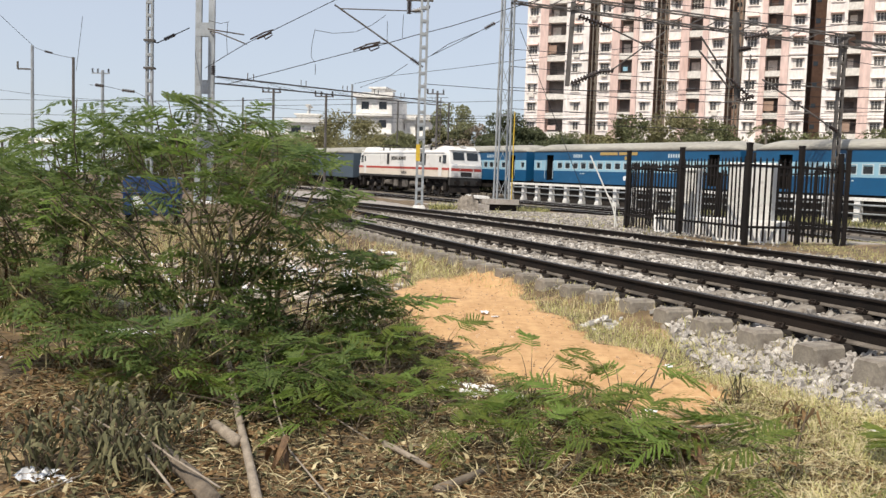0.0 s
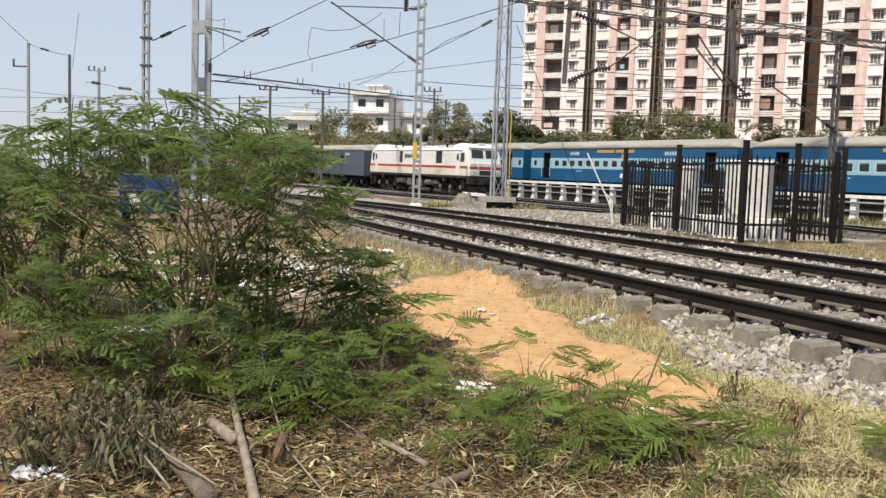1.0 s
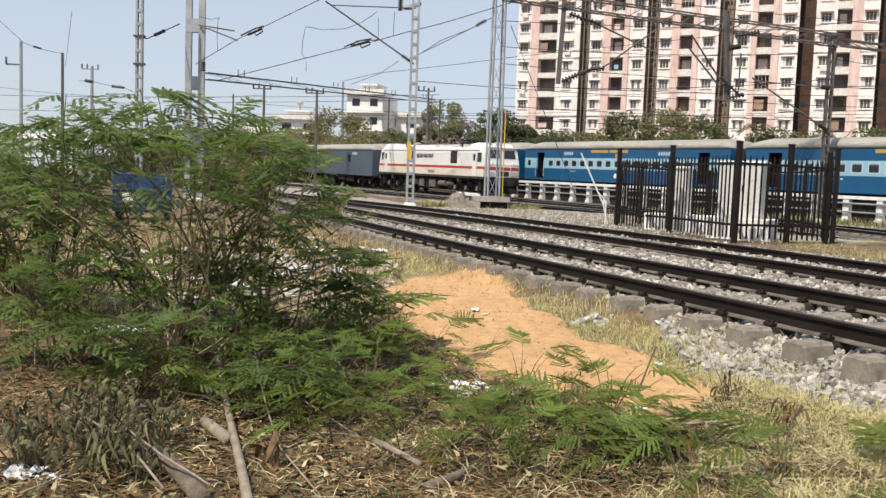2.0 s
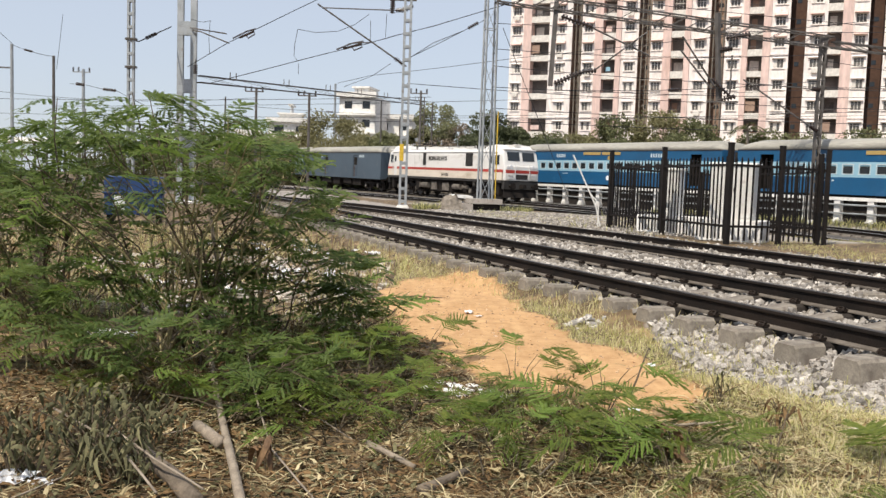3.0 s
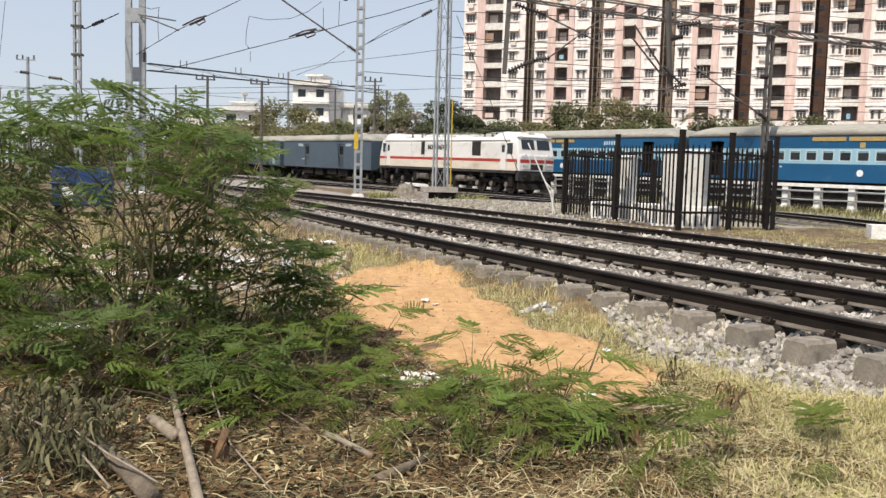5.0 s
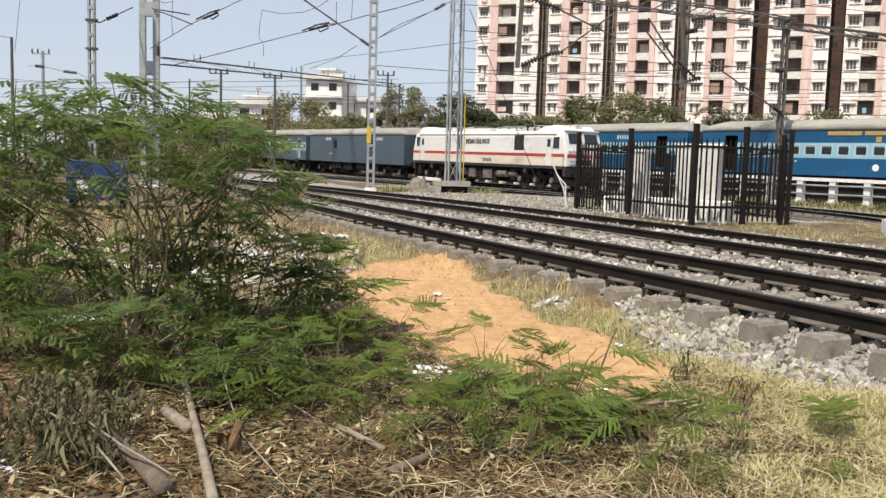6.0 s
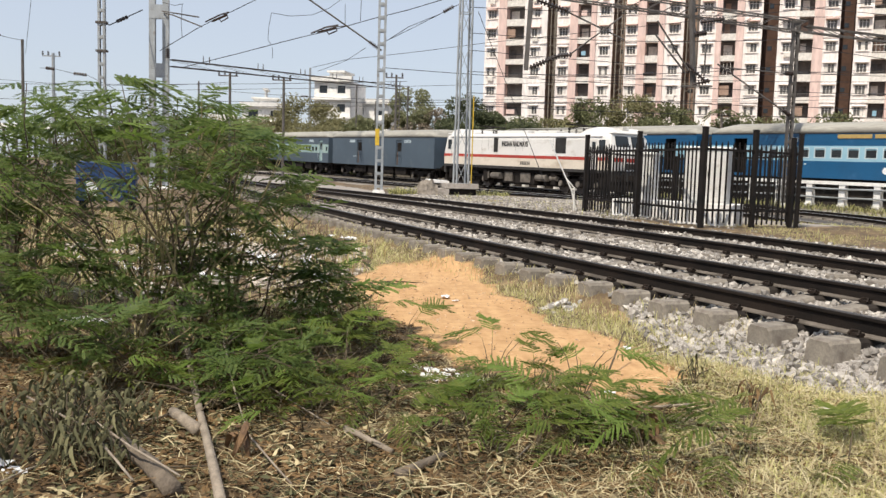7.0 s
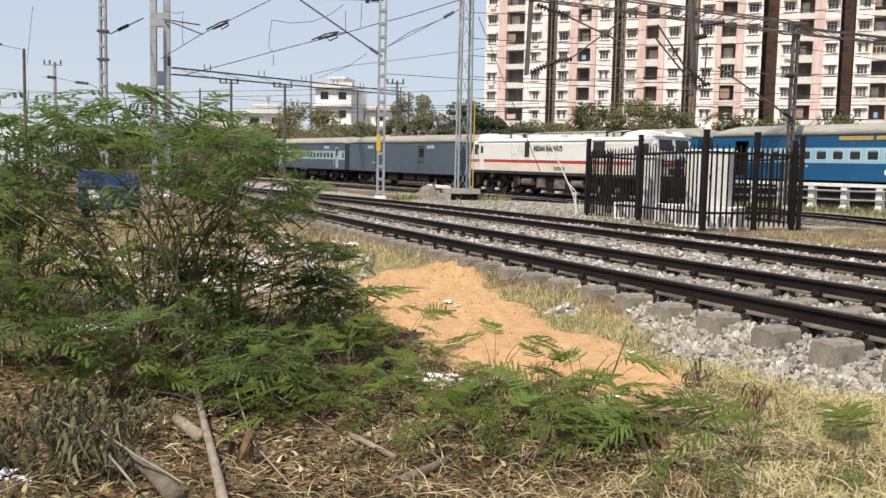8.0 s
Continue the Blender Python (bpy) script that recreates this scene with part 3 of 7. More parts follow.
def holed(g, u0, u1, v0, v1, holes, place, depth=0.08, mi=0):
    """A wall sheet with real openings and their reveals. place(u, v, d) gives the point, d metres into the wall."""
    us = sorted({u0, u1, *[min(max(q, u0), u1) for h in holes for q in h[:2]]})
    vs = sorted({v0, v1, *[min(max(q, v0), v1) for h in holes for q in h[2:]]})

    def open_at(u, v):
        return any(a < u < b and c < v < d for a, b, c, d in holes)

    for j in range(len(vs) - 1):
        i = 0
        while i < len(us) - 1:
            vm = (vs[j] + vs[j + 1]) / 2
            if open_at((us[i] + us[i + 1]) / 2, vm):
                i += 1
                continue
            k = i
            while k + 1 < len(us) - 1 and not open_at((us[k + 1] + us[k + 2]) / 2, vm):
                k += 1
            g.add([place(us[i], vs[j], 0), place(us[k + 1], vs[j], 0), place(us[k + 1], vs[j + 1], 0), place(us[i], vs[j + 1], 0)], [(0, 1, 2, 3)], mi)
            i = k + 1
    for a, b, c, d in holes:
        a, b, c, d = max(a, u0), min(b, u1), max(c, v0), min(d, v1)
        if a >= b or c >= d:
            continue
        for p, q in (((a, c), (b, c)), ((b, c), (b, d)), ((b, d), (a, d)), ((a, d), (a, c))):
            g.add([place(*p, 0), place(*q, 0), place(*q, depth), place(*p, depth)], [(0, 1, 2, 3)], mi)
    return g


# ---- trains ----
COACH = 21.8     # from coupling to coupling


def roof_section(x, low, crown, w, n=10):
    pts = []
    for i in range(n + 1):
        a = math.pi * i / n
        pts.append((x, math.cos(a) * w, low + (crown - low) * math.sin(a) ** 0.72))
    return pts


def wheelset(parent, x, r, label=""):
    g = Geo()
    for s in (-1, 1):
        g.disc((0, s * 0.80, 0), (0, 1, 0), r, 0.12, 20)
        g.disc((0, s * 0.745, 0), (0, 1, 0), r + 0.028, 0.03, 20)
        g.disc((0, s * 0.87, 0), (0, 1, 0), r * 0.36, 0.1, 10)
        for k in range(4):
            a = k * 1.5708
            g.box(-0.02, s * 0.85 - 0.02, r * 0.4, 0.02, s * 0.87 + 0.02, r * 0.9, 0, Matrix.Rotation(a, 4, "Y"))
    g.tube([(0, -0.9, 0), (0, 0.9, 0)], 0.08, 8)
    ob = part("wheelset", g, WHEEL, parent, label)
    ob.matrix_basis = pose(x, 0, r)
    return ob


def bogie(parent, x, axles, r, material):
    """Side frames, springs and axle boxes of one bogie; the wheelsets are parts of the vehicle."""
    g = Geo()
    a, b = min(axles) - 0.55, max(axles) + 0.55
    for s in (-1, 1):
        y = s * 1.08
        g.box(a, y - 0.07, r + 0.10, b, y + 0.07, r + 0.32)
        for k in axles:
            g.box(k - 0.19, y - 0.1, r - 0.2, k + 0.19, y + 0.12, r + 0.16)
            part("axle_box", Geo().disc((k, y + s * 0.14, r), (0, 1, 0), 0.17, 0.08, 12).box(k - 0.13, y + s * 0.1 - 0.03, r + 0.1, k + 0.13, y + s * 0.1 + 0.03, r + 0.2), GRIME_LIGHT, parent, "dusty axle box cover")
            for q in (-0.3, 0.3):
                for h in range(4):
                    g.disc((k + q, y, r - 0.08 + h * 0.07), (0, 0, 1), 0.085, 0.035, 8)
        mid = sum(axles) / len(axles)
        g.box(mid - 0.4, y - 0.08, r - 0.12, mid + 0.4, y + 0.08, r + 0.14)
        g.tube([(a, y, r + 0.02), (a - 0.1, y, r - 0.25)], 0.04, 6)
        g.tube([(b, y, r + 0.02), (b + 0.1, y, r - 0.25)], 0.04, 6)
    g.box(a + 0.4, -1.0, r + 0.05, b - 0.4, 1.0, r + 0.25)
    return part("bogie", g, material, parent, "grimy dark bogie frame with springs")


def window_mesh(w, h, bars, frame_mat):
    """Glass, frame and horizontal bars of one coach window, facing -y."""
    g = Geo()
    t = 0.05
    for a, b, c, d in ((0, w, 0, t), (0, w, h - t, h), (0, t, t, h - t), (w - t, w, t, h - t)):
        g.box(a, -0.012, c, b, 0.05, d, 0)
    g.box(t, 0.045, t, w - t, 0.06, h - t, 1)
    g.box(t, 0.02, h * 0.78, w - t, 0.04, h - t, 2)
    for k in range(bars):
        z = t + (h * 0.74 - t) * (k + 0.7) / bars
        g.tube([(t, 0.01, z), (w - t, 0.01, z)], 0.008, 5, 3)
    return g.mesh("window", [frame_mat, GLASS, COACH_PALE, DARK_TRIM])


WIN_COACH = window_mesh(0.66, 0.56, 4, WINDOW_TRIM)
WIN_PLAIN = window_mesh(0.62, 0.56, 4, COACH_GREEN)
BUFFER = Geo().tube([(0, 0, 0), (0.42, 0, 0)], 0.09, 10).disc((0.46, 0, 0), (1, 0, 0), 0.22, 0.06, 16).mesh("buffer", UNDER)


def coach(label, body_mat, band_mat, roof_mat, windows=True, boards=False, m=None, seed=0, group="coaches", open_doors=False):
    """A railway coach: origin on the rail under its middle, x along it."""
    r = random.Random(seed)
    c = thing("railway_coach", label, "railway coach", m, group)
    half, wide, z0, z1, z2, z3, crown = 10.35, 1.62, 1.03, 1.93, 2.72, 3.40, 4.02
    doors = [(-8.75, -7.85), (7.85, 8.75)] if windows else [(-4.6, -3.5), (3.5, 4.6)]
    wins = []
    if windows:
        wins = [(-10.05, -9.60), (9.60, 10.05)]
        x = -7.35
        while x < 6.8:
            wins.append((x, x + 0.66))
            x += 0.935
    for s in (-1, 1):
        def place(u, v, d):
            return (-s * u, s * (wide - d), v)
        dh = [(-b * s, -a * s) if s > 0 else (a, b) for a, b in doors]
        lo, mid, up = Geo(), Geo(), Geo()
        holed(lo, -half, half, z0, z1, [(a, b, 1.18, 9) for a, b in dh], place)
        holed(mid, -half, half, z1, z2, [(a, b, -9, 9) for a, b in dh] + [(a, b, 2.07, 2.63) for a, b in wins], place)
        holed(up, -half, half, z2, z3, [(a, b, -9, 3.12) for a, b in dh], place)
        part("lower_side", lo, body_mat, c)
        part("window_band", mid, band_mat, c, "pale band with the windows" if windows else "")
        part("upper_side", up, body_mat, c)
        for a, b in dh:
            if open_doors:
                d = part("doorway", Geo().box(a, 0.7, 1.12, b, 0.74, 3.14).box(a - 0.03, 0.03, 1.12, a, 0.7, 3.14).box(b, 0.03, 1.12, b + 0.03, 0.7, 3.14).box(a, 0.03, 1.08, b, 0.7, 1.12).box(a, 0.03, 3.14, b, 0.7, 3.18), UNDER, c, "open dark doorway")
            else:
                d = part("door", Geo().box(a, 0, 1.12, b, 0.04, 3.14), band_mat, c, "closed coach door")
                part("door_window", Geo().box(a + 0.16, -0.012, 2.25, b - 0.16, 0.02, 2.95), GLASS if windows else UNDER, d)
            if windows:
                for x in (a - 0.06, b + 0.06):
                    part("handrail", Geo().tube([(x, -0.13, 1.3), (x, -0.13, 2.6)], 0.018, 6), BAR_PALE, d)
                for k in range(3):
                    part("step", Geo().box(a, -0.02, 0.55 + 0.22 * k, b, 0.22, 0.58 + 0.22 * k), UNDER, d)
            else:
                for k in range(4):
                    part("rib", Geo().box(a + 0.06 + k * 0.28, -0.015, 1.2, a + 0.10 + k * 0.28, 0.01, 2.2), body_mat, d)
                part("rust_streak", Geo().box(a + 0.05, -0.006, 1.13, a + 0.4, 0.0, 2.2), RUST_STREAK, d, "rusty brown lower door")
                part("door_rail", Geo().box(a - 0.1, -0.05, 3.1, b + 0.1, 0.0, 3.17), UNDER, d)
            d.matrix_basis = pose(0, s * (wide - 0.055), 0, 0, 0, 180 if s > 0 else 0)
        for k, (a, b) in enumerate(wins):
            w = part("window", WIN_COACH if band_mat is COACH_PALE else WIN_PLAIN, None, c)
            w.matrix_basis = pose(-a if s > 0 else a, s * wide, 2.07, 0, 0, 180 if s > 0 else 0)
        # gutter strip, sole bar and lettering
        part("gutter", Geo().box(-half, s * wide, z3 - 0.04, half, s * (wide + 0.03), z3), DARK_TRIM, c)
        for x, n_, z_, h_ in ((-5.4, 5, 2.93, 0.24), (4.4, 5, 2.93, 0.24), (s * 4.6, 3, 1.72, 0.07)):
            g = Geo()
            for k in range(n_):
                g.box(x + k * 0.22, s * wide, z_, x + k * 0.22 + 0.13, s * (wide + 0.006), z_ + h_)
            part("lettering", g, BAR_PALE, c, "short pale painted marks")
        if boards:
            for x in (s * 1.4, -s * 0.6):
                part("destination_board", Geo().box(x - 0.92, s * wide, 3.1, x + 0.92, s * (wide + 0.035), 3.3), BAR_OCHRE, c, "ochre board under the roof edge")
            part("round_mark", Geo().disc((-s * 0.35, s * (wide + 0.005), 1.5), (0, 1, 0), 0.17, 0.02, 18), LITTER, c, "round white painted mark")
            part("small_plate", Geo().box(-s * 0.4 - 0.14, s * wide, 2.76, -s * 0.4 + 0.14, s * (wide + 0.02), 3.02), BAR_OCHRE, c, "small ochre plate")
    # roof with sloping ends
    secs = []
    for x, dz in ((-half, -0.36), (-half + 0.4, -0.13), (-half + 1.1, 0), (half - 1.1, 0), (half - 0.4, -0.13), (half, -0.36)):
        secs.append(roof_section(x, z3 - 0.02, crown + dz, wide + 0.02))
    part("roof", Geo().loft(secs), roof_mat, c, "weathered pale grey roof", True)
    for x in (-half, half - 0.06):
        part("end_wall", Geo().box(x, -wide + 0.01, z0, x + 0.06, wide - 0.01, z3), body_mat, c)
    for s in (-1, 1):
        g = Geo()
        for k in range(3):
            x = s * (half + 0.02 + k * 0.1)
            g.box(x, -0.55, 1.2, x + s * 0.06, 0.55, 3.3)
        part("gangway", g, DARK_TRIM, c, "black rubber gangway")
        for y in (-0.98, 0.98):
            b = part("buffer", BUFFER, None, c)
            b.matrix_basis = pose(s * (half - 0.05), y, 1.08, 0, 0, 0 if s > 0 else 180)
    g = Geo()
    g.box(-half, -1.45, 0.92, half, 1.45, z0 + 0.04)
    for a, b, lo in ((-5.2, -3.0, 0.45), (-2.4, -0.6, 0.38), (0.4, 2.6, 0.5), (3.2, 5.0, 0.4)):
        for s in (-1, 1):
            g.box(a + r.uniform(-0.2, 0.2), s * 0.75, lo, b, s * 1.4, 0.95)
    for y in (-0.4, 0.4):
        g.tube([(-6, y, 0.7), (6, y, 0.7)], 0.06, 6)
    # added full-length block stands for the deep shade under the coach
    g.box(-9.6, -0.64, 0.34, 9.6, 0.64, 0.95)
    part("underframe", g, UNDER, c)
    out = [c]
    for x in (-7.4, 7.4):
        bogie(c, x, (x - 1.45, x + 1.45), 0.457, UNDER)
        for q in (-1.45, 1.45):
            out.append(wheelset(c, x + q, 0.457))
    return out


def locomotive():
    """Six-axle electric locomotive, white with a red stripe; x is its front."""
    c = thing("locomotive", "white electric locomotive with a red stripe and dark bogies", "locomotive")
    w, low = 1.56, 1.46

    def sec(x, top, ww=w):
        sh = min(3.42, top - 0.03)
        return [(x, -ww, low), (x, ww, low), (x, ww, sh - 0.2), (x, ww - 0.05, sh), (x, ww - 0.34, top), (x, -ww + 0.34, top), (x, -ww + 0.05, sh), (x, -ww, sh - 0.2)]
    st = [(-10.28, 2.44, w - 0.20), (-10.20, 2.52, w - 0.08), (-9.86, 3.60, w - 0.08), (-9.3, 3.93, w - 0.03), (-8.4, 3.97, w), (-7.3, 3.88, w), (-6.7, 3.62, w)]
    body = Geo().loft([sec(*q) for q in st] + [sec(-x, t, k) for x, t, k in st[::-1]])
    part("body", body, LOCO_WHITE, c, "white painted body with two cabs", False, 0.04)
    for s in (-1, 1):
        part("stripe", Geo().box(-10.1, s * (w - 0.035), 2.02, 10.1, s * (w + 0.008), 2.21), RED_PAINT, c, "red waist stripe")
        part("skirt", Geo().box(-10.05, s * (w - 0.03), 1.475, 10.05, s * (w + 0.005), 2.02), LOCO_CREAM, c, "cream lower side below the stripe")
        part("roof_edge", Geo().box(-9.2, s * (w - 0.10), 3.40, 9.2, s * (w + 0.03), 3.44), LOCO_WHITE, c)
        part("sole_bar", Geo().box(-10.0, s * (w - 0.12), 1.30, 10.0, s * (w + 0.012), 1.47), DARK_TRIM, c)
        for x in (-8.95, 8.95):
            part("handrail", Geo().tube([(x, s * (w + 0.05), 1.6), (x, s * (w + 0.05), 2.9)], 0.02, 6), LOCO_WHITE, c)
        for x in (-9.25, 9.25):
            part("cab_window", Geo().box(x - 0.28, s * (w - 0.1), 2.55, x + 0.28, s * (w + 0.006), 3.22), GLASS, c)
            g = Geo().box(x * 0.918 - 0.3, s * (w - 0.1), 1.52, x * 0.918 + 0.3, s * (w + 0.012), 3.25, 0)
            g.box(x * 0.918 - 0.18, s * (w - 0.1), 2.62, x * 0.918 + 0.18, s * (w + 0.018), 3.1, 1)
            part("cab_door", g, [LOCO_WHITE, GLASS], c)
        # side grilles
        for x, k in ((-s * -2.7, 0.55), (-s * 5.05, 1.15)):
            g = Geo().box(x - k / 2, s * (w - 0.05), 2.38, x + k / 2, s * (w + 0.006), 3.34)
            for j in range(9):
                z = 2.42 + j * 0.1
                g.box(x - k / 2 + 0.03, s * w, z, x + k / 2 - 0.03, s * (w + 0.025), z + 0.04)
            part("grille", g, DARK_TRIM, c, "dark louvred side grille")
        for k in range(3):
            x = -4.6 + k * 4.4
            for a in (x, x + 0.9):
                part("panel_joint", Geo().box(a, s * w, 2.5, a + 0.012, s * (w + 0.004), 3.3), DARK_TRIM, c)
        g = Geo()
        for k in range(6):
            g.box(s * -0.5 + k * 0.2, s * w, 1.60, s * -0.5 + k * 0.2 + 0.13, s * (w + 0.006), 1.82)
        part("number_bars", g, DARK_TRIM, c, "dark painted marks below the stripe")
        cu = bpy.data.curves.new("lettering", "FONT")
        cu.body, cu.size, cu.extrude, cu.align_x = "INDIAN RAILWAYS", 0.44, 0.004, "CENTER"
        cu.offset = 0.022
        cu.materials.append(DARK_TRIM)
        tx = new("lettering", cu)
        dg = bpy.context.evaluated_depsgraph_get()
        me = bpy.data.meshes.new_from_object(tx.evaluated_get(dg))
        bpy.data.objects.remove(tx)
        t = part("lettering", me, None, c, "dark capital letters on the side")
        t.matrix_basis = pose(0.3 * s, s * (w + 0.008), 2.78, 90, 0, 0 if s < 0 else 180) @ Matrix.Diagonal((0.74, 1, 1, 1))
    for s in (-1, 1):
        # windscreens on the raked front, stripe, lamps and marks
        m = Matrix.Translation((s * 10.01, 0, 3.13)) @ Matrix.Rotation(radians(-s * 17.5), 4, "Y")
        for y in (-1, 1):
            part("windscreen", Geo().box(-0.02, y * 0.13, -0.30, 0.03, y * 1.14, 0.33, 0, m) if s > 0 else Geo().box(-0.03, y * 0.13, -0.30, 0.02, y * 1.14, 0.33, 0, m), GLASS, c, "dark cab windscreen")
            part("headlamp", Geo().disc((s * 10.27, y * 0.95, 2.42), (1, 0, 0), 0.12, 0.08, 14).disc((s * 10.27, y * 1.2, 2.42), (1, 0, 0), 0.08, 0.08, 12), LITTER, c)
            b = part("buffer", BUFFER, None, c)
            b.matrix_basis = pose(s * 10.2, y * 0.98, 1.08, 0, 0, 0 if s > 0 else 180)
        part("front_stripe", Geo().box(s * 10.2, -1.38, 1.98, s * 10.29, 1.38, 2.2), RED_PAINT, c)
        part("front_grille", Geo().box(s * 10.24, -0.5, 1.55, s * 10.295, 0.5, 1.9), DARK_TRIM, c)
        part("brow", Geo().box(s * 9.55, -1.36, 3.58, s * 9.98, 1.36, 3.66), LOCO_WHITE, c, "", False, 0.02)
        for y in (-1.0, 1.0):
            part("front_step", Geo().box(s * 10.26, y - 0.2, 1.6, s * 10.36, y + 0.2, 1.66).box(s * 10.26, y - 0.2, 1.82, s * 10.36, y + 0.2, 1.88), LOCO_WHITE, c)
            part("grab_rail", Geo().tube([(s * 10.3, y * 0.62, 1.6), (s * 10.36, y * 0.62, 2.0), (s * 10.3, y * 0.62, 2.6)], 0.025, 6), LOCO_WHITE, c)
        part("top_lamp", Geo().box(s * 9.2, -0.25, 3.8, s * 9.55, 0.25, 4.02), LOCO_WHITE, c, "", False, 0.03)
        part("buffer_beam", Geo().box(s * 9.9, -1.45, 0.85, s * 10.24, 1.45, 1.44), DARK_TRIM, c)
        g = Geo()
        g.add([(s * 10.3, -1.35, 0.28), (s * 10.3, 1.35, 0.28), (s * 10.1, 1.35, 0.86), (s * 10.1, -1.35, 0.86), (s * 9.95, -1.35, 0.28), (s * 9.95, 1.35, 0.28), (s * 9.95, 1.35, 0.86), (s * 9.95, -1.35, 0.86)],
              [(0, 1, 2, 3), (4, 7, 6, 5), (0, 4, 5, 1), (3, 2, 6, 7), (0, 3, 7, 4), (1, 5, 6, 2)])
        part("snow_plough", g, UNDER, c)
        part("coupler", Geo().box(s * 10.1, -0.14, 0.95, s * 10.75, 0.14, 1.2), UNDER, c)
        # lowered pantograph
        g = Geo()
        x0 = s * 5.4
        for y in (-0.6, 0.6):
            g.tube([(x0 - 0.9, y, 3.95), (x0 + 0.9, y * 0.7, 4.08)], 0.03, 6)
            g.tube([(x0 + 0.9, y * 0.7, 4.08), (x0 - 0.8, y * 0.8, 4.18)], 0.03, 6)
            for x in (x0 - 0.8, x0 + 0.8):
                for h in range(4):
                    g.disc((x, y, 3.66 + h * 0.07), (0, 0, 1), 0.09 if h % 2 else 0.05, 0.06, 8)
        g.box(x0 - 0.9, -0.85, 4.17, x0 - 0.7, 0.85, 4.22)
        part("pantograph", g, BLACK_IRON, c, "folded pantograph on the roof")
    for q in ((-7.0, -0.95, 3.6, -6.6, 0.95, 3.74), (-3.6, -0.9, 3.6, 0.2, 0.9, 3.82), (1.0, -0.9, 3.6, 3.6, 0.9, 3.78)):
        part("roof_box", Geo().box(*q), LOCO_WHITE, c, "low white equipment cover", False, 0.04)
    for x in (-4.2, -2.4, -0.6, 0.6, 2.2, 3.9, 5.2, 6.6):
        g = Geo()
        for h in range(5):
            g.disc((x, 0.5, 3.66 + h * 0.06), (0, 0, 1), 0.1 if h % 2 else 0.06, 0.05, 8)
        part("roof_insulator", g, INSUL, c)
    part("roof_busbar", Geo().tube([(-4.2, 0.5, 3.98), (6.6, 0.5, 3.98)], 0.025, 6), BLACK_IRON, c)
    g = Geo()
    g.box(-10.0, -1.3, 1.2, 10.0, 1.3, 1.46)
    g.box(-1.9, -1.3, 0.38, 1.9, 1.3, 1.25)
    g.box(-2.7, -1.1, 0.6, 2.7, 1.1, 1.2)
    for s in (-1, 1):
        for a, b, rr in ((-3.4, -2.2, 0.22), (2.2, 3.4, 0.22), (3.75, 4.5, 0.16)):
            part("air_tank", Geo().tube([(a, s * 1.3, 0.82), (b, s * 1.3, 0.82)], rr, 12).disc((a, s * 1.3, 0.82), (1, 0, 0), rr * 0.7, 0.06, 10), GRIME_LIGHT, c, "dusty grey air tank")
        for a, b, z0 in ((-1.7, -0.75, 0.5), (0.3, 1.5, 0.48), (-4.4, -3.8, 0.6)):
            part("equipment_box", Geo().box(a, s * 1.3, z0, b, s * 1.37, 1.12).box(a + 0.1, s * 1.37, z0 + 0.12, b - 0.1, s * 1.385, 1.0), GRIME_LIGHT, c, "dusty grey equipment box")
        for a in (-8.6, -7.3, -5.6, 5.6, 7.3, 8.6):
            part("sand_box", Geo().box(a - 0.16, s * 1.22, 1.0, a + 0.16, s * 1.4, 1.28), GRIME_LIGHT if a in (-7.3, 5.6) else UNDER, c)
        g.tube([(-9.6, s * 1.35, 1.12), (9.6, s * 1.35, 1.12)], 0.035, 6)
        for x in (-9.2, -4.2, 4.2, 9.2):
            g.box(x - 0.25, s * 0.9, 0.45, x + 0.25, s * 1.42, 1.2)
        for x in (-1.5, -0.5, 0.5, 1.5):
            g.box(x - 0.03, s * 1.3, 0.4, x + 0.03, s * 1.36, 1.2)
    # added block through the axles, darkening the view beneath like deep shade
    g.box(-9.7, -0.66, 0.30, 9.7, 0.66, 1.25)
    part("transformer_tank", g, UNDER, c, "dark tank between the bogies with an added block for the shade beneath")
    wheels = []
    for x in (-6.6, 6.6):
        bogie(c, x, (x - 1.85, x, x + 1.85), 0.546, UNDER)
        for q in (-1.85, 0, 1.85):
            wheels.append(wheelset(c, x + q, 0.546))
    return [c] + wheels


# running line by its length
RUN_Y = np.arange(175.0, 10.0, -0.5)
RUN_P = np.array([tuple(beside(x_side, float(q), -4.9)[0])[:2] for q in RUN_Y])
RUN_S = np.concatenate([[0], np.cumsum(np.linalg.norm(np.diff(RUN_P, axis=0), axis=1))])
PIT_P = np.array([tuple(beside(x_side, float(q), 1.62)[0])[:2] for q in RUN_Y])
PIT_S = np.concatenate([[0], np.cumsum(np.linalg.norm(np.diff(PIT_P, axis=0), axis=1))])


def on_line(points, lengths, s, base, z):
    """The pose of a vehicle whose middle stands s metres along a line, on bogies base metres apart."""
    a = [float(np.interp(s - base / 2, lengths, points[:, k])) for k in (0, 1)]
    b = [float(np.interp(s + base / 2, lengths, points[:, k])) for k in (0, 1)]
    za, zb = z(a[1]), z(b[1])
    return pose((a[0] + b[0]) / 2, (a[1] + b[1]) / 2, (za + zb) / 2, 0, -math.degrees(math.atan2(zb - za, base)), math.degrees(math.atan2(b[1] - a[1], b[0] - a[0])))


def length_at(points, lengths, x, y):
    i = int(np.argmin((points[:, 0] - x) ** 2 + (points[:, 1] - y) ** 2))
    return float(lengths[i])


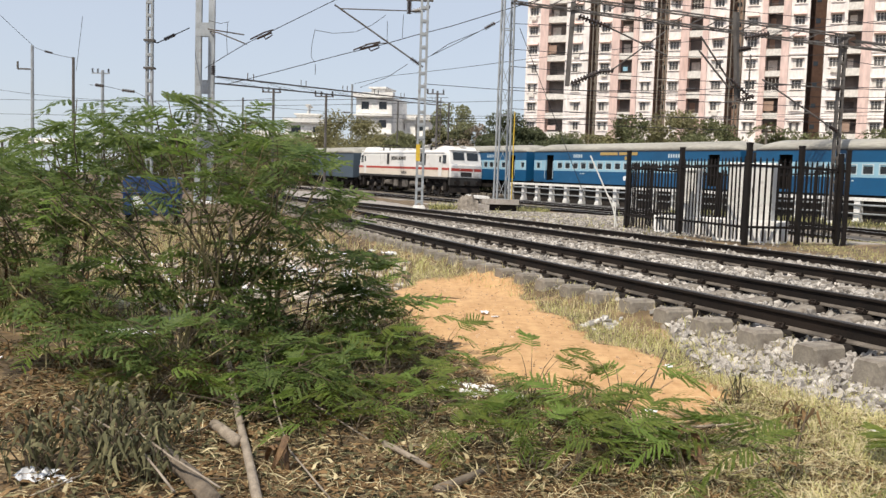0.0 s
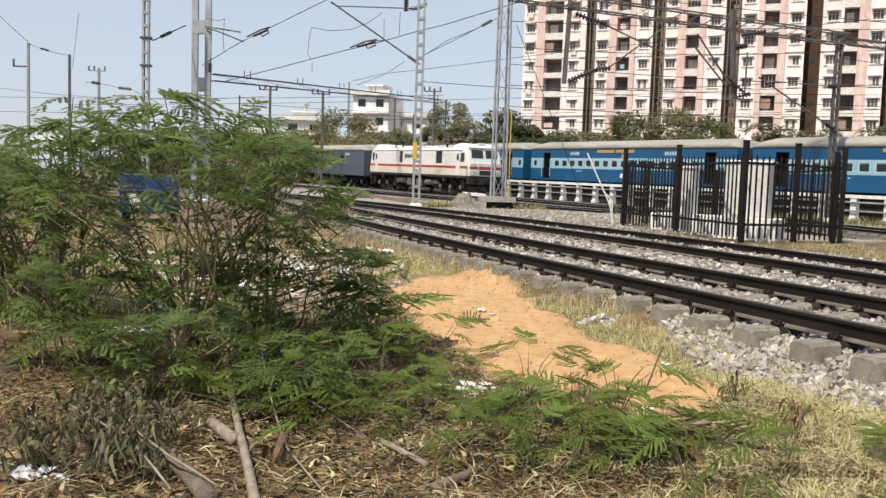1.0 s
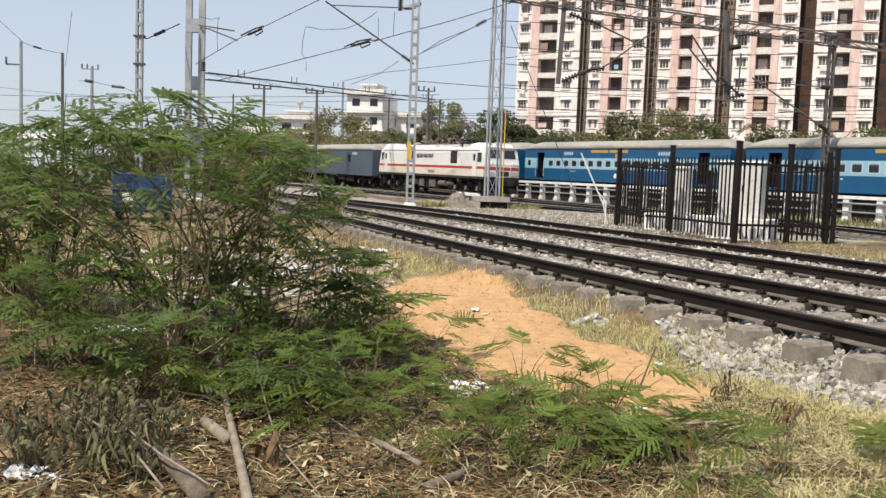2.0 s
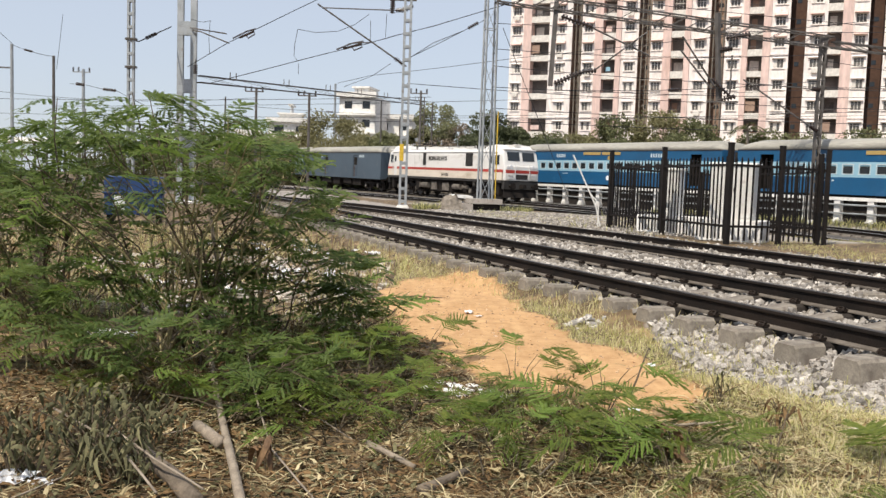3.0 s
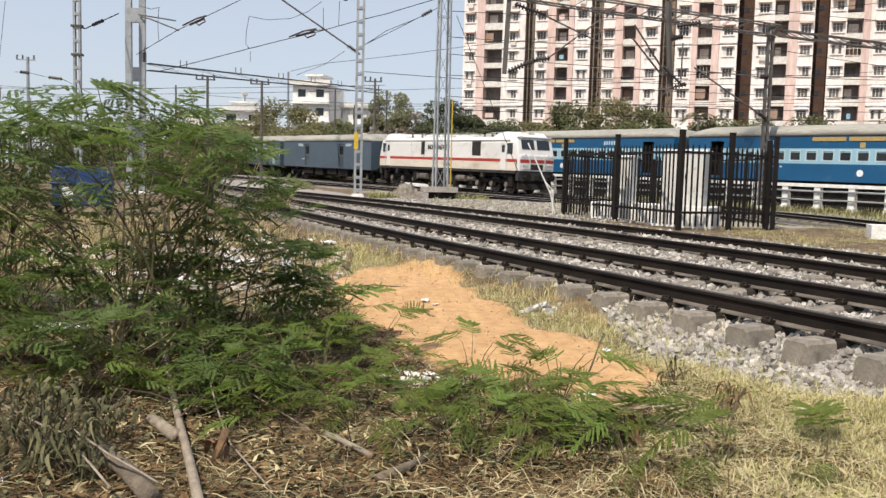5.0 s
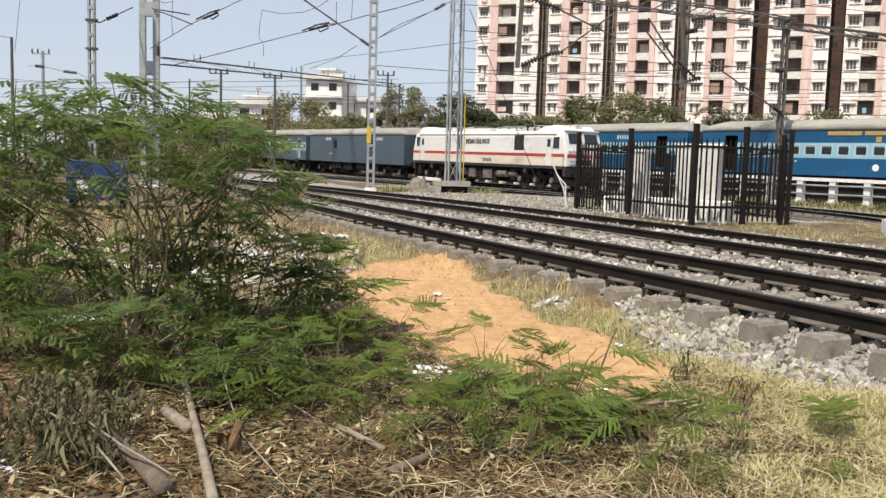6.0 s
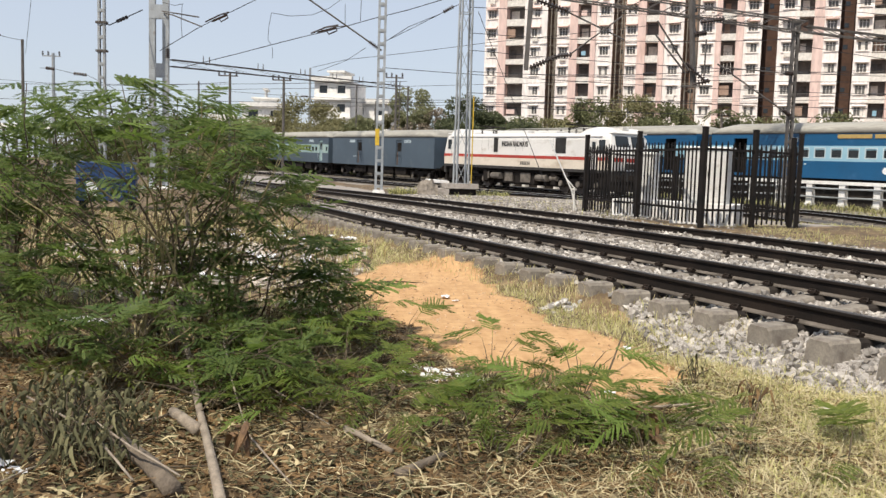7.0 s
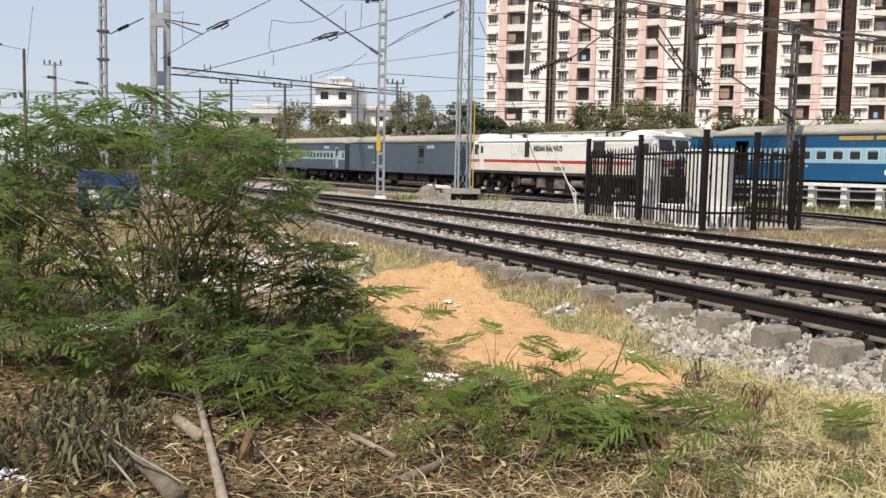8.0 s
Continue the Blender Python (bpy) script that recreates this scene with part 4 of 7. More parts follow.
def shorten(vehicle, k):
    """Draws a vehicle's parts together along its length; wheels, buffers and letters keep their shape."""
    done = set()
    for ob in vehicle[0].children_recursive:
        b = ob.matrix_basis.copy()
        b[0][3] *= k
        ob.matrix_basis = b
        if ob.name.split(".")[0] in ("wheelset", "buffer", "lettering", "window") or ob.data.name in done:
            continue
        done.add(ob.data.name)
        for v in ob.data.vertices:
            v.co.x *= k


LOCO = locomotive()
shorten(LOCO, 0.86)
VAN = coach("dull grey-blue parcel van with ribbed sliding doors and a pale roof", VAN_GREY, VAN_GREY, COACH_ROOF, False, False, None, 3, "moving train")
TAIL = [coach("grey-blue passenger coach with a pale green window band", VAN_GREY, COACH_GREEN, COACH_ROOF, True, False, None, 4 + k, "moving train") for k in range(3)]
for vehicle in [VAN] + TAIL:
    shorten(vehicle, 0.865)
S_GAP = length_at(PIT_P, PIT_S, 17.7 + 1.4, 51.64 + 0.8)
for k in range(-2, 2):
    coach("standing bright blue passenger coach with a pale window band", COACH_BLUE, COACH_PALE, COACH_ROOF, True, True,
          on_line(PIT_P, PIT_S, S_GAP + (k + 0.5) * COACH, 14.8, pit_rail), 10 + k, "standing coaches", True)

# ---- washing line beside the standing coaches ----


def walkway():
    """White concrete posts with a beam and two pipes."""
    w = thing("service_walkway", "whitewashed concrete posts carrying a beam and pipes along the coaches", "walkway")
    post = Geo().box(-0.17, -0.14, 0, 0.17, 0.14, 1.23).box(-0.21, -0.2, 0, 0.21, 0.2, 0.22).mesh("post", PLINTH)
    pts = lane(x_side, -0.45, 72, 22, 1.84)
    for p, d in pts:
        part("post", post, None, w).matrix_basis = pose(p.x, p.y, pit_rail(p.y) - 0.48, 0, 0, math.degrees(math.atan2(d.y, d.x)))
    for z, wd, h, name in ((1.56, 0.34, 0.17, "beam"),):
        secs = []
        for p, d in pts:
            n = Vector((-d.y, d.x, 0))
            secs.append([p + n * a + Vector((0, 0, b + pit_rail(p.y) - 0.73)) for a, b in ((-wd / 2, z - h / 2), (wd / 2, z - h / 2), (wd / 2, z + h / 2), (-wd / 2, z + h / 2))])
        part(name, Geo().loft(secs), PLINTH, w)
    # added black sheet that stands for the dark gaps between the posts
    secs = []
    for p, d in pts:
        n = Vector((-d.y, d.x, 0))
        secs.append([p + n * a + Vector((0, 0, b + pit_rail(p.y) - 0.73)) for a, b in ((0.16, 0.2), (0.22, 0.2), (0.22, 1.44), (0.16, 1.44))])
    part("pit_wall", Geo().loft(secs), OIL_AND_SHADE, w, "added dark sheet behind the posts for the shade under the coaches")
    for z, o, r in ((1.27, -0.22, 0.05), (0.83, -0.24, 0.045)):
        g = Geo()
        g.tube([p + Vector((d.y, -d.x, 0)) * -o + Vector((0, 0, z + pit_rail(p.y) - 0.73 + 0.02 * math.sin(i * 1.7))) for i, (p, d) in enumerate(pts)], r, 6)
        part("pipe", g, GALV, w, "grey water pipe")


walkway()

# ---- fenced equipment yard ----
FENCE = [(5.75, 27.5), (6.60, 24.4), (7.28, 21.0), (8.79, 21.6), (10.31, 22.4)]


def palisade():
    f = thing("palisade_fence", "black iron palisade fence round an equipment yard", "fence")
    back = [(11.2, 26.4), (9.6, 30.6)]
    ring = FENCE + back + [FENCE[0]]
    heavy = Geo().box(-0.055, -0.055, 0, 0.055, 0.055, 2.46).box(-0.062, -0.062, 2.46, 0.062, 0.062, 2.49).mesh("post", BLACK_IRON)
    light = Geo().box(-0.04, -0.04, 0, 0.04, 0.04, 2.05).mesh("post", BLACK_IRON)
    slim = Geo().box(-0.022, -0.012, 0.10, 0.022, 0.012, 2.06)
    slim.add([(-0.022, -0.012, 2.06), (0.022, -0.012, 2.06), (0, -0.012, 2.13), (-0.022, 0.012, 2.06), (0.022, 0.012, 2.06), (0, 0.012, 2.13)], [(0, 1, 2), (3, 5, 4), (0, 2, 5, 3), (1, 4, 5, 2)])
    slim = slim.mesh("pale", BLACK_IRON)
    r = random.Random(2)
    for i in range(len(ring) - 1):
        a, b = Vector((*ring[i], 0)), Vector((*ring[i + 1], 0))
        d = b - a
        ang = math.degrees(math.atan2(d.y, d.x))
        part("post", heavy if i < len(FENCE) else light, None, f).matrix_basis = pose(a.x, a.y, ground_z(a.x, a.y) - 0.02, 0, r.uniform(-0.6, 0.6), ang)
        n = int(d.length / (0.175 if i < len(FENCE) - 1 else 0.42 if i < len(FENCE) else 0.17))
        for k in range(1, n):
            q = a + d * (k / n)
            part("pale", slim, None, f).matrix_basis = pose(q.x, q.y, ground_z(q.x, q.y) + r.uniform(-0.02, 0.02), 0, r.uniform(-0.7, 0.7), ang)
        for z in (0.44, 1.93):
            za, zb = ground_z(a.x, a.y) + z, ground_z(b.x, b.y) + z
            part("cross_rail", Geo().bar((a.x, a.y, za), (b.x, b.y, zb), 0.05, 0.06), BLACK_IRON, f)
    # tall gate stiles at the outer corner
    for x, y in ((10.05, 22.24),):
        part("post", Geo().box(-0.05, -0.05, 0, 0.05, 0.05, 2.35), BLACK_IRON, f).matrix_basis = pose(x, y, ground_z(x, y), 0, 0, 30)


def cabinet(x, y, ang, w, d, h, base, edge=0.3):
    c = thing("relay_cabinet", "light grey steel relay cabinet on a whitewashed plinth", "electrical cabinet", pose(x, y, ground_z(x, y) - 0.02, 0, 0, ang), "relay cabinets")
    part("plinth", Geo().box(-w / 2 - edge, -d / 2 - 0.22, 0, w / 2 + edge, d / 2 + 0.22, base), PLINTH, c, "", False, 0.02)
    part("body", Geo().box(-w / 2, -d / 2, base, w / 2, d / 2, base + h), CAB_GREY, c, "", False, 0.012)
    part("roof", Geo().box(-w / 2 - 0.06, -d / 2 - 0.06, base + h, w / 2 + 0.06, d / 2 + 0.06, base + h + 0.07), WHITE_PAINT, c, "", False, 0.015)
    for k in (-1, 1):
        g = Geo().box(min(0.015 * k, k * (w / 2 - 0.03)), -d / 2 - 0.016, base + 0.06, max(0.015 * k, k * (w / 2 - 0.03)), -d / 2, base + h - 0.06)
        for j in range(6):
            g.box(k * w / 4 - 0.1, -d / 2 - 0.024, base + 0.2 + j * 0.06, k * w / 4 + 0.1, -d / 2 - 0.014, base + 0.225 + j * 0.06)
        dr = part("door", g, CAB_GREY, c)
        part("handle", Geo().box(k * 0.06 - 0.012, -d / 2 - 0.05, base + h * 0.5, k * 0.06 + 0.012, -d / 2 - 0.014, base + h * 0.5 + 0.14), BLACK_IRON, dr)


palisade()
cabinet(7.2, 25.4, -40, 0.42, 0.40, 1.32, 0.55, 0.75)
cabinet(8.10, 22.95, -30, 1.1, 0.7, 1.42, 0.58)

tagged(new("kerb_block", Geo().box(-0.7, -0.35, 0, 0.7, 0.35, 0.34).mesh("kerb_block", PLINTH)), "pale concrete block lying beside the rails", "concrete block").matrix_world = pose(12.15, 19.6, ground_z(12.15, 19.6) - 0.02, 0, 0, -20)

# ---- masts, booms and wires ----


def ladder_mast(x, y, top, w, name, label, d=0.18, rung=0.75, m=GALV, turn=0.0, flange=0.11, first=0.3):
    """Two upright channels tied by batten plates."""
    z = ground_z(x, y)
    t = thing("catenary_mast", label, "mast", pose(x, y, z - 0.05, 0, 0, turn), "overhead line masts")
    for s in (-1, 1):
        g = Geo()
        a = s * w / 2
        g.box(a - s * 0.012, -d / 2, 0, a, d / 2, top - z)
        g.box(a - s * flange, -d / 2, 0, a - s * 0.012, -d / 2 + 0.012, top - z)
        g.box(a - s * flange, d / 2 - 0.012, 0, a - s * 0.012, d / 2, top - z)
        part("leg", g, m, t)
    plate = Geo().box(-w / 2 + 0.01, -d / 2 - 0.012, 0, w / 2 - 0.01, -d / 2 - 0.002, rung * 0.24).mesh("batten", m)
    k = first
    while k < top - z - 0.3:
        for h in (0, 180):
            part("batten", plate, None, t).matrix_basis = pose(0, 0, k, 0, 0, h)
        k += rung
    g = Geo().box(-w * 0.75, -w * 0.75, 0, w * 0.75, w * 0.75, 0.12).box(-w * 0.65, -w * 0.65, 0.12, w * 0.65, w * 0.65, 0.2)
    part("footing", g, PLINTH, t, "pale concrete footing")
    return t


def lattice_tower(x, y, z0, top, w0, w1, label, cap=True):
    """Four angle legs with crossed braces."""
    t = thing("lattice_mast", label, "mast", pose(x, y, z0, 0, 0, 12), "overhead line masts")
    h = top - z0

    def corner(i, z):
        w = (w0 + (w1 - w0) * z / h) / 2
        return Vector((w * (1, 1, -1, -1)[i], w * (1, -1, -1, 1)[i], z))
    for i in range(4):
        part("leg", Geo().bar(corner(i, 0), corner(i, h), 0.075), GALV, t)
    g = Geo()
    n = int(h / 1.25)
    for k in range(n):
        a, b = h * k / n, h * (k + 1) / n
        for i in range(4):
            j = (i + 1) % 4
            g.bar(corner(i, a) if k % 2 else corner(j, a), corner(j, b) if k % 2 else corner(i, b), 0.022)
            if k % 3 == 0:
                g.bar(corner(i, a), corner(j, a), 0.04)
    tagged(part("bracing", g, GALV, t), "", "", "", "stuff")
    return t


def insulator(g, p, q, r=0.075, n=7, mi=0):
    """A string of ribbed discs from p to q."""
    p, q = Vector(p), Vector(q)
    d = (q - p).normalized()
    a = d.orthogonal().normalized()
    b = d.cross(a)
    rings = [(0.0, 0.4)] + [(((k + u) / n), w) for k in range(n) for u, w in ((0.26, 0.4), (0.28, 1.0), (0.72, 0.95), (0.74, 0.4))] + [(1.0, 0.4)]
    g.loft([[p.lerp(q, t) + (a * math.cos(0.7854 * j) + b * math.sin(0.7854 * j)) * r * w for j in range(8)] for t, w in rings], mi)


def hang(parent, p, q, r=0.1, n=7):
    g = Geo()
    insulator(g, p, q, r, n)
    part("insulator", g, INSUL, parent, "dark ribbed insulator")


def boom(a, b, depth, label, cells=14, chord=0.07, lace=0.03):
    """A trussed beam between two masts."""
    t = thing("portal_boom", label, "portal beam")
    a, b = Vector(a), Vector(b)
    dn = Vector((0, 0, -depth))
    side = (b - a).cross(Vector((0, 0, 1))).normalized() * depth * 0.45
    for q in (side, -side):
        part("chord", Geo().bar(a + q, b + q, chord), OLD_STEEL, t)
        part("chord", Geo().bar(a + q + dn, b + q + dn, chord), OLD_STEEL, t)
    g = Geo()
    for k in range(cells):
        p0, p1 = a.lerp(b, k / cells), a.lerp(b, (k + 1) / cells)
        for q in (side, -side):
            g.bar(p0 + q, p1 + q + dn, lace)
        g.bar(p0 + side, p0 - side, lace)
        g.bar(p0 + side + dn, p1 - side + dn, lace)
    tagged(part("lacing", g, OLD_STEEL, t), "", "", "", "stuff")
    return t


def cantilever(parent_xy, root_z, tip, strut_z, label="tubular bracket arm with dark insulators"):
    """Stay tube, raking strut and insulators at a mast."""
    t = thing("bracket_arm", label, "bracket arm", None, "bracket arms")
    x, y = parent_xy
    tip = Vector(tip)
    a, b = Vector((x, y, root_z)), Vector((x, y, strut_z))
    for p, r in ((a, 0.11), (b, 0.10)):
        hang(t, p.lerp(tip, 0.045), p.lerp(tip, 0.15), r)
    part("stay", Geo().tube([a, tip + Vector((0, 0, 0.02))], 0.028, 6), OLD_STEEL, t)
    part("strut", Geo().tube([b, tip + (tip - b).normalized() * 0.35], 0.04, 6), OLD_STEEL, t)
    m = b.lerp(tip, 0.42)
    part("steady_arm", Geo().tube([m, m + Vector((tip.x - x, tip.y - y, 0)) * 0.28 + Vector((0, 0, -0.12))], 0.025, 6), OLD_STEEL, t)
    return t


def sag(a, b, drop, n=14):
    a, b = Vector(a), Vector(b)
    return [a.lerp(b, k / n) - Vector((0, 0, drop * 4 * (k / n) * (1 - k / n))) for k in range(n + 1)]


def wire(a, b, drop=0.3, r=0.011, label="thin dark overhead wire", splice=0.0):
    g = Geo().tube(sag(a, b, drop), r, 5)
    t = tagged(new("overhead_wire", g.mesh("overhead_wire", WIRE)), label, "wire", "overhead wires")
    if splice:
        g = Geo()
        p, q = Vector(a).lerp(Vector(b), splice), Vector(a).lerp(Vector(b), splice + 0.35 / (Vector(b) - Vector(a)).length * 1.6)
        z = Vector((0, 0, drop * 4 * splice * (1 - splice)))
        insulator(g, p - z, q - z, 0.075, 6)
        part("insulator", g, INSUL, t)
    return t


# main mast with a yellow band
MA = (-1.25, 42.6)
mast_a = ladder_mast(*MA, 10.6, 0.40, "mast", "galvanised ladder mast with a yellow painted band beside the tracks", 0.22, 0.62)
part("yellow_band", Geo().box(-0.215, -0.135, 2.35, -0.02, 0.135, 3.15), YELLOW, mast_a, "yellow painted band")
cantilever(MA, 9.75, (-5.25, 42.2, 9.65), 7.1)
g_ = thing("switch_gear", "dark bracket and insulators at the mast head", "insulator", pose(MA[0], MA[1], 0))
hang(g_, (-0.75, 0, 9.6), (-0.75, 0, 10.25), 0.13)
hang(g_, (0.25, 0, 10.0), (-0.5, 0, 9.75), 0.10)
part("bracket", Geo().bar((-0.9, 0, 10.28), (0.4, 0, 10.28), 0.12).bar((0.0, 0, 10.6), (0, 0, 10.2), 0.1), OLD_STEEL, g_)

tower = lattice_tower(2.72, 42.0, 0.85, 11.6, 0.58, 0.46, "tall tapering galvanised lattice mast on a concrete block")
part("yellow_pole", Geo().tube([(0.46, -0.2, -0.05), (0.46, -0.2, 4.2)], 0.027, 6), YELLOW, tower, "thin yellow pole")
# near-black lower box puts the shade below the pale top into colour
gb = Geo().box(-0.78, -0.85, 0.12, 0.78, 0.75, 0.36).box(-0.7, -0.7, -0.25, 0.7, 0.65, 0.12, 1).box(-1.2, -0.9, -0.25, -0.65, 0.6, 0.1)
tagged(new("concrete_block", gb.mesh("concrete_block", [ROUGH_CONC, UNDER])), "rough grey concrete foundation block with its shaded lower part painted dark", "concrete block").matrix_world = pose(2.64, 42.0, 0.5, 0, 0, 8)

ladder_mast(-13.3, 48.0, 16.0, 1.04, "mast", "broad twin-channel portal upright of pale steel", 0.2, 3.08, GALV, 0, 0.33, 2.95)
boom((-12.8, 48.2, 6.95), (-0.62, 93.0, 10.08), 0.36, "slim trussed boom across the tracks", 9, 0.06, 0.014)
for f in (0.08, 0.24, 0.40, 0.55, 0.70, 0.92):
    p = Vector((-12.8, 48.2, 6.95)).lerp(Vector((-0.62, 93.0, 10.08)), f)
    tagged(new("boom_hook", Geo().tube([p + Vector((0, 0, 0.4)), p + Vector((0, 0, 0.02)), p + Vector((0.15, 0.12, -0.06)), p + Vector((0.3, 0.24, 0.02)), p + Vector((0.3, 0.24, 0.4))], 0.03, 6).mesh("boom_hook", OLD_STEEL)), "short steel stub on the portal boom", "bracket", "boom stubs")
ladder_mast(-0.93, 93.3, 10.6, 0.5, "mast", "grey ladder mast at the end of the slim boom", 0.2, 0.7, OLD_STEEL)
ladder_mast(-15.3, 45.0, 14.0, 0.36, "mast", "slim galvanised ladder mast behind the shrubs", 0.2, 0.66)
ladder_mast(19.85, 44.6, 9.75, 0.34, "mast", "weathered ladder mast in front of the standing coaches", 0.22, 0.6, OLD_STEEL)
boom((20.3, 44.7, 9.6), (2.9, 42.0, 10.75), 0.55, "dark trussed boom from the lattice mast over the tracks", 20)
boom((20.3, 44.5, 9.35), (31.0, 47.0, 9.0), 0.3, "dark trussed boom running on behind the coaches", 10)


def pole(x, y, top, r=0.07, m=OLD_STEEL, arm=True, label="plain steel pole with a crossarm", z=None):
    zz = ground_z(x, y) if z is None else z
    t = thing("pole", label, "pole", pose(x, y, zz - 0.05), "poles")
    part("shaft", Geo().tube([(0, 0, 0), (0, 0, top - zz)], r, 8, 0, r * 0.8), m, t)
    if arm:
        h = top - zz
        part("crossarm", Geo().bar((-0.9, 0, h - 0.25), (0.6, 0, h - 0.25), 0.09), m, t)
        for q in (-0.85, -0.4, 0.5):
            hang(t, (q, 0, h - 0.2), (q, 0, h + 0.15), 0.09, 4)
    return t


armed = pole(-28.4, 60, 10.0, 0.13, GALV, False, "grey steel pole with a short arm")
part("crossarm", Geo().bar((0, 0, 8.4), (-1.0, 0, 8.4), 0.1).bar((-1.0, 0, 8.4), (-1.0, 0, 8.9), 0.1), OLD_STEEL, armed)
pole(-25.6, 60, 9.3, 0.12, OLD_STEEL, False, "thin grey pole with a stay wire")
pole(-29.5, 75, 10.2, 0.16, GALV, True, "distant grey pole with a crossarm")
pole(-13.9, 70, 8.6, 0.12, OLD_STEEL, True, "dark pole with a crossarm")
pole(-9.7, 70, 8.4, 0.12, OLD_STEEL, True, "dark pole with a crossarm")
pole(-11.8, 108, 13.3, 0.16, GALV, False, "slim pale pole beside the running track")
pole(-0.9, 75, 9.4, 0.11, OLD_STEEL, True, "dark pole beside the trees")
pole(-17.5, 75, 8.3, 0.09, OLD_STEEL, False, "thin dark pole beyond the running track")
pole(0.155, 96.1, 10.4, 0.11, OLD_STEEL, False, "thin grey pole at the end of the boom")
pole(-5.2, 92, 10.0, 0.1, OLD_STEEL, False, "thin dark pole beyond the running track")
pole(-3.2, 92, 8.4, 0.1, OLD_STEEL, False, "thin dark pole beyond the running track")

# drop arm with insulators under the long boom
da = thing("drop_arm", "grey steel drop arm hanging under the boom with insulators", "bracket arm")
part("tube", Geo().bar((5.86, 42.4, 10.4), (5.72, 42.4, 6.4), 0.25, 0.2), OLD_STEEL, da)
hang(da, (6.1, 42.3, 9.7), (7.6, 42.3, 9.25), 0.14, 9)
hang(da, (5.9, 42.3, 6.5), (7.2, 42.3, 7.1), 0.14, 9)
hang(da, (7.2, 42.3, 7.1), (7.9, 42.3, 7.2), 0.13, 5)
part("strut", Geo().tube([(7.4, 42.3, 9.3), (10.6, 43.0, 8.1)], 0.04, 6).tube([(7.8, 42.3, 7.2), (10.4, 42.8, 9.2)], 0.04, 6), OLD_STEEL, da)
cantilever((19.9, 44.4), 6.9, (15.8, 43.6, 7.0), 4.7)

FAR_WIRES = (
    ((-60, 70, 7.0), (0, 60.3, 7.4), 0.5, 0),
    ((-60, 74, 6.0), (45, 56, 7.6), 0.7, 0),
    ((-30, 70, 6.6), (50, 60, 10.8), 0.6, 0),
    ((-30, 72, 5.6), (50, 62, 9.0), 0.6, 0),
    ((-28.4, 60, 10), (-34, 58, 16), 0.2, 0),
    ((-28.4, 60, 9.9), (-25.6, 60, 9.2), 0.1, 0.3),
    ((-40, 78, 8.5), (-14, 70, 7.8), 0.6, 0),
    ((-16, 70, 7.2), (10, 66, 7.0), 0.4, 0.3),
)
YARD_WIRES = (
    ((2.9, 42, 8.0), (19.9, 44.5, 8.7), 0.25, 0),
    ((2.9, 42, 7.2), (30, 50, 7.9), 0.3, 0),
    ((2.9, 42, 4.6), (36, 52, 5.6), 0.2, 0),
    ((6.1, 42.3, 6.2), (20, 44.5, 7.4), 0.2, 0.4),
    ((20, 44.6, 8.4), (45, 50, 7.6), 0.3, 0),
    ((20, 44.6, 7.0), (45, 52, 8.8), 0.3, 0),
    ((2.9, 42, 6.2), (45, 52, 8.6), 0.5, 0),
    ((2.9, 42, 9.2), (45, 50, 12.2), 0.5, 0),
    ((-1.2, 42.6, 6.3), (40, 50, 6.9), 0.4, 0),
    ((2.9, 42, 5.2), (40, 48, 6.0), 0.3, 0),
    ((2.9, 42, 10.9), (40, 48, 10.2), 0.2, 0),
    ((3.3, 42, 9.0), (7.0, 43.0, 0.9), 0, 0),
)
for a, b, dr, sp in YARD_WIRES + FAR_WIRES:
    wire(a, b, dr, 0.016, "thin dark overhead wire with a dark insulator" if sp else "thin dark overhead wire", sp)
# contact and feeder wires between the portal, the main mast and the lattice mast
def run_wire(pts, label="thin dark overhead wire", r=0.016):
    return tagged(new("overhead_wire", Geo().tube(pts, r, 5).mesh("overhead_wire", WIRE)), label, "wire", "overhead wires")


feeder = run_wire(((-13.16, 47.60, 7.32), (-11.71, 46.50, 7.91), (-10.67, 46.00, 8.42), (-8.49, 45.00, 9.28), (-6.40, 44.00, 10.10), (-2.0, 42, 11.8)), "sloping feeder wire with a dark clamp", 0.02)
contact = run_wire(((-11.78, 47.00, 6.44), (-8.67, 46.00, 7.15), (-6.96, 45.50, 7.57), (-5.34, 45.00, 7.95), (-3.34, 44.00, 8.32), (-1.65, 43.00, 8.68), (-0.02, 42.50, 9.05), (2.63, 42.00, 9.85), (12, 40, 12.6)), "sloping contact wire with a dark clamp", 0.02)
for a, b, owner in (((-9.96, 45.60, 8.66), (-9.17, 45.30, 8.95), feeder), ((-4.51, 44.60, 8.14), (-3.58, 44.20, 8.34), contact)):
    a, b = Vector(a), Vector(b)
    g = Geo()
    g.tube([a, b], 0.06, 6).tube([a + Vector((-0.35, 0, -0.05)), a.lerp(b, 0.5) + Vector((0, 0, 0.16)), b + Vector((0.1, 0, 0.14))], 0.04, 5).tube([a.lerp(b, 0.45), a.lerp(b, 0.6) + Vector((0, 0, -0.22)), b + Vector((0.05, 0, -0.14)), b], 0.035, 5)
    part("clamp", g, INSUL, owner, "dark line clamp with short arms")
run_wire(((-6.41, 60.00, 8.09), (-4.01, 58.00, 8.45), (-2.14, 57.00, 8.58), (1.25, 55.00, 8.83), (4.76, 53.00, 9.15), (30, 44, 11.5)))
run_wire(((-6.03, 60.00, 7.84), (-4.01, 58.00, 8.38), (-2.64, 56.00, 9.00)))
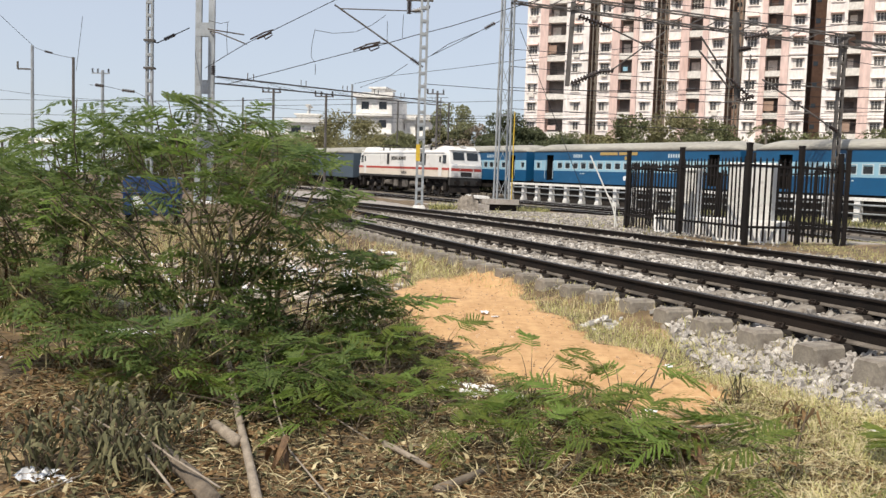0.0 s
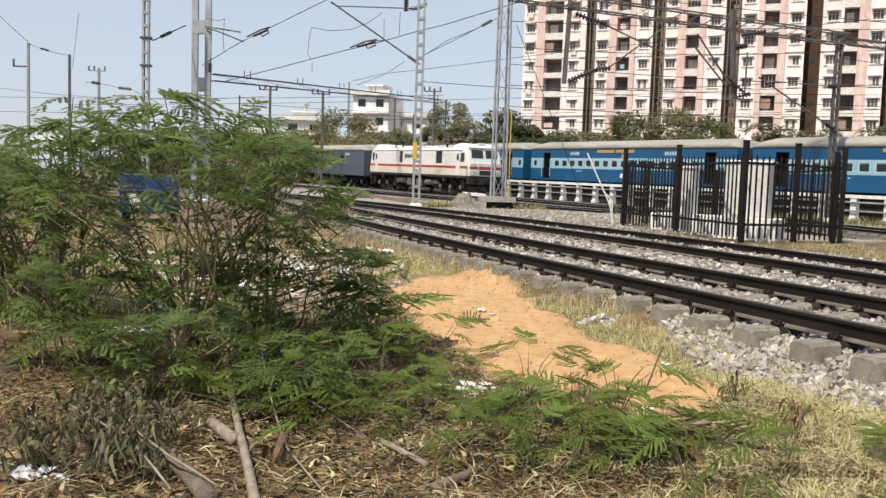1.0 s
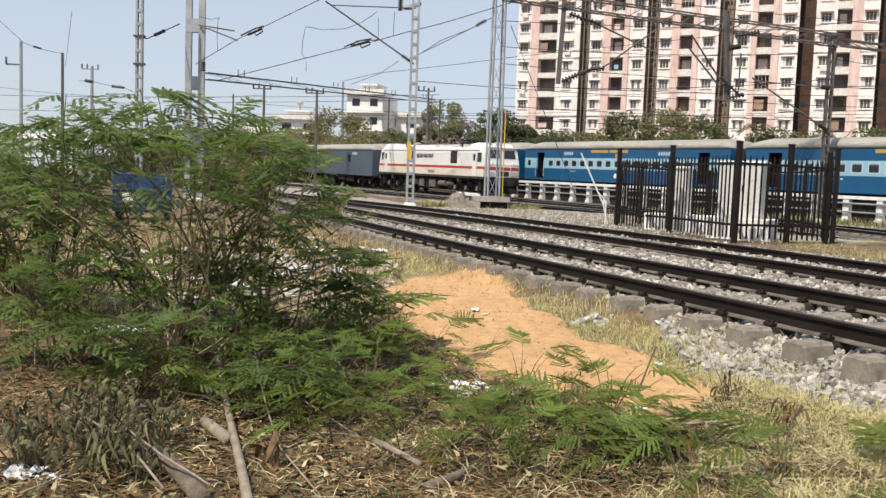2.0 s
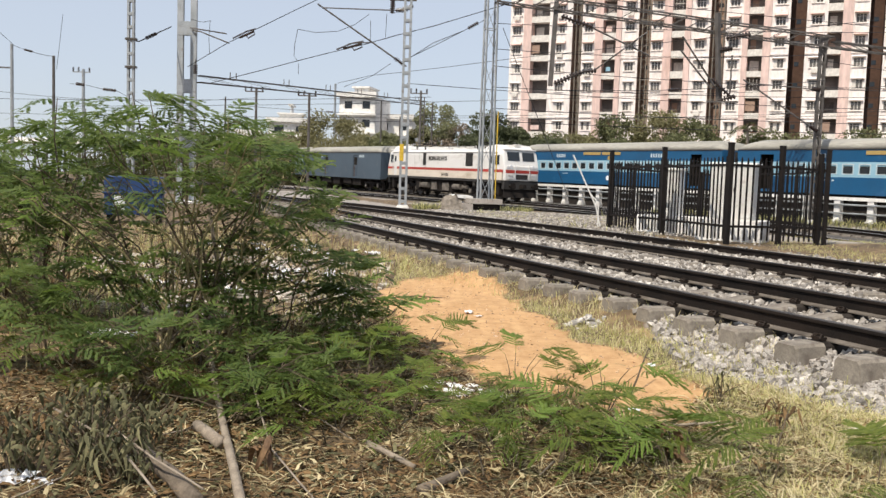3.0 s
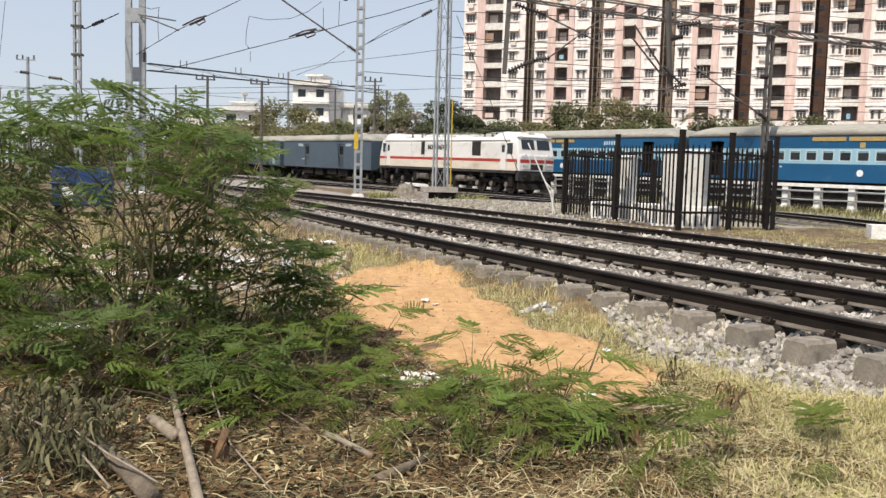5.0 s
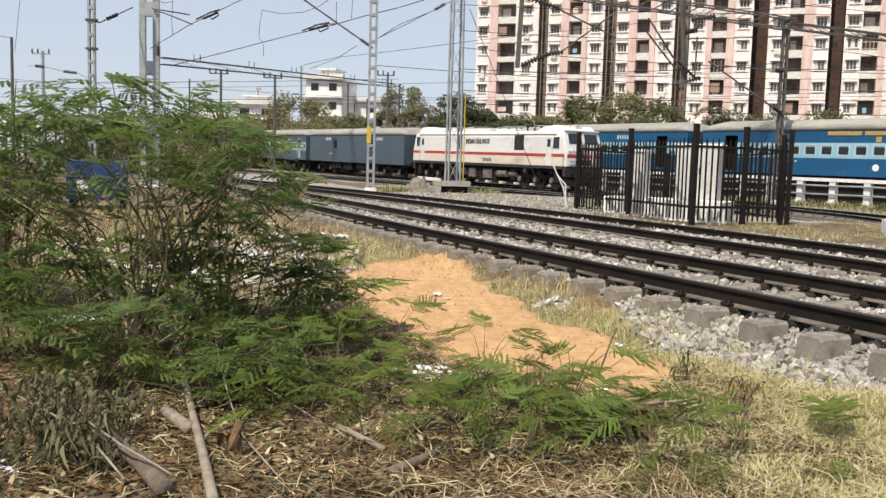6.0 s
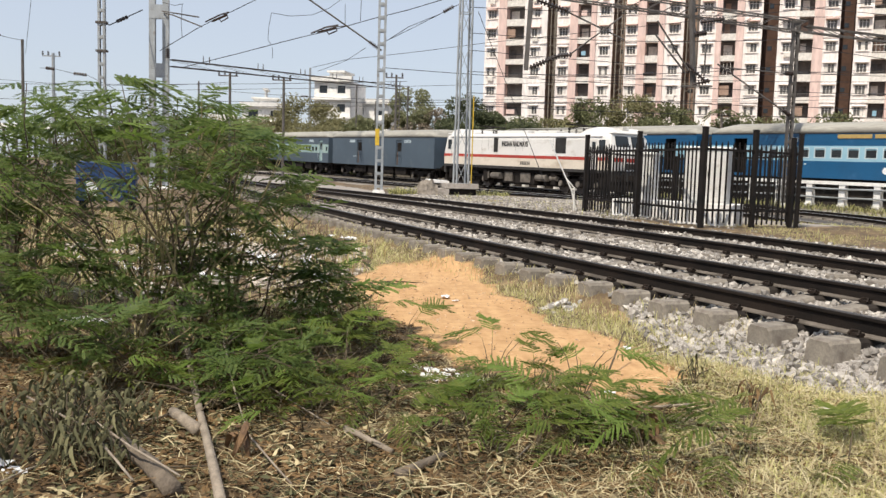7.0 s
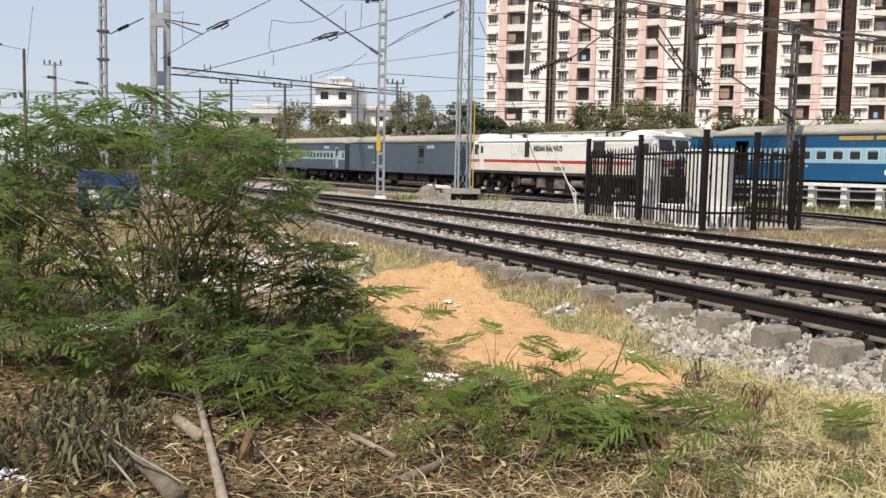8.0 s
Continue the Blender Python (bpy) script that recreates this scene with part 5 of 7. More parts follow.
tail = run_wire(((-1.22, 43.00, 7.54), (0.53, 42.60, 8.40), (1.65, 42.30, 8.97), (2.38, 42.00, 9.32)), "stay wire with a dark insulator")
hang(tail, (1.65, 42.30, 8.97), (2.12, 42.10, 9.22), 0.09, 5)
run_wire(((-1.00, 43.00, 7.65), (0.0, 42.60, 8.27), (1.46, 42.30, 8.86)))
link = run_wire(((-15.41, 45.00, 8.30), (-15.02, 45.30, 8.23), (-14.63, 46.00, 8.64), (-14.12, 47.80, 9.45)), "link rod with a dark insulator between two masts", 0.03)
hang(link, (-14.86, 45.9, 8.5), (-14.45, 46.4, 8.85), 0.10, 4)
for x, z in ((-15.3, 8.3), (-15.3, 6.9)):
    tagged(new("mast_clamp", Geo().box(-0.27, -0.16, -0.05, 0.27, 0.16, 0.05).mesh("mast_clamp", OLD_STEEL)), "steel clamp round the slim mast", "clamp", "mast clamps").matrix_world = pose(x, 45.0, z)
for pts in (((-13.09, 47.80, 9.43), (-10.85, 46.50, 8.98)), ((-12.98, 47.80, 9.32), (-12.43, 47.40, 9.18), (-10.63, 46.20, 8.45))):
    tagged(new("registration_arm", Geo().tube(pts, 0.035, 6).mesh("registration_arm", OLD_STEEL)), "slim steel arm reaching from the portal upright", "bracket arm", "portal arms")
post_ins = thing("post_insulator", "dark upright insulator on the portal boom end", "insulator", pose(-12.73, 47.55, 6.95))
hang(post_ins, (0, 0, 0), (0, 0, 0.5), 0.13, 5)
part("pin", Geo().tube([(0, 0, 0.5), (0.02, 0, 0.78)], 0.025, 6), OLD_STEEL, post_ins)
# droppers and jumper loops
for pts in (((-11.71, 46.50, 9.60), (-11.76, 46.50, 8.68), (-11.71, 46.50, 7.91)), ((-12.98, 47.60, 9.84), (-12.21, 47.00, 9.61), (-11.65, 46.50, 9.63)), ((-6.96, 45.40, 9.16), (-7.09, 45.40, 8.40), (-7.12, 45.40, 7.78), (-6.94, 45.40, 7.56)),
            ((-6.96, 45.40, 9.16), (-5.97, 45.00, 8.96), (-4.82, 44.80, 9.03), (-3.96, 44.50, 9.34), (-3.23, 44.00, 9.77)), ((-3.14, 44.00, 9.47), (-3.12, 44.00, 8.38)), ((-2.32, 43.50, 9.73), (-2.35, 43.50, 8.60)), ((-6.90, 45.50, 7.43), (-6.90, 45.50, 6.89)),
            ((-24.14, 58.00, 11.68), (-25.40, 60.00, 8.36))):
    tagged(new("jumper_wire", Geo().tube(pts, 0.014, 5).mesh("jumper_wire", WIRE)), "slack jumper wire between the lines", "wire", "jumper wires")
far_link = run_wire(((-30.2, 74, 8.8), (-28.22, 72.00, 8.56), (-25.99, 70.00, 8.07), (-24.96, 70.00, 7.98), (-22.74, 70.00, 6.92)), "distant stay wire with dark insulators", 0.02)
hang(far_link, (-28.92, 72.00, 8.62), (-28.22, 72.00, 8.54), 0.14, 4)
hang(far_link, (-25.99, 70.00, 8.07), (-24.96, 70.00, 7.98), 0.13, 5)
# switch gear on a drop arm beside the pipe shafts
sg = thing("switch_gear", "dark cluster of insulators and struts on a steel drop arm", "insulator")
part("tube", Geo().bar((13.93, 43.25, 10.33), (14.28, 43.45, 6.0), 0.2, 0.2), OLD_STEEL, sg)
for a, b, q, n in (((13.78, 43.20, 7.11), (14.80, 43.00, 6.18), 0.13, 8), ((14.12, 43.20, 6.06), (14.96, 43.00, 6.27), 0.13, 6), ((14.32, 43.00, 9.08), (15.46, 42.80, 9.25), 0.15, 8), ((14.07, 43.00, 8.47), (14.66, 43.00, 8.60), 0.14, 5)):
    hang(sg, a, b, q, n)
part("strut", Geo().tube([(14.68, 43.00, 8.27), (14.66, 43.00, 6.48)], 0.04, 6).tube([(12.08, 42.60, 9.01), (13.88, 43.00, 6.73)], 0.045, 6).tube([(12.03, 42.60, 8.34), (13.74, 43.00, 6.59)], 0.045, 6).bar((13.6, 43.2, 6.0), (15.1, 43.0, 6.0), 0.08), OLD_STEEL, sg)
# pale stay tube by the fence
tagged(new("stay_rod", Geo().tube([(4.62, 28.0, 2.58), (5.42, 28.0, 0.95), (5.58, 28.0, 0.30)], 0.024, 6).tube([(5.2, 28.0, 1.38), (5.50, 28.0, 1.05), (5.50, 28.0, 0.30)], 0.022, 6).mesh("stay_rod", WHITE_PAINT)), "white painted slanting stay rod beside the fence", "stay")

# ---- apartment building ----
FLOOR_H = 2.9


def window_unit():
    """Frame, mullions, panes and the hood over one window, facing -y, of 1.25 by 1.25 m."""
    g = Geo()
    w, h, t = 1.25, 1.25, 0.07
    cuts = [(a + 0.035, a + w / 3 - 0.035, c, d) for a in (0, w / 3, 2 * w / 3) for c, d in ((t, 0.85), (0.9, h - t))]
    holed(g, 0, w, 0, h, cuts, lambda p, q, dd: (p, 0.08 + dd, q), 0.06)
    return g.mesh("window", WHITE_WALL), Geo().box(0.02, 0.13, 0.02, w - 0.02, 0.15, h - 0.02).mesh("pane", CURTAINED)


def hood_mesh(deep, rise):
    """A sun shade over a window: a slab with a sloping back."""
    g = Geo()
    g.box(-0.22, -deep, 1.30, 1.47, 0, 1.38)
    g.add([(-0.22, -deep, 1.38), (1.47, -deep, 1.38), (1.47, 0, 1.38 + rise), (-0.22, 0, 1.38 + rise), (-0.22, 0, 1.38), (1.47, 0, 1.38)], [(0, 1, 2, 3), (0, 3, 4), (1, 5, 2)])
    return g.mesh("hood", PINK if rise > 0.2 else CREAM)


def apartments():
    t = thing("apartment_building", "tall cream and salmon pink apartment block with recessed balconies", "apartment building", pose(11.9, 136.5, 0.55, 0, 0, -23.5))
    (win, pane), hood, ledge = window_unit(), hood_mesh(0.6, 0.42), hood_mesh(0.32, 0.06)
    sill = Geo().box(-0.2, -0.14, -0.12, 1.45, 0.02, -0.02).mesh("sill", CREAM)
    shut = Geo().box(0.04, 0.05, 0.04, 0.42, 0.09, 1.2).mesh("shutter", WHITE_WALL)
    ac = Geo().box(0, -0.35, 0, 0.85, 0, 0.6).disc((0.35, -0.36, 0.3), (0, 1, 0), 0.22, 0.03, 12).mesh("air_conditioner", WHITE_WALL)
    rail = Geo()
    for k in range(11):
        rail.box(k * 0.24, 0.02, 0.72, k * 0.24 + 0.03, 0.05, 1.05)
    rail.box(0, 0.01, 1.05, 2.45, 0.06, 1.1)
    rail = rail.mesh("railing", OLD_STEEL)
    par = Geo().box(0, 0, -0.25, 2.5, 0.12, 0.72).mesh("parapet", WHITE_WALL)
    shade = Geo().box(0, 0.1, 1.0, 2.4, 0.14, 2.55).mesh("blind", BROWN_WALL)
    grid = holed(Geo(), 0, 2.5, 0.72, 2.7, [(0.08 + 0.6 * i, 0.62 + 0.6 * i, c, d) for i in range(4) for c, d in ((0.8, 1.65), (1.72, 2.62))], lambda p, q, dd: (p, dd, q), 0.05).mesh("enclosure", WHITE_WALL)
    floors = 12
    top = floors * FLOOR_H
    r = random.Random(8)
    # bays from the corner: kind, far edge, setback. w window wall, p salmon pier, b balcony, s pipe shaft, d dark brown recess
    bays = [("w", 2.21, 0.0), ("p", 3.45, -0.2), ("b", 6.25, 0.0), ("w", 9.83, -0.1), ("s", 11.31, 3.2), ("w", 13.35, 0.0), ("p", 14.5, -0.25), ("b", 16.46, 0.0), ("p", 17.22, -0.25), ("w", 19.72, 0.0), ("s", 21.54, 3.0),
            ("w", 23.33, 0.0), ("p", 24.47, -0.25), ("b", 26.31, 0.0), ("p", 27.11, -0.25), ("w", 29.79, 0.0), ("s", 31.88, 3.2), ("w", 34.19, 0.0), ("p", 34.94, -0.25), ("b", 36.9, 0.0), ("p", 37.88, -0.25), ("w", 40.31, 0.0),
            ("d", 42.36, 2.6), ("w", 45.02, 0.0), ("b", 46.86, 0.0), ("p", 48.12, -0.25), ("w", 50.14, 0.0), ("d", 51.99, 2.6), ("w", 54.16, 0.0), ("b", 56.16, 0.0), ("p", 57.0, -0.25), ("w", 59.8, 0.0), ("s", 61.6, 3.0), ("w", 64.0, 0.0), ("b", 66.3, 0.0), ("w", 69.0, 0.0)]
    u = 0.0
    for kind, far, back in bays:
        w = far - u
        if kind == "w":
            a = u + (w - 1.25) / 2
            holes = [(a, a + 1.25, f * FLOOR_H + 0.95, f * FLOOR_H + 2.2) for f in range(floors)]
            g = holed(Geo(), u, u + w, 0, top, holes, lambda p, q, d, back=back: (p, back + d, q), 0.16)
            g.add([(u, back, 0), (u, 3.4, 0), (u, 3.4, top), (u, back, top), (u + w, back, 0), (u + w, 3.4, 0), (u + w, 3.4, top), (u + w, back, top)], [(0, 1, 2, 3), (4, 7, 6, 5)])
            for f in range(0, floors + 1, 3):
                g.box(u + 0.02, back - 0.16, (f + 1) * FLOOR_H - 0.16, u + w - 0.02, back - 0.003, (f + 1) * FLOOR_H + 0.02)
            part("bay_wall", g, CREAM, t)
            for f in range(floors):
                wo = part("window", win, None, t)
                wo.matrix_basis = pose(a, back, f * FLOOR_H + 0.95)
                part("pane", pane, None, wo)
                part("sill", sill, None, wo)
                if r.random() < 0.35:
                    part("shutter", shut, None, wo).matrix_basis = pose(r.choice((0.0, 0.38, 0.76)), 0, 0)
                part("hood", hood if f >= 7 else ledge, None, t).matrix_basis = pose(a, back, f * FLOOR_H + 0.95)
                if r.random() < 0.16:
                    part("air_conditioner", ac, None, t).matrix_basis = pose(a + 0.2, back, f * FLOOR_H + 0.2)
        elif kind == "p":
            part("pilaster", Geo().box(u, back, 0, u + w, 2.0, top), PINK, t, "salmon pink pier")
        elif kind == "b":
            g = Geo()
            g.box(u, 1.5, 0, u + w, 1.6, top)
            # shade of the recess is put into the back wall's colour
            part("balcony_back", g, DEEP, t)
            for f in range(floors):
                z = f * FLOOR_H
                part("balcony_slab", Geo().box(u, 0.0, z - 0.16, u + w, 1.5, z), CREAM, t)
                wide = Matrix.Diagonal((w / 2.5, 1, 1, 1))
                part("parapet", par, None, t).matrix_basis = pose(u, -0.12, z) @ wide @ Matrix.Diagonal((1, 1, r.choice((0.8, 0.95, 1.05)), 1))
                luck = r.random()
                if luck < 0.45:
                    part("railing", rail, None, t).matrix_basis = pose(u, 0.02, z) @ wide
                if 0.35 < luck < 0.52:
                    part("blind", shade, None, t).matrix_basis = pose(u, 0.08, z + r.uniform(0, 0.9)) @ wide @ Matrix.Diagonal((r.uniform(0.4, 1), 1, r.uniform(0.6, 1.0), 1))
                elif luck > 0.86:
                    part("enclosure", grid, None, t).matrix_basis = pose(u, 0.1, z) @ wide
                elif luck > 0.70:
                    part("washing", Geo().box(u + r.uniform(0.2, 0.7), 0.25, z + 1.0, u + r.uniform(1.0, 1.7), 0.29, z + 1.0 + r.uniform(0.5, 0.9)), [WHITE_WALL, COACH_PALE, PINK][r.randrange(3)], t, "washing hung on the balcony")
                if r.random() < 0.55:
                    part("balcony_door", Geo().box(u + 0.3, 1.42, z + 0.05, u + r.uniform(1.0, 1.6), 1.48, z + 2.2), [BROWN_WALL, WHITE_WALL, OLD_STEEL][r.randrange(3)], t)
        else:
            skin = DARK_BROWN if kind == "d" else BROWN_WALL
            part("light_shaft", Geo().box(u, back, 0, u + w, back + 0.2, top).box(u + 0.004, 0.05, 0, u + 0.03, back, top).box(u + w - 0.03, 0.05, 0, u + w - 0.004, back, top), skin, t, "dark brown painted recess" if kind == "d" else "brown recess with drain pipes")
            if kind == "s":
                g = Geo()
                for x, d in ((u + 0.45, 0.5), (u + w * 0.6, 0.9), (u + w - 0.25, 0.3)):
                    g.tube([(x, d, 0), (x, d, top)], 0.10, 6)
                for f in range(floors):
                    g.bar((u + 0.1, 0.6, f * FLOOR_H + 2.6), (u + w - 0.1, 0.5, f * FLOOR_H + 2.6), 0.09)
                    g.bar((u + 0.45, 0.5, f * FLOOR_H + 1.4), (u + w * 0.6, 0.9, f * FLOOR_H + 1.9), 0.08)
                part("drain_pipe", g, CONCRETE, t)
            for f in range(floors):
                part("vent_window", Geo().box(u + w / 2 - 0.3, back - 0.04, f * FLOOR_H + 1.5, u + w / 2 + 0.3, back + 0.02, f * FLOOR_H + 2.1), GLASS, t)
        u = far
    part("core", Geo().box(0.05, 3.42, 0, u - 0.05, 16, top), CREAM, t)
    part("roof_slab", Geo().box(-0.2, -0.3, top, u + 0.2, 16.2, top + 0.9), WHITE_WALL, t)


apartments()


def far_house(x, y, w, d, floors, label, turn, z=0.3, m=FAR_WHITE, tiers=0):
    t = thing("house", label, "house", pose(x, y, z, 0, 0, turn), "far houses")
    h = floors * 3.1
    cols = int(w / 3)
    holes = [((k + 0.28) * w / cols, (k + 0.72) * w / cols, f * 3.1 + 1.0, f * 3.1 + 2.3) for k in range(cols) for f in range(floors)]
    g = holed(Geo(), 0, w, 0, h, holes, lambda p, q, dd: (p - w / 2, dd, q), 0.3)
    g.box(-w / 2, 0.35, 0, w / 2, d, h - 0.01)
    part("wall", g, m, t)
    pane = Geo().box(0, 0.2, 0, 0.44 * w / cols, 0.24, 1.3).mesh("window", GLASS)
    for a, _, c, _ in holes:
        part("window", pane, None, t).matrix_basis = pose(a - w / 2, 0, c)
    for f in range(1, floors + 1):
        part("ledge", Geo().box(-w / 2 - 0.4, -0.8, f * 3.1 - 0.15, w / 2 + 0.4, 0.3, f * 3.1 + (0.1 if f < floors else 0.7)), m, t)
    for k in range(tiers):
        part("rooftop_room", Geo().box(-w / 2 + 2 + k * 2.2, 2, h + k * 1.8, w / 2 - 2 - k * 2.2, d - 2, h + 1.8 + k * 1.8).box(-w / 2 + 1.6 + k * 2.2, 1.6, h + 1.6 + k * 1.8, w / 2 - 1.6 - k * 2.2, d - 1.6, h + 1.9 + k * 1.8), m, t)


far_house(-28.0, 175, 8.6, 9, 4, "white house with stepped roof terraces among the trees", 4, 0.3, FAR_WHITE, 2)
far_house(-12.6, 150, 6.4, 9, 5, "cream flat-roofed house with long ledges behind the trees", -14, 0.3, FAR_WHITE, 1)
far_house(-6.6, 156, 7.0, 9, 4, "pale flat-roofed house behind the trees", -14)
far_house(-38.5, 185, 9, 8, 3, "low white house far behind the trees", 6, 0.3, FAR_WHITE, 1)
shed = thing("station_shed", "long low pale-roofed shed in the distance", "shed", pose(-61, 150, 1.6, 0, 0, 8))
part("roof", Geo().add([(-13, -6, 4.4), (13, -6, 4.4), (13, 0, 5.3), (-13, 0, 5.3), (13, 6, 4.4), (-13, 6, 4.4)], [(0, 1, 2, 3), (3, 2, 4, 5)]), WHITE_WALL, shed, "pale sheet roof")
for k in range(6):
    for q in (-5.5, 5.5):
        part("column", Geo().box(-12.6 + k * 5.0, q - 0.15, -1.4, -12.3 + k * 5.0, q + 0.15, 4.5), OLD_STEEL, shed)


# ---- trees behind the line ----


def leaf_cloud(rs, centres, radii, per, size):
    """Many small bent leaf clumps round the given centres."""
    n = len(centres) * per
    c = np.repeat(np.asarray(centres), per, 0)
    rad = np.repeat(np.asarray(radii), per)
    d = rs.normal(size=(n, 3))
    d /= np.linalg.norm(d, axis=1)[:, None]
    p = c + d * (rad * rs.uniform(0.35, 1.05, n) ** 0.6)[:, None] * np.array([1, 1, 0.75])
    s = size * rs.uniform(0.5, 1.5, n)
    m = random_turns(rs, n)
    quad = np.array([(-0.5, 0, 0), (0, 0.32, 0.08), (0.5, 0, 0), (0, -0.32, 0.08)])
    v = np.einsum("nij,kj->nki", m, quad) * s[:, None, None] + p[:, None, :]
    return v.reshape(-1, 3), np.arange(n * 4).reshape(-1, 4)


def tree(x, y, h, w, seed, label, m=FAR_LEAF, size=0.25, clumps=38, per=210, z=0.3):
    rs = np.random.RandomState(seed)
    t = thing("tree", label, "tree", pose(x, y, z), "trees behind the line")
    g = Geo()
    top = h * 0.55
    lean = rs.uniform(-0.4, 0.4, 2)
    g.tube([(0, 0, 0), (lean[0] * 0.4, lean[1] * 0.4, top * 0.5), (lean[0], lean[1], top)], 0.2, 7, 0, 0.09)
    cs, rr = [], []
    for k in range(clumps):
        a, e = rs.uniform(0, 6.283), rs.uniform(-1.1, 1)
        q = rs.uniform(0.25, 1.0) ** 0.5
        c = Vector((math.cos(a) * w / 2 * q * math.sqrt(max(0.25, 1 - e * e * 0.8)), math.sin(a) * w / 2 * q * math.sqrt(max(0.25, 1 - e * e * 0.8)), h * 0.55 + e * h * 0.38))
        cs.append(tuple(c))
        rr.append(rs.uniform(0.13, 0.25) * w)
        if k < 9:
            g.tube([(lean[0] * 0.7, lean[1] * 0.7, top * rs.uniform(0.5, 1.0)), c * 0.6 + Vector((0, 0, c.z * 0.36)), c], 0.07, 5, 0, 0.02)
    part("trunk", g, BARK, t)
    v, f = leaf_cloud(rs, cs, rr, per, size)
    part("crown", raw_mesh("crown", v, f, [m]), None, t, "uneven crown of small leaves")


tr = random.Random(4)
# trees: place, height, width, kind
BACK_TREES = (
    (-44, 120, 6.5, 9, 0), (-36, 122, 7.8, 9, 0), (-29, 118, 7.6, 8, 0), (-23, 112, 6.6, 8, 0), (-18.5, 106, 6.6, 7, 1), (-11.2, 100, 8.6, 7.4, 1),
    (-14.6, 98, 6.6, 6, 1), (-7.2, 104, 6.4, 5, 0), (-4.7, 97, 6.9, 3.6, 2), (0.5, 100, 10.9, 4.8, 2), (-1.2, 99, 7.4, 3.6, 1), (3.2, 98, 8.3, 3.4, 3),
    (6.6, 96, 9.3, 5, 4),
)
MIDDLE_TREES = (
    (9.4, 97, 8.2, 4.2, 4), (13, 96, 7.2, 5.5, 0), (17, 95, 7.4, 5.5, 1), (20, 93, 9, 5.6, 0), (24.2, 92, 9.9, 6.4, 1), (27.8, 91, 8.8, 5, 0),
    (33.5, 88, 7.6, 5, 0), (37.5, 88, 7.4, 7, 0), (43, 86, 7.6, 7, 0),
)
FRONT_TREES = (
    (-40, 112, 5.2, 9, 0), (-33, 110, 5.6, 9, 0), (-26, 106, 5.8, 9, 0), (-20, 98, 6, 8, 1), (-8.5, 93, 5.9, 7, 1), (-4.5, 92, 5.4, 6, 0),
    (1.4, 92, 5.6, 6, 3), (5.4, 92, 6.4, 6, 4), (11.3, 90, 6.2, 6, 4), (15.2, 90, 5.6, 6, 0), (20, 88, 6, 6.5, 0), (25, 86, 6.4, 6.5, 0),
    (48.5, 84, 8, 7, 0), (54, 82, 7.4, 7, 0), (60, 80, 7.6, 7, 0),
)
for k, (x, y, h, w, kind) in enumerate(BACK_TREES + MIDDLE_TREES + FRONT_TREES):
    tree(x, y, h + tr.uniform(-0.2, 0.2), w, 40 + k, ("dusty olive green tree behind the standing train", "olive brown tree beyond the line", "pale yellow-green feathery tree", "half-bare greyish brown tree", "dark green leafy tree")[kind],
         (FAR_LEAF, FAR_LEAF_B, FAR_LEAF_PALE, FAR_LEAF_BARE, FAR_LEAF_DARK)[kind], 0.25, (44 if w > 4 else 32) if -20 < x < 46 else 26, 235 if kind != 3 else 110)


def palm(x, y, h, seed):
    """A small palm: ringed trunk and arching fronds."""
    rs = np.random.RandomState(seed)
    t = thing("palm_tree", "small dusty palm behind the standing train", "palm", pose(x, y, 0.3))
    part("trunk", Geo().tube([(0, 0, 0), (0.1, 0, h * 0.5), (0.05, 0.1, h)], 0.2, 8, 0, 0.14), BARK, t)
    for k in range(16):
        a, up = k * 2.4, rs.uniform(0.1, 1.1)
        d = Vector((math.cos(a), math.sin(a), 0))
        ln = rs.uniform(1.6, 2.3)
        pts = [Vector((0.05, 0.1, h)) + d * (ln * u * math.cos(up)) + Vector((0, 0, ln * (math.sin(up) * u - 0.65 * u * u))) for u in (0, 0.3, 0.6, 0.85, 1.0)]
        g = Geo().tube(pts, 0.03, 4, 0, 0.008)
        side = d.cross(Vector((0, 0, 1)))
        for i in range(22):
            u = 0.15 + 0.85 * i / 22
            j = min(int(u * 4), 3)
            p = pts[j].lerp(pts[j + 1], u * 4 - j)
            for s in (-1, 1):
                e = p + side * s * 0.42 + d * 0.2 - Vector((0, 0, 0.16))
                g.add([p, p + d * 0.06, e], [(0, 1, 2)])
        part("frond", g, FAR_LEAF, t)


palm(31.3, 86, 7.6, 3)
palm(49.0, 84, 6.0, 5)

# ---- shrubs ----


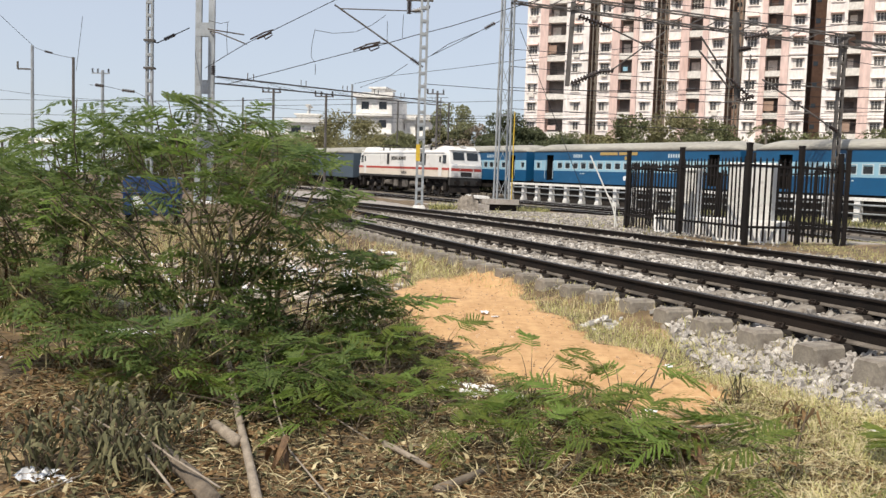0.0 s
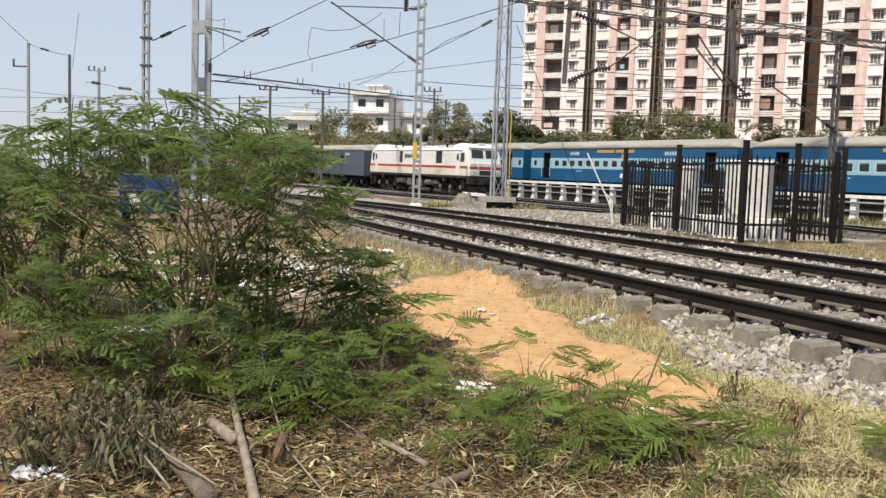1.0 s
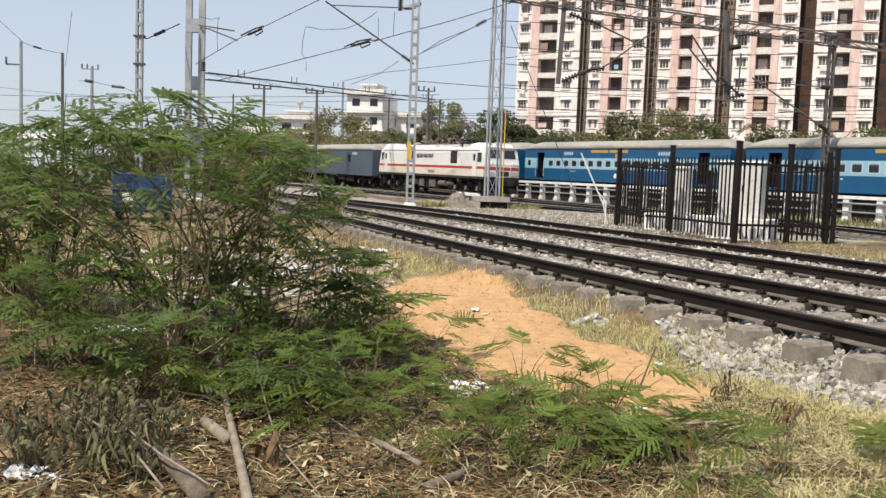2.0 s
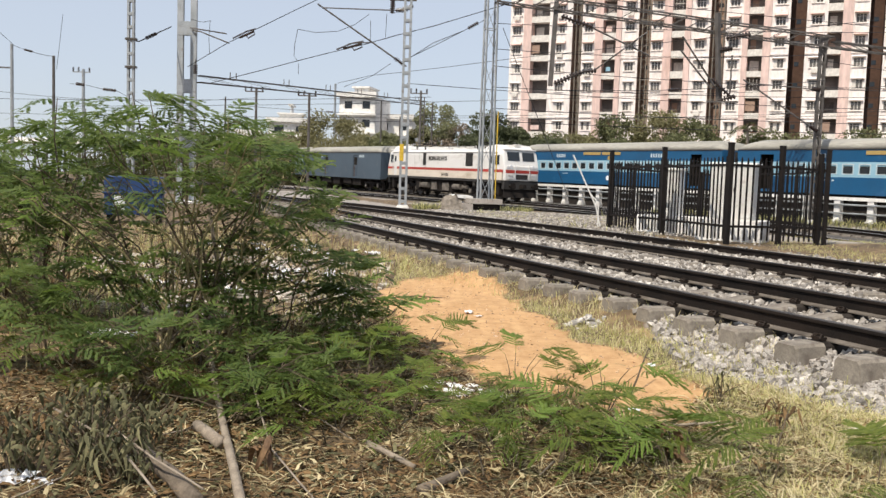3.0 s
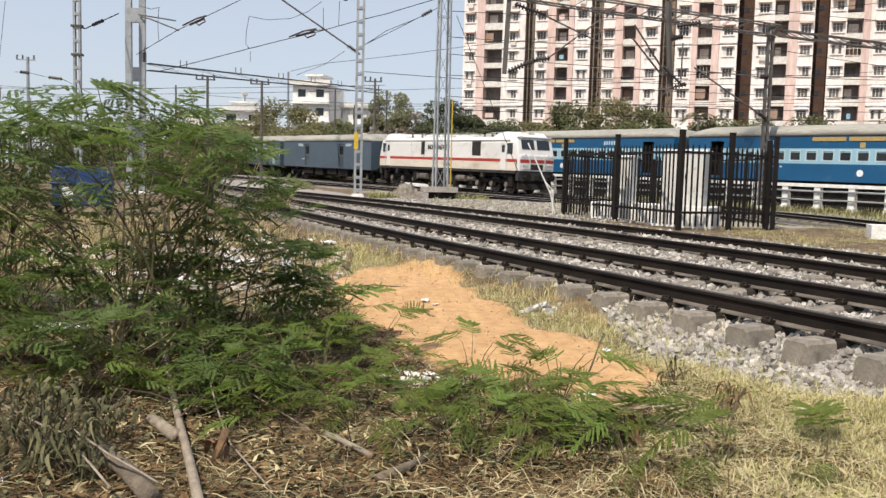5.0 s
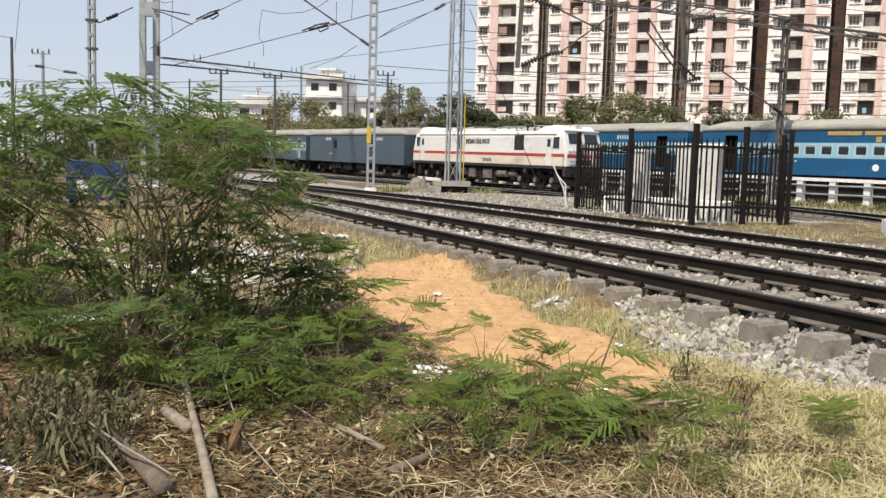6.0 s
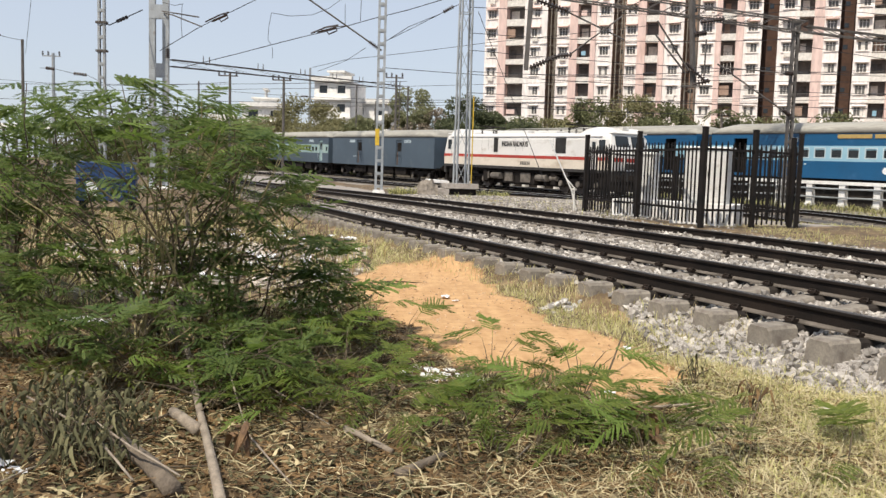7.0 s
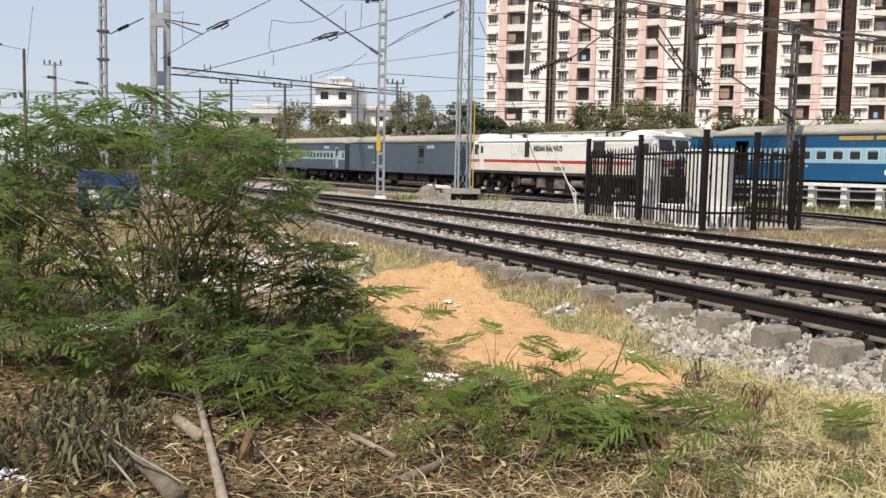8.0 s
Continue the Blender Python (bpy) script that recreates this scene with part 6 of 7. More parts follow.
def feather_leaf(pairs=7, leaflets=5, seed=0, arch=0.0, slim=1.0):
    """One twice-feathered leaf of length 1 along +x: arrays of quads, arching up and drooping to its tip."""
    rs = np.random.RandomState(seed)
    quads = []

    def along(t):
        return np.array([t, 0, arch * t - (0.46 + arch) * t * t])

    def strip(a, b, w):
        d = b - a
        n = np.cross(d, (0, 0, 1.0))
        n /= np.linalg.norm(n) + 1e-9
        quads.append([a - n * w, a + n * w, b + n * w, b - n * w])
    for k in range(4):
        strip(along(k / 4), along((k + 1) / 4), 0.006)
    for i in range(pairs):
        t = 0.22 + 0.78 * i / (pairs - 1)
        ln = 0.46 * (1 - 0.45 * abs(t - 0.5)) * rs.uniform(0.85, 1.1)
        for s in (-1, 1):
            a = math.radians(66 - 26 * t + rs.uniform(-6, 6))
            base = along(t)
            ax = np.array([math.cos(a), s * math.sin(a), rs.uniform(-0.42, -0.02)])
            ax /= np.linalg.norm(ax)
            perp = np.cross(ax, (0, 0, 1.0))
            perp /= np.linalg.norm(perp)
            strip(base, base + ax * ln, 0.004)
            for q in (-1, 1):
                for j in range(leaflets):
                    u0, u1 = j / leaflets, (j + 0.94) / leaflets
                    ll = 0.050 * slim * (1 - 0.6 * abs(u0 - 0.42)) * rs.uniform(0.85, 1.15)
                    out_ = perp * q * ll + ax * ll * 0.6 + np.array([0, 0, ll * rs.uniform(-0.35, 0.2)])
                    sag0, sag1 = np.array([0, 0, -0.14 * u0 * u0 * ln]), np.array([0, 0, -0.14 * u1 * u1 * ln])
                    p0, p1 = base + ax * ln * u0 + sag0, base + ax * ln * u1 + sag1
                    quads.append([p0, p1, p1 + out_ * 0.92, p0 + out_])
    return np.array(quads)


LEAVES = [feather_leaf(6, 6, 1), feather_leaf(5, 6, 2, 0.2), feather_leaf(7, 6, 3, 0.1), feather_leaf(6, 6, 4, 0.3)]
COMB_LEAVES = [feather_leaf(11, 6, 5, 0.5, 0.54), feather_leaf(10, 6, 6, 0.4, 0.6), feather_leaf(12, 6, 7, 0.6, 0.52), feather_leaf(10, 6, 8, 0.25, 0.6)]


def foliage(spots, mats, seed, kinds=LEAVES):
    """One mesh of feather leaves. A spot: place, heading, pitch in degrees, length, material index."""
    rs = np.random.RandomState(seed)
    out, idx = [], []
    for p, yaw, pitch, ln, mi in spots:
        q = kinds[rs.randint(4)]
        m = np.array(Euler((radians(rs.uniform(-25, 25)), radians(-pitch), radians(yaw)), "XYZ").to_matrix())
        out.append((q.reshape(-1, 3) @ m.T) * ln + np.array(p))
        idx += [mi] * len(q)
    v = np.concatenate(out)
    me = raw_mesh("foliage", v, np.arange(len(v)).reshape(-1, 4), mats)
    me.polygons.foreach_set("material_index", np.array(idx, np.int32))
    return me


def shrub(x, y, stems, height, spread, seed, label, shape, density=1.0, young=0.10, trunk_r=0.02, leaf=(0.22, 0.38), low=0.35, skirt=10, feet=0.16, gap=0.2, sprays=0, window=None):
    """A many-stemmed shrub: stems fan out from one foot, twigs leave them, leaves sit on the twigs. shape(dx) caps the height across it;
    sprays rise above the crown; window(place) gives the share of leaves missing from its open middle."""
    rs = np.random.RandomState(seed)
    t = thing("shrub", label, "shrub", pose(x, y, ground_z(x, y) - 0.02), "shrubs")
    spots, twigs = [], Geo()

    def leafy(o, yaw, pitch, mi, size=1.0):
        if window and rs.uniform() < window(o):
            return
        spots.append((tuple(o), yaw, pitch, rs.uniform(*leaf) * size, mi))
    for k in range(stems):
        a = rs.uniform(0, 6.283)
        q = rs.uniform(0.15, 1.0) ** 0.7
        dx, dy = math.cos(a) * spread * q, math.sin(a) * spread * q * 0.8
        h = min(height * rs.uniform(0.72, 1.0) * (1 - 0.22 * q), shape(dx))
        foot = Vector((rs.uniform(-feet, feet) + 0.2 * dx * feet, rs.uniform(-feet, feet) * 0.6, 0))
        bend = Vector((foot.x * 0.5 + dx * 0.42, dy * 0.42, h * 0.6))
        pts = [foot.lerp(bend, u) + Vector((rs.uniform(-0.03, 0.03), rs.uniform(-0.03, 0.03), 0)) for u in (0, 0.35, 0.7, 1)]
        pts += [bend.lerp(Vector((dx, dy, h)), u) + Vector((rs.uniform(-0.04, 0.04), rs.uniform(-0.04, 0.04), 0)) for u in (0.35, 0.7, 1)]
        part("stem", Geo().tube(pts, trunk_r * rs.uniform(0.5, 1.1), 6, 0, 0.004), STEM if rs.uniform() < 0.6 else TWIG, t)
        for j in range(int(9 * density)):
            u = rs.uniform(low, 1.0)
            i = min(int(u * 6), 5)
            p = pts[i].lerp(pts[i + 1], u * 6 - i)
            yaw = rs.uniform(0, 360)
            ln = rs.uniform(0.18, 0.50) * (1.15 - u * 0.5)
            e = p + Vector((math.cos(radians(yaw)) * ln, math.sin(radians(yaw)) * ln, ln * rs.uniform(0.0, 0.8)))
            e.z = min(e.z, shape(e.x) * 1.02)
            if e.z < 0.08:
                continue
            twigs.tube([p, p.lerp(e, 0.5) + Vector((0, 0, 0.03)), e], 0.0036, 4, 0, 0.002, False)
            for _ in range(rs.randint(2, 4)):
                w = rs.uniform(0.4, 1.0)
                o = p.lerp(e, w)
                if noise.noise((o.x * 2.1 + seed, o.y * 2.1, o.z * 2.1)) > gap or (o.z < 0.95 and rs.uniform() < 0.22):
                    continue
                mi = 1 if rs.uniform() < young and o.z > 0.5 * shape(o.x) else 0
                leafy(o, yaw + rs.uniform(-80, 80), rs.uniform(-12, 38), mi)
        top = pts[-1]
        for j in range(3):
            leafy(top, rs.uniform(0, 360), rs.uniform(10, 55), 1 if rs.uniform() < young * 1.6 else 0)
    for k in range(sprays):
        # slender shoots above the crown, each with a fan of arching leaves
        dx, dy = rs.uniform(-0.95, 0.7) * spread, rs.uniform(-0.5, 0.4) * spread
        z = shape(dx)
        a = Vector((dx, dy, z * 0.72))
        b = a + Vector((rs.uniform(-0.18, 0.12), rs.uniform(-0.1, 0.1), z * 0.28 + rs.uniform(-0.10, 0.16)))
        pts = [a, a.lerp(b, 0.5) + Vector((rs.uniform(-0.04, 0.04), 0, 0)), b]
        part("shoot", Geo().tube(pts, 0.007, 5, 0, 0.003), TWIG, t)
        for j in range(6):
            o = a.lerp(b, 0.62 + 0.38 * j / 5)
            spots.append((tuple(o), rs.uniform(0, 360) if j < 5 else rs.choice((10.0, 170.0)), rs.uniform(-5, 28), rs.uniform(0.28, 0.42), 1 if rs.uniform() < young else 0))
    for k in range(skirt):
        a = rs.uniform(0, 6.283)
        q = rs.uniform(0.35, 1.05)
        leafy(Vector((math.cos(a) * spread * q, math.sin(a) * spread * q * 0.8, rs.uniform(0.12, 0.5))), rs.uniform(0, 360), rs.uniform(-10, 30), 0, 0.8)
    tagged(part("twig_tangle", twigs, TWIG, t), "", "", "", "stuff")
    part("foliage", foliage(spots, [LEAF, LEAF_YOUNG], seed), None, t, "feathery green leaves")
    return t


def cap_main(dx):
    if dx > 0:
        return 2.15 - 0.45 * smooth01(0.1, 0.75, dx) - 1.35 * smooth01(0.65, 1.45, dx)
    return 2.12 - 0.22 * smooth01(0.9, 2.0, -dx)


def main_window(o):
    """The open middle of the large shrub, where stems and the ground behind show."""
    middle = 0.5 * smooth01(0.70, 0.85, o.z) * smooth01(1.36, 1.2, o.z) * smooth01(-1.25, -0.95, o.x) * smooth01(0.75, 0.5, o.x)
    upper = 0.8 * smooth01(1.22, 1.32, o.z) * smooth01(1.66, 1.56, o.z) * smooth01(-0.92, -0.8, o.x) * smooth01(-0.22, -0.34, o.x)
    return max(middle, upper)


main = shrub(-1.85, 7.2, 48, 2.3, 1.75, 21, "large feathery green shrub with many thin stems", cap_main, 0.95, 0.10, 0.014, (0.18, 0.32), 0.2, 16, 0.42, 0.1, 10, main_window)
shrub(-3.75, 8.4, 20, 2.05, 1.25, 22, "feathery green shrub with a pale leaning trunk", lambda dx: 1.86 - 0.3 * smooth01(0.3, 1.2, abs(dx)), 0.8, 0.08, 0.014, (0.20, 0.34), 0.3, 6, 0.25, 0.15, 6, lambda o: 0.75 * smooth01(0.55, 0.7, o.x) * smooth01(1.18, 1.26, o.z) * smooth01(1.66, 1.58, o.z))
shrub(-5.2, 9.3, 17, 1.9, 1.1, 24, "feathery green shrub at the edge of dry reeds", lambda dx: 1.72, 0.85, 0.15, 0.013, (0.20, 0.34), 0.32, 6, 0.25, 0.2, 2)
shrub(-0.98, 7.5, 8, 1.25, 0.82, 25, "lower feathery shrub leaning out over the sand", lambda dx: 1.2 - 0.75 * smooth01(-0.1, 0.75, dx), 0.75, 0.12, 0.010, (0.18, 0.30), 0.2, 5, 0.3, 0.0)
shrub(-2.75, 6.7, 8, 1.0, 0.7, 26, "low feathery shrub before the larger one", lambda dx: 0.95, 0.8, 0.06, 0.010, (0.18, 0.28), 0.3, 6, 0.3, 0.1)
shrub(-1.95, 5.95, 9, 0.62, 0.55, 27, "low dark green shrub spreading over leaf litter", lambda dx: 0.6, 0.6, 0.04, 0.008, (0.16, 0.24), 0.2, 6, 0.25, 0.1)
shrub(-1.05, 5.75, 8, 0.5, 0.55, 28, "low dark green shrub between fallen branches", lambda dx: 0.46, 0.7, 0.05, 0.007, (0.16, 0.24), 0.15, 6, 0.25, 0.05)
part("trunk", Geo().tube([(0.10, -0.15, -0.05), (0.09, -0.12, 0.35), (0.14, 0.02, 0.75), (0.02, 0.1, 1.3)], 0.028, 7, 0, 0.015), BARK, main, "grey trunk")
pale = thing("leaning_trunk", "pale bare trunk leaning among the shrubs", "trunk", pose(-4.15, 9.2, ground_z(-4.15, 9.2)))
part("bark", Geo().tube([(0, 0, -0.05), (0.02, 0, 0.35), (0.07, 0.02, 0.7), (0.05, 0.05, 1.0)], 0.055, 8, 0, 0.03), BARK, pale)


def seedling(x, y, n, h, ln, seed, label="low feathery green seedling in dry grass"):
    rs = np.random.RandomState(seed)
    t = thing("seedling", label, "seedling", pose(x, y, ground_z(x, y) - 0.01), "seedlings")
    spots = []
    for k in range(n):
        a = rs.uniform(0, 360)
        o = rs.uniform(0.02, 0.32)
        z = h * rs.uniform(0.45, 1.0)
        p = Vector((math.cos(radians(a)) * o, math.sin(radians(a)) * o, z))
        part("stem", Geo().tube([(rs.uniform(-0.02, 0.02), rs.uniform(-0.02, 0.02), 0), p * 0.6 + Vector((0, 0, z * 0.15)), p], 0.005, 4, 0, 0.002, False), TWIG, t)
        spots.append((tuple(p), a + rs.uniform(-50, 50), rs.uniform(0, 40), ln * rs.uniform(0.7, 1.2), 1 if rs.uniform() < 0.22 else 0))
    part("foliage", foliage(spots, [SEED_LEAF, LEAF_YOUNG], seed, COMB_LEAVES), None, t, "small feathery leaves")


TALL_SEEDLINGS = ((-0.02, 7.15), (-0.35, 7.5), (0.66, 6.15), (1.25, 5.85), (-0.4, 6.1), (-0.7, 6.5), (-2.9, 6.6))
LOW_SEEDLINGS = ((0.95, 5.85), (1, 5.2), (0.65, 5.25), (0.3, 5.3), (-0.05, 5.7), (0.45, 4.7), (0.95, 4.6), (-1.1, 5.9), (-1.6, 6.2), (-3.4, 7.3), (-1.9, 5.75), (-2.3, 6), (-0.75, 5.75), (-0.3, 5.9), (0.5, 5.6), (0.85, 5), (-0.15, 6.75), (0.75, 4.6), (1.1, 4.55), (1.3, 4.35), (0.6, 4.95), (0.9, 5.45))
SPARSE_SEEDLINGS = ((0.22, 6.4), (1.3, 5), (-0.5, 5.3), (-2.4, 5.7), (-0.15, 5.2), (-0.55, 5.05), (-0.28, 5.5), (-0.85, 5.4), (-1.15, 5.55), (0.15, 4.95), (-0.12, 4.75), (-0.55, 6.3), (1.55, 4.95))
SINGLE_SEEDLINGS = ((1.85, 4.4), (2.05, 4.95), (2.45, 4.5))
sown = 60
for spots, n, h, ln in ((TALL_SEEDLINGS, 6, 0.39, 0.285), (LOW_SEEDLINGS, 6, 0.285, 0.252), (SPARSE_SEEDLINGS, 4, 0.24, 0.24), (SINGLE_SEEDLINGS, 3, 0.23, 0.35)):
    for x, y in spots:
        seedling(x, y, n + sown % 2, h, ln, sown)
        sown += 1


def droop_leaf_mesh(ln, w, seed):
    """A wilted lance-shaped leaf hanging from its stalk."""
    rs = np.random.RandomState(seed)
    g = Geo()
    secs = []
    for k in range(7):
        t = k / 6
        ww = w * math.sin(math.pi * min(0.06 + t * 0.94, 0.985)) ** 0.8
        x = ln * 0.45 * math.sin(t * 1.7)
        z = -ln * (t ** 1.5) * 0.9 + 0.04 * math.sin(t * 3)
        tw = rs.uniform(-0.25, 0.25)
        secs.append(((x, -ww, z - ww * 0.4 + tw * ww), (x, 0, z), (x, ww, z - ww * 0.4 - tw * ww)))
    for a, b in zip(secs, secs[1:]):
        g.add([*a, *b], [(0, 1, 4, 3), (1, 2, 5, 4)])
    return g


def wilted(x, y, n, h, spread, seed, m, label, lengths=(0.09, 0.20), widths=(0.006, 0.012), turn=0.7):
    rs = np.random.RandomState(seed)
    t = thing("wilted_plant", label, "wilted plant", pose(x, y, ground_z(x, y) - 0.01), "wilted plants")
    leaf = Geo()
    for k in range(n):
        a = rs.uniform(0, 6.283)
        q = rs.uniform(0.1, 1) * spread
        z = h * rs.uniform(0.35, 1)
        p = Vector((math.cos(a) * q, math.sin(a) * q, z))
        if k % 3 == 0:
            part("stem", Geo().tube([(rs.uniform(-0.04, 0.04), rs.uniform(-0.04, 0.04), 0), p * 0.55 + Vector((0, 0, z * 0.25)), p], 0.005, 5, 0, 0.003, False), TWIG, t)
        d = droop_leaf_mesh(rs.uniform(*lengths), rs.uniform(*widths), seed * 100 + k)
        m4 = Matrix.Translation(p) @ Matrix.Rotation(rs.uniform(0, 6.283), 4, "Z") @ Matrix.Rotation(rs.uniform(-turn, turn), 4, "X") @ Matrix.Rotation(rs.uniform(-0.6, 0.6), 4, "Y")
        leaf.add([m4 @ Vector(v) for v in d.v], d.f)
    part("leaves", leaf, m, t, "dull hanging leaves")


for k, (x, y, n, h, s) in enumerate(((-1.72, 4.5, 84, 0.38, 0.27), (-1.5, 4.3, 70, 0.32, 0.22), (-2.1, 4.45, 70, 0.30, 0.26), (-1.9, 4.95, 84, 0.38, 0.26), (-1.55, 4.85, 50, 0.30, 0.22), (-2.35, 5.0, 50, 0.24, 0.26))):
    wilted(x, y, n, h, s, 90 + k, LEAF_DRY if k == 5 else LEAF_DUST, "wilted grey-green plant with broad hanging dusty leaves", (0.08, 0.17), (0.007, 0.014))
wilted(2.15, 6.2, 15, 0.26, 0.14, 97, LEAF_DUST, "small dead brown plant beside the ballast")
wilted(2.35, 5.55, 18, 0.24, 0.14, 98, LEAF_DRY, "small dead brown plant beside the ballast")


wilted(1.40, 4.72, 6, 0.30, 0.05, 101, mat("dead_leaf_brown", (0.10, 0.055, 0.028), (0.19, 0.11, 0.05), 0.8, 0, 14, 80, 0.3), "large dead brown leaves hanging from a broken stalk", (0.18, 0.26), (0.024, 0.040), 0.5)
wilted(-0.80, 4.5, 6, 0.28, 0.06, 102, bpy.data.materials["dead_leaf_brown"], "dead brown leaves drooping over the straw", (0.18, 0.27), (0.012, 0.022), 0.6)

# ---- fallen wood ----


def stick(pts, r0, r1, label, m=BARK, seed=0):
    rs = np.random.RandomState(seed)
    out = []
    for (x, y, z), (x2, y2, z2) in zip(pts, pts[1:]):
        for k in range(3):
            t = k / 3
            out.append((x + (x2 - x) * t + rs.uniform(-1, 1) * r0 * 0.3, y + (y2 - y) * t + rs.uniform(-1, 1) * r0 * 0.3, z + (z2 - z) * t))
    out.append(pts[-1])
    out = [(x, y, ground_z(x, y) + z) for x, y, z in out]
    return tagged(new("fallen_branch", Geo().tube(out, r0, 8, 0, r1).mesh("fallen_branch", m, True)), label, "branch", "fallen branches")


stick([(-1.62, 6.6, 0.14), (-1.15, 5.05, 0.06), (-0.78, 3.8, 0.04)], 0.020, 0.027, "long pale bare branch lying against the shrub", BARK, 1)
stick([(-1.36, 5.22, 0.05), (-1.13, 4.85, 0.05)], 0.034, 0.038, "short grey log stub in the straw", BARK, 2)
stick([(-1.63, 4.85, 0.07), (-1.02, 3.9, 0.05)], 0.040, 0.046, "weathered dark log in the leaf litter", OLD_WOOD, 3)
stick([(-2.2, 5.15, 0.16), (-1.6, 4.45, 0.2), (-1.2, 3.9, 0.1)], 0.007, 0.006, "thin dry twig on the straw", BARK, 4)
stick([(-1.2, 5.9, 0.36), (-1.06, 5.45, 0.2), (-0.8, 4.6, 0.1), (-0.5, 4.05, 0.03)], 0.006, 0.005, "thin grey twig reaching over the straw", BARK, 5)
stick([(-1.1, 6.3, 0.1), (-0.74, 6.36, 0.12), (-0.3, 6.75, 0.10)], 0.012, 0.008, "dark crooked branch on the ground", TWIG, 6)
stick([(-0.3, 4.95, 0.04), (-0.03, 4.53, 0.03)], 0.018, 0.016, "pale broken stick in the straw", BARK, 7)
stick([(0.0, 4.15, 0.03), (0.25, 4.45, 0.04)], 0.03, 0.02, "grey broken wood in the straw", OLD_WOOD, 8)
stick([(1.55, 6.35, 0.02), (1.75, 6.65, 0.32)], 0.009, 0.005, "thin dark twig sticking out of the grass", TWIG, 9)
stick([(-0.7, 11.0, 0.02), (-0.1, 11.3, 0.06), (0.35, 11.6, 0.02)], 0.01, 0.006, "thin twig on the sand", TWIG, 10)
stick([(1.3, 5.45, 0.03), (1.95, 5.6, 0.05)], 0.012, 0.008, "grey twig in leaf litter", BARK, 11)
stick([(2.05, 4.9, 0.03), (2.3, 5.3, 0.25)], 0.006, 0.003, "thin twig sticking out of the grass", TWIG, 12)
stick([(-0.9, 5.6, 0.15), (-0.4, 5.0, 0.05)], 0.006, 0.004, "thin grey twig on the straw", BARK, 13)
stick([(-2.9, 8.2, 0.1), (-2.2, 8.0, 0.14)], 0.012, 0.01, "pale twig under the shrub", BARK, 14)
for k in range(16):
    rr_ = random.Random(300 + k)
    x, y = rr_.uniform(-2.2, 2.4), rr_.uniform(4.0, 6.2)
    a, ln = rr_.uniform(0, 6.28), rr_.uniform(0.15, 0.5)
    stick([(x, y, 0.03), (x + math.cos(a) * ln, y + math.sin(a) * ln, rr_.uniform(0.02, 0.12))], 0.006, 0.003, "thin dry twig on the straw", BARK if k % 2 else TWIG, 30 + k)

stick([(-1.7, 4.7, 0.2), (-1.3, 4.2, 0.16), (-1.0, 3.95, 0.1)], 0.006, 0.005, "thin grey twig over the dark log", BARK, 15)
stick([(-1.95, 5.2, 0.02), (-1.8, 4.75, 0.3)], 0.006, 0.004, "thin bare stem among wilted leaves", STEM, 16)
brush = Geo()
br = random.Random(55)
for k in range(110):
    x, y = br.gauss(-1.05, 0.5), br.gauss(5.9, 0.45)
    a, ln = br.uniform(0, 6.28), br.uniform(0.15, 0.6)
    z0, z1 = br.uniform(0.01, 0.08), br.uniform(0.02, 0.3)
    x2, y2 = x + math.cos(a) * ln, y + math.sin(a) * ln
    brush.tube([(x, y, ground_z(x, y) + z0), ((x + x2) / 2 + br.uniform(-0.04, 0.04), (y + y2) / 2, ground_z(x, y) + (z0 + z1) / 2 + 0.03), (x2, y2, ground_z(x2, y2) + z1)], br.uniform(0.003, 0.007), 4, 0, 0.002, False)
tagged(new("brushwood", brush.mesh("brushwood", TWIG)), "tangle of thin dark dead twigs under the shrub", "brushwood", "", "stuff")

# ---- grass, straw and leaf litter ----


def blades(name, spots, mats, label, seed, flat=False, rand_h=(0.6, 1.3), width=0.004, category="grass"):
    """Bent blades of grass. A spot: x, y, height."""
    rs = np.random.RandomState(seed)
    sp = np.array([(x, y, ground_z(x, y), h) for x, y, h in spots])
    n = len(sp)
    h = sp[:, 3] * rs.uniform(*rand_h, n)
    a = rs.uniform(0, 6.283, n)
    lean = rs.uniform(0.85, 1.0, n) if flat else rs.uniform(0.3, 0.97, n)
    up = np.sqrt(1 - np.minimum(lean, 0.999) ** 2) * h * (rs.uniform(0.1, 0.8, n) if flat else 1)
    d = np.stack([np.cos(a) * lean * h, np.sin(a) * lean * h, np.zeros(n)], 1)
    s = np.stack([-np.sin(a), np.cos(a), rs.uniform(-0.5, 0.5, n)], 1) * (width * rs.uniform(0.6, 1.5, n))[:, None]
    base = sp[:, :3] + np.stack([np.zeros(n), np.zeros(n), (rs.uniform(0.0, 0.035, n) if flat else np.full(n, -0.01))], 1)
    mid = base + d * 0.42 + np.stack([np.zeros(n), np.zeros(n), up * 0.68], 1)
    tip = base + d + np.stack([np.zeros(n), np.zeros(n), up * (0.7 if flat else 1)], 1)
    v = np.stack([base - s, base + s, mid + s * 0.8, mid - s * 0.8, tip + s * 0.2, tip - s * 0.2], 1).reshape(-1, 3)
    o = np.arange(n)[:, None] * 6
    f = np.concatenate([o + np.array([[0, 1, 2, 3]]), o + np.array([[3, 2, 4, 5]])])
    me = raw_mesh(name, v, f, mats)
    if len(mats) > 1:
        mi = rs.randint(0, len(mats), n).astype(np.int32)
        me.polygons.foreach_set("material_index", np.concatenate([mi, mi]))
    return tagged(new(name, me), label, category, "", "stuff")


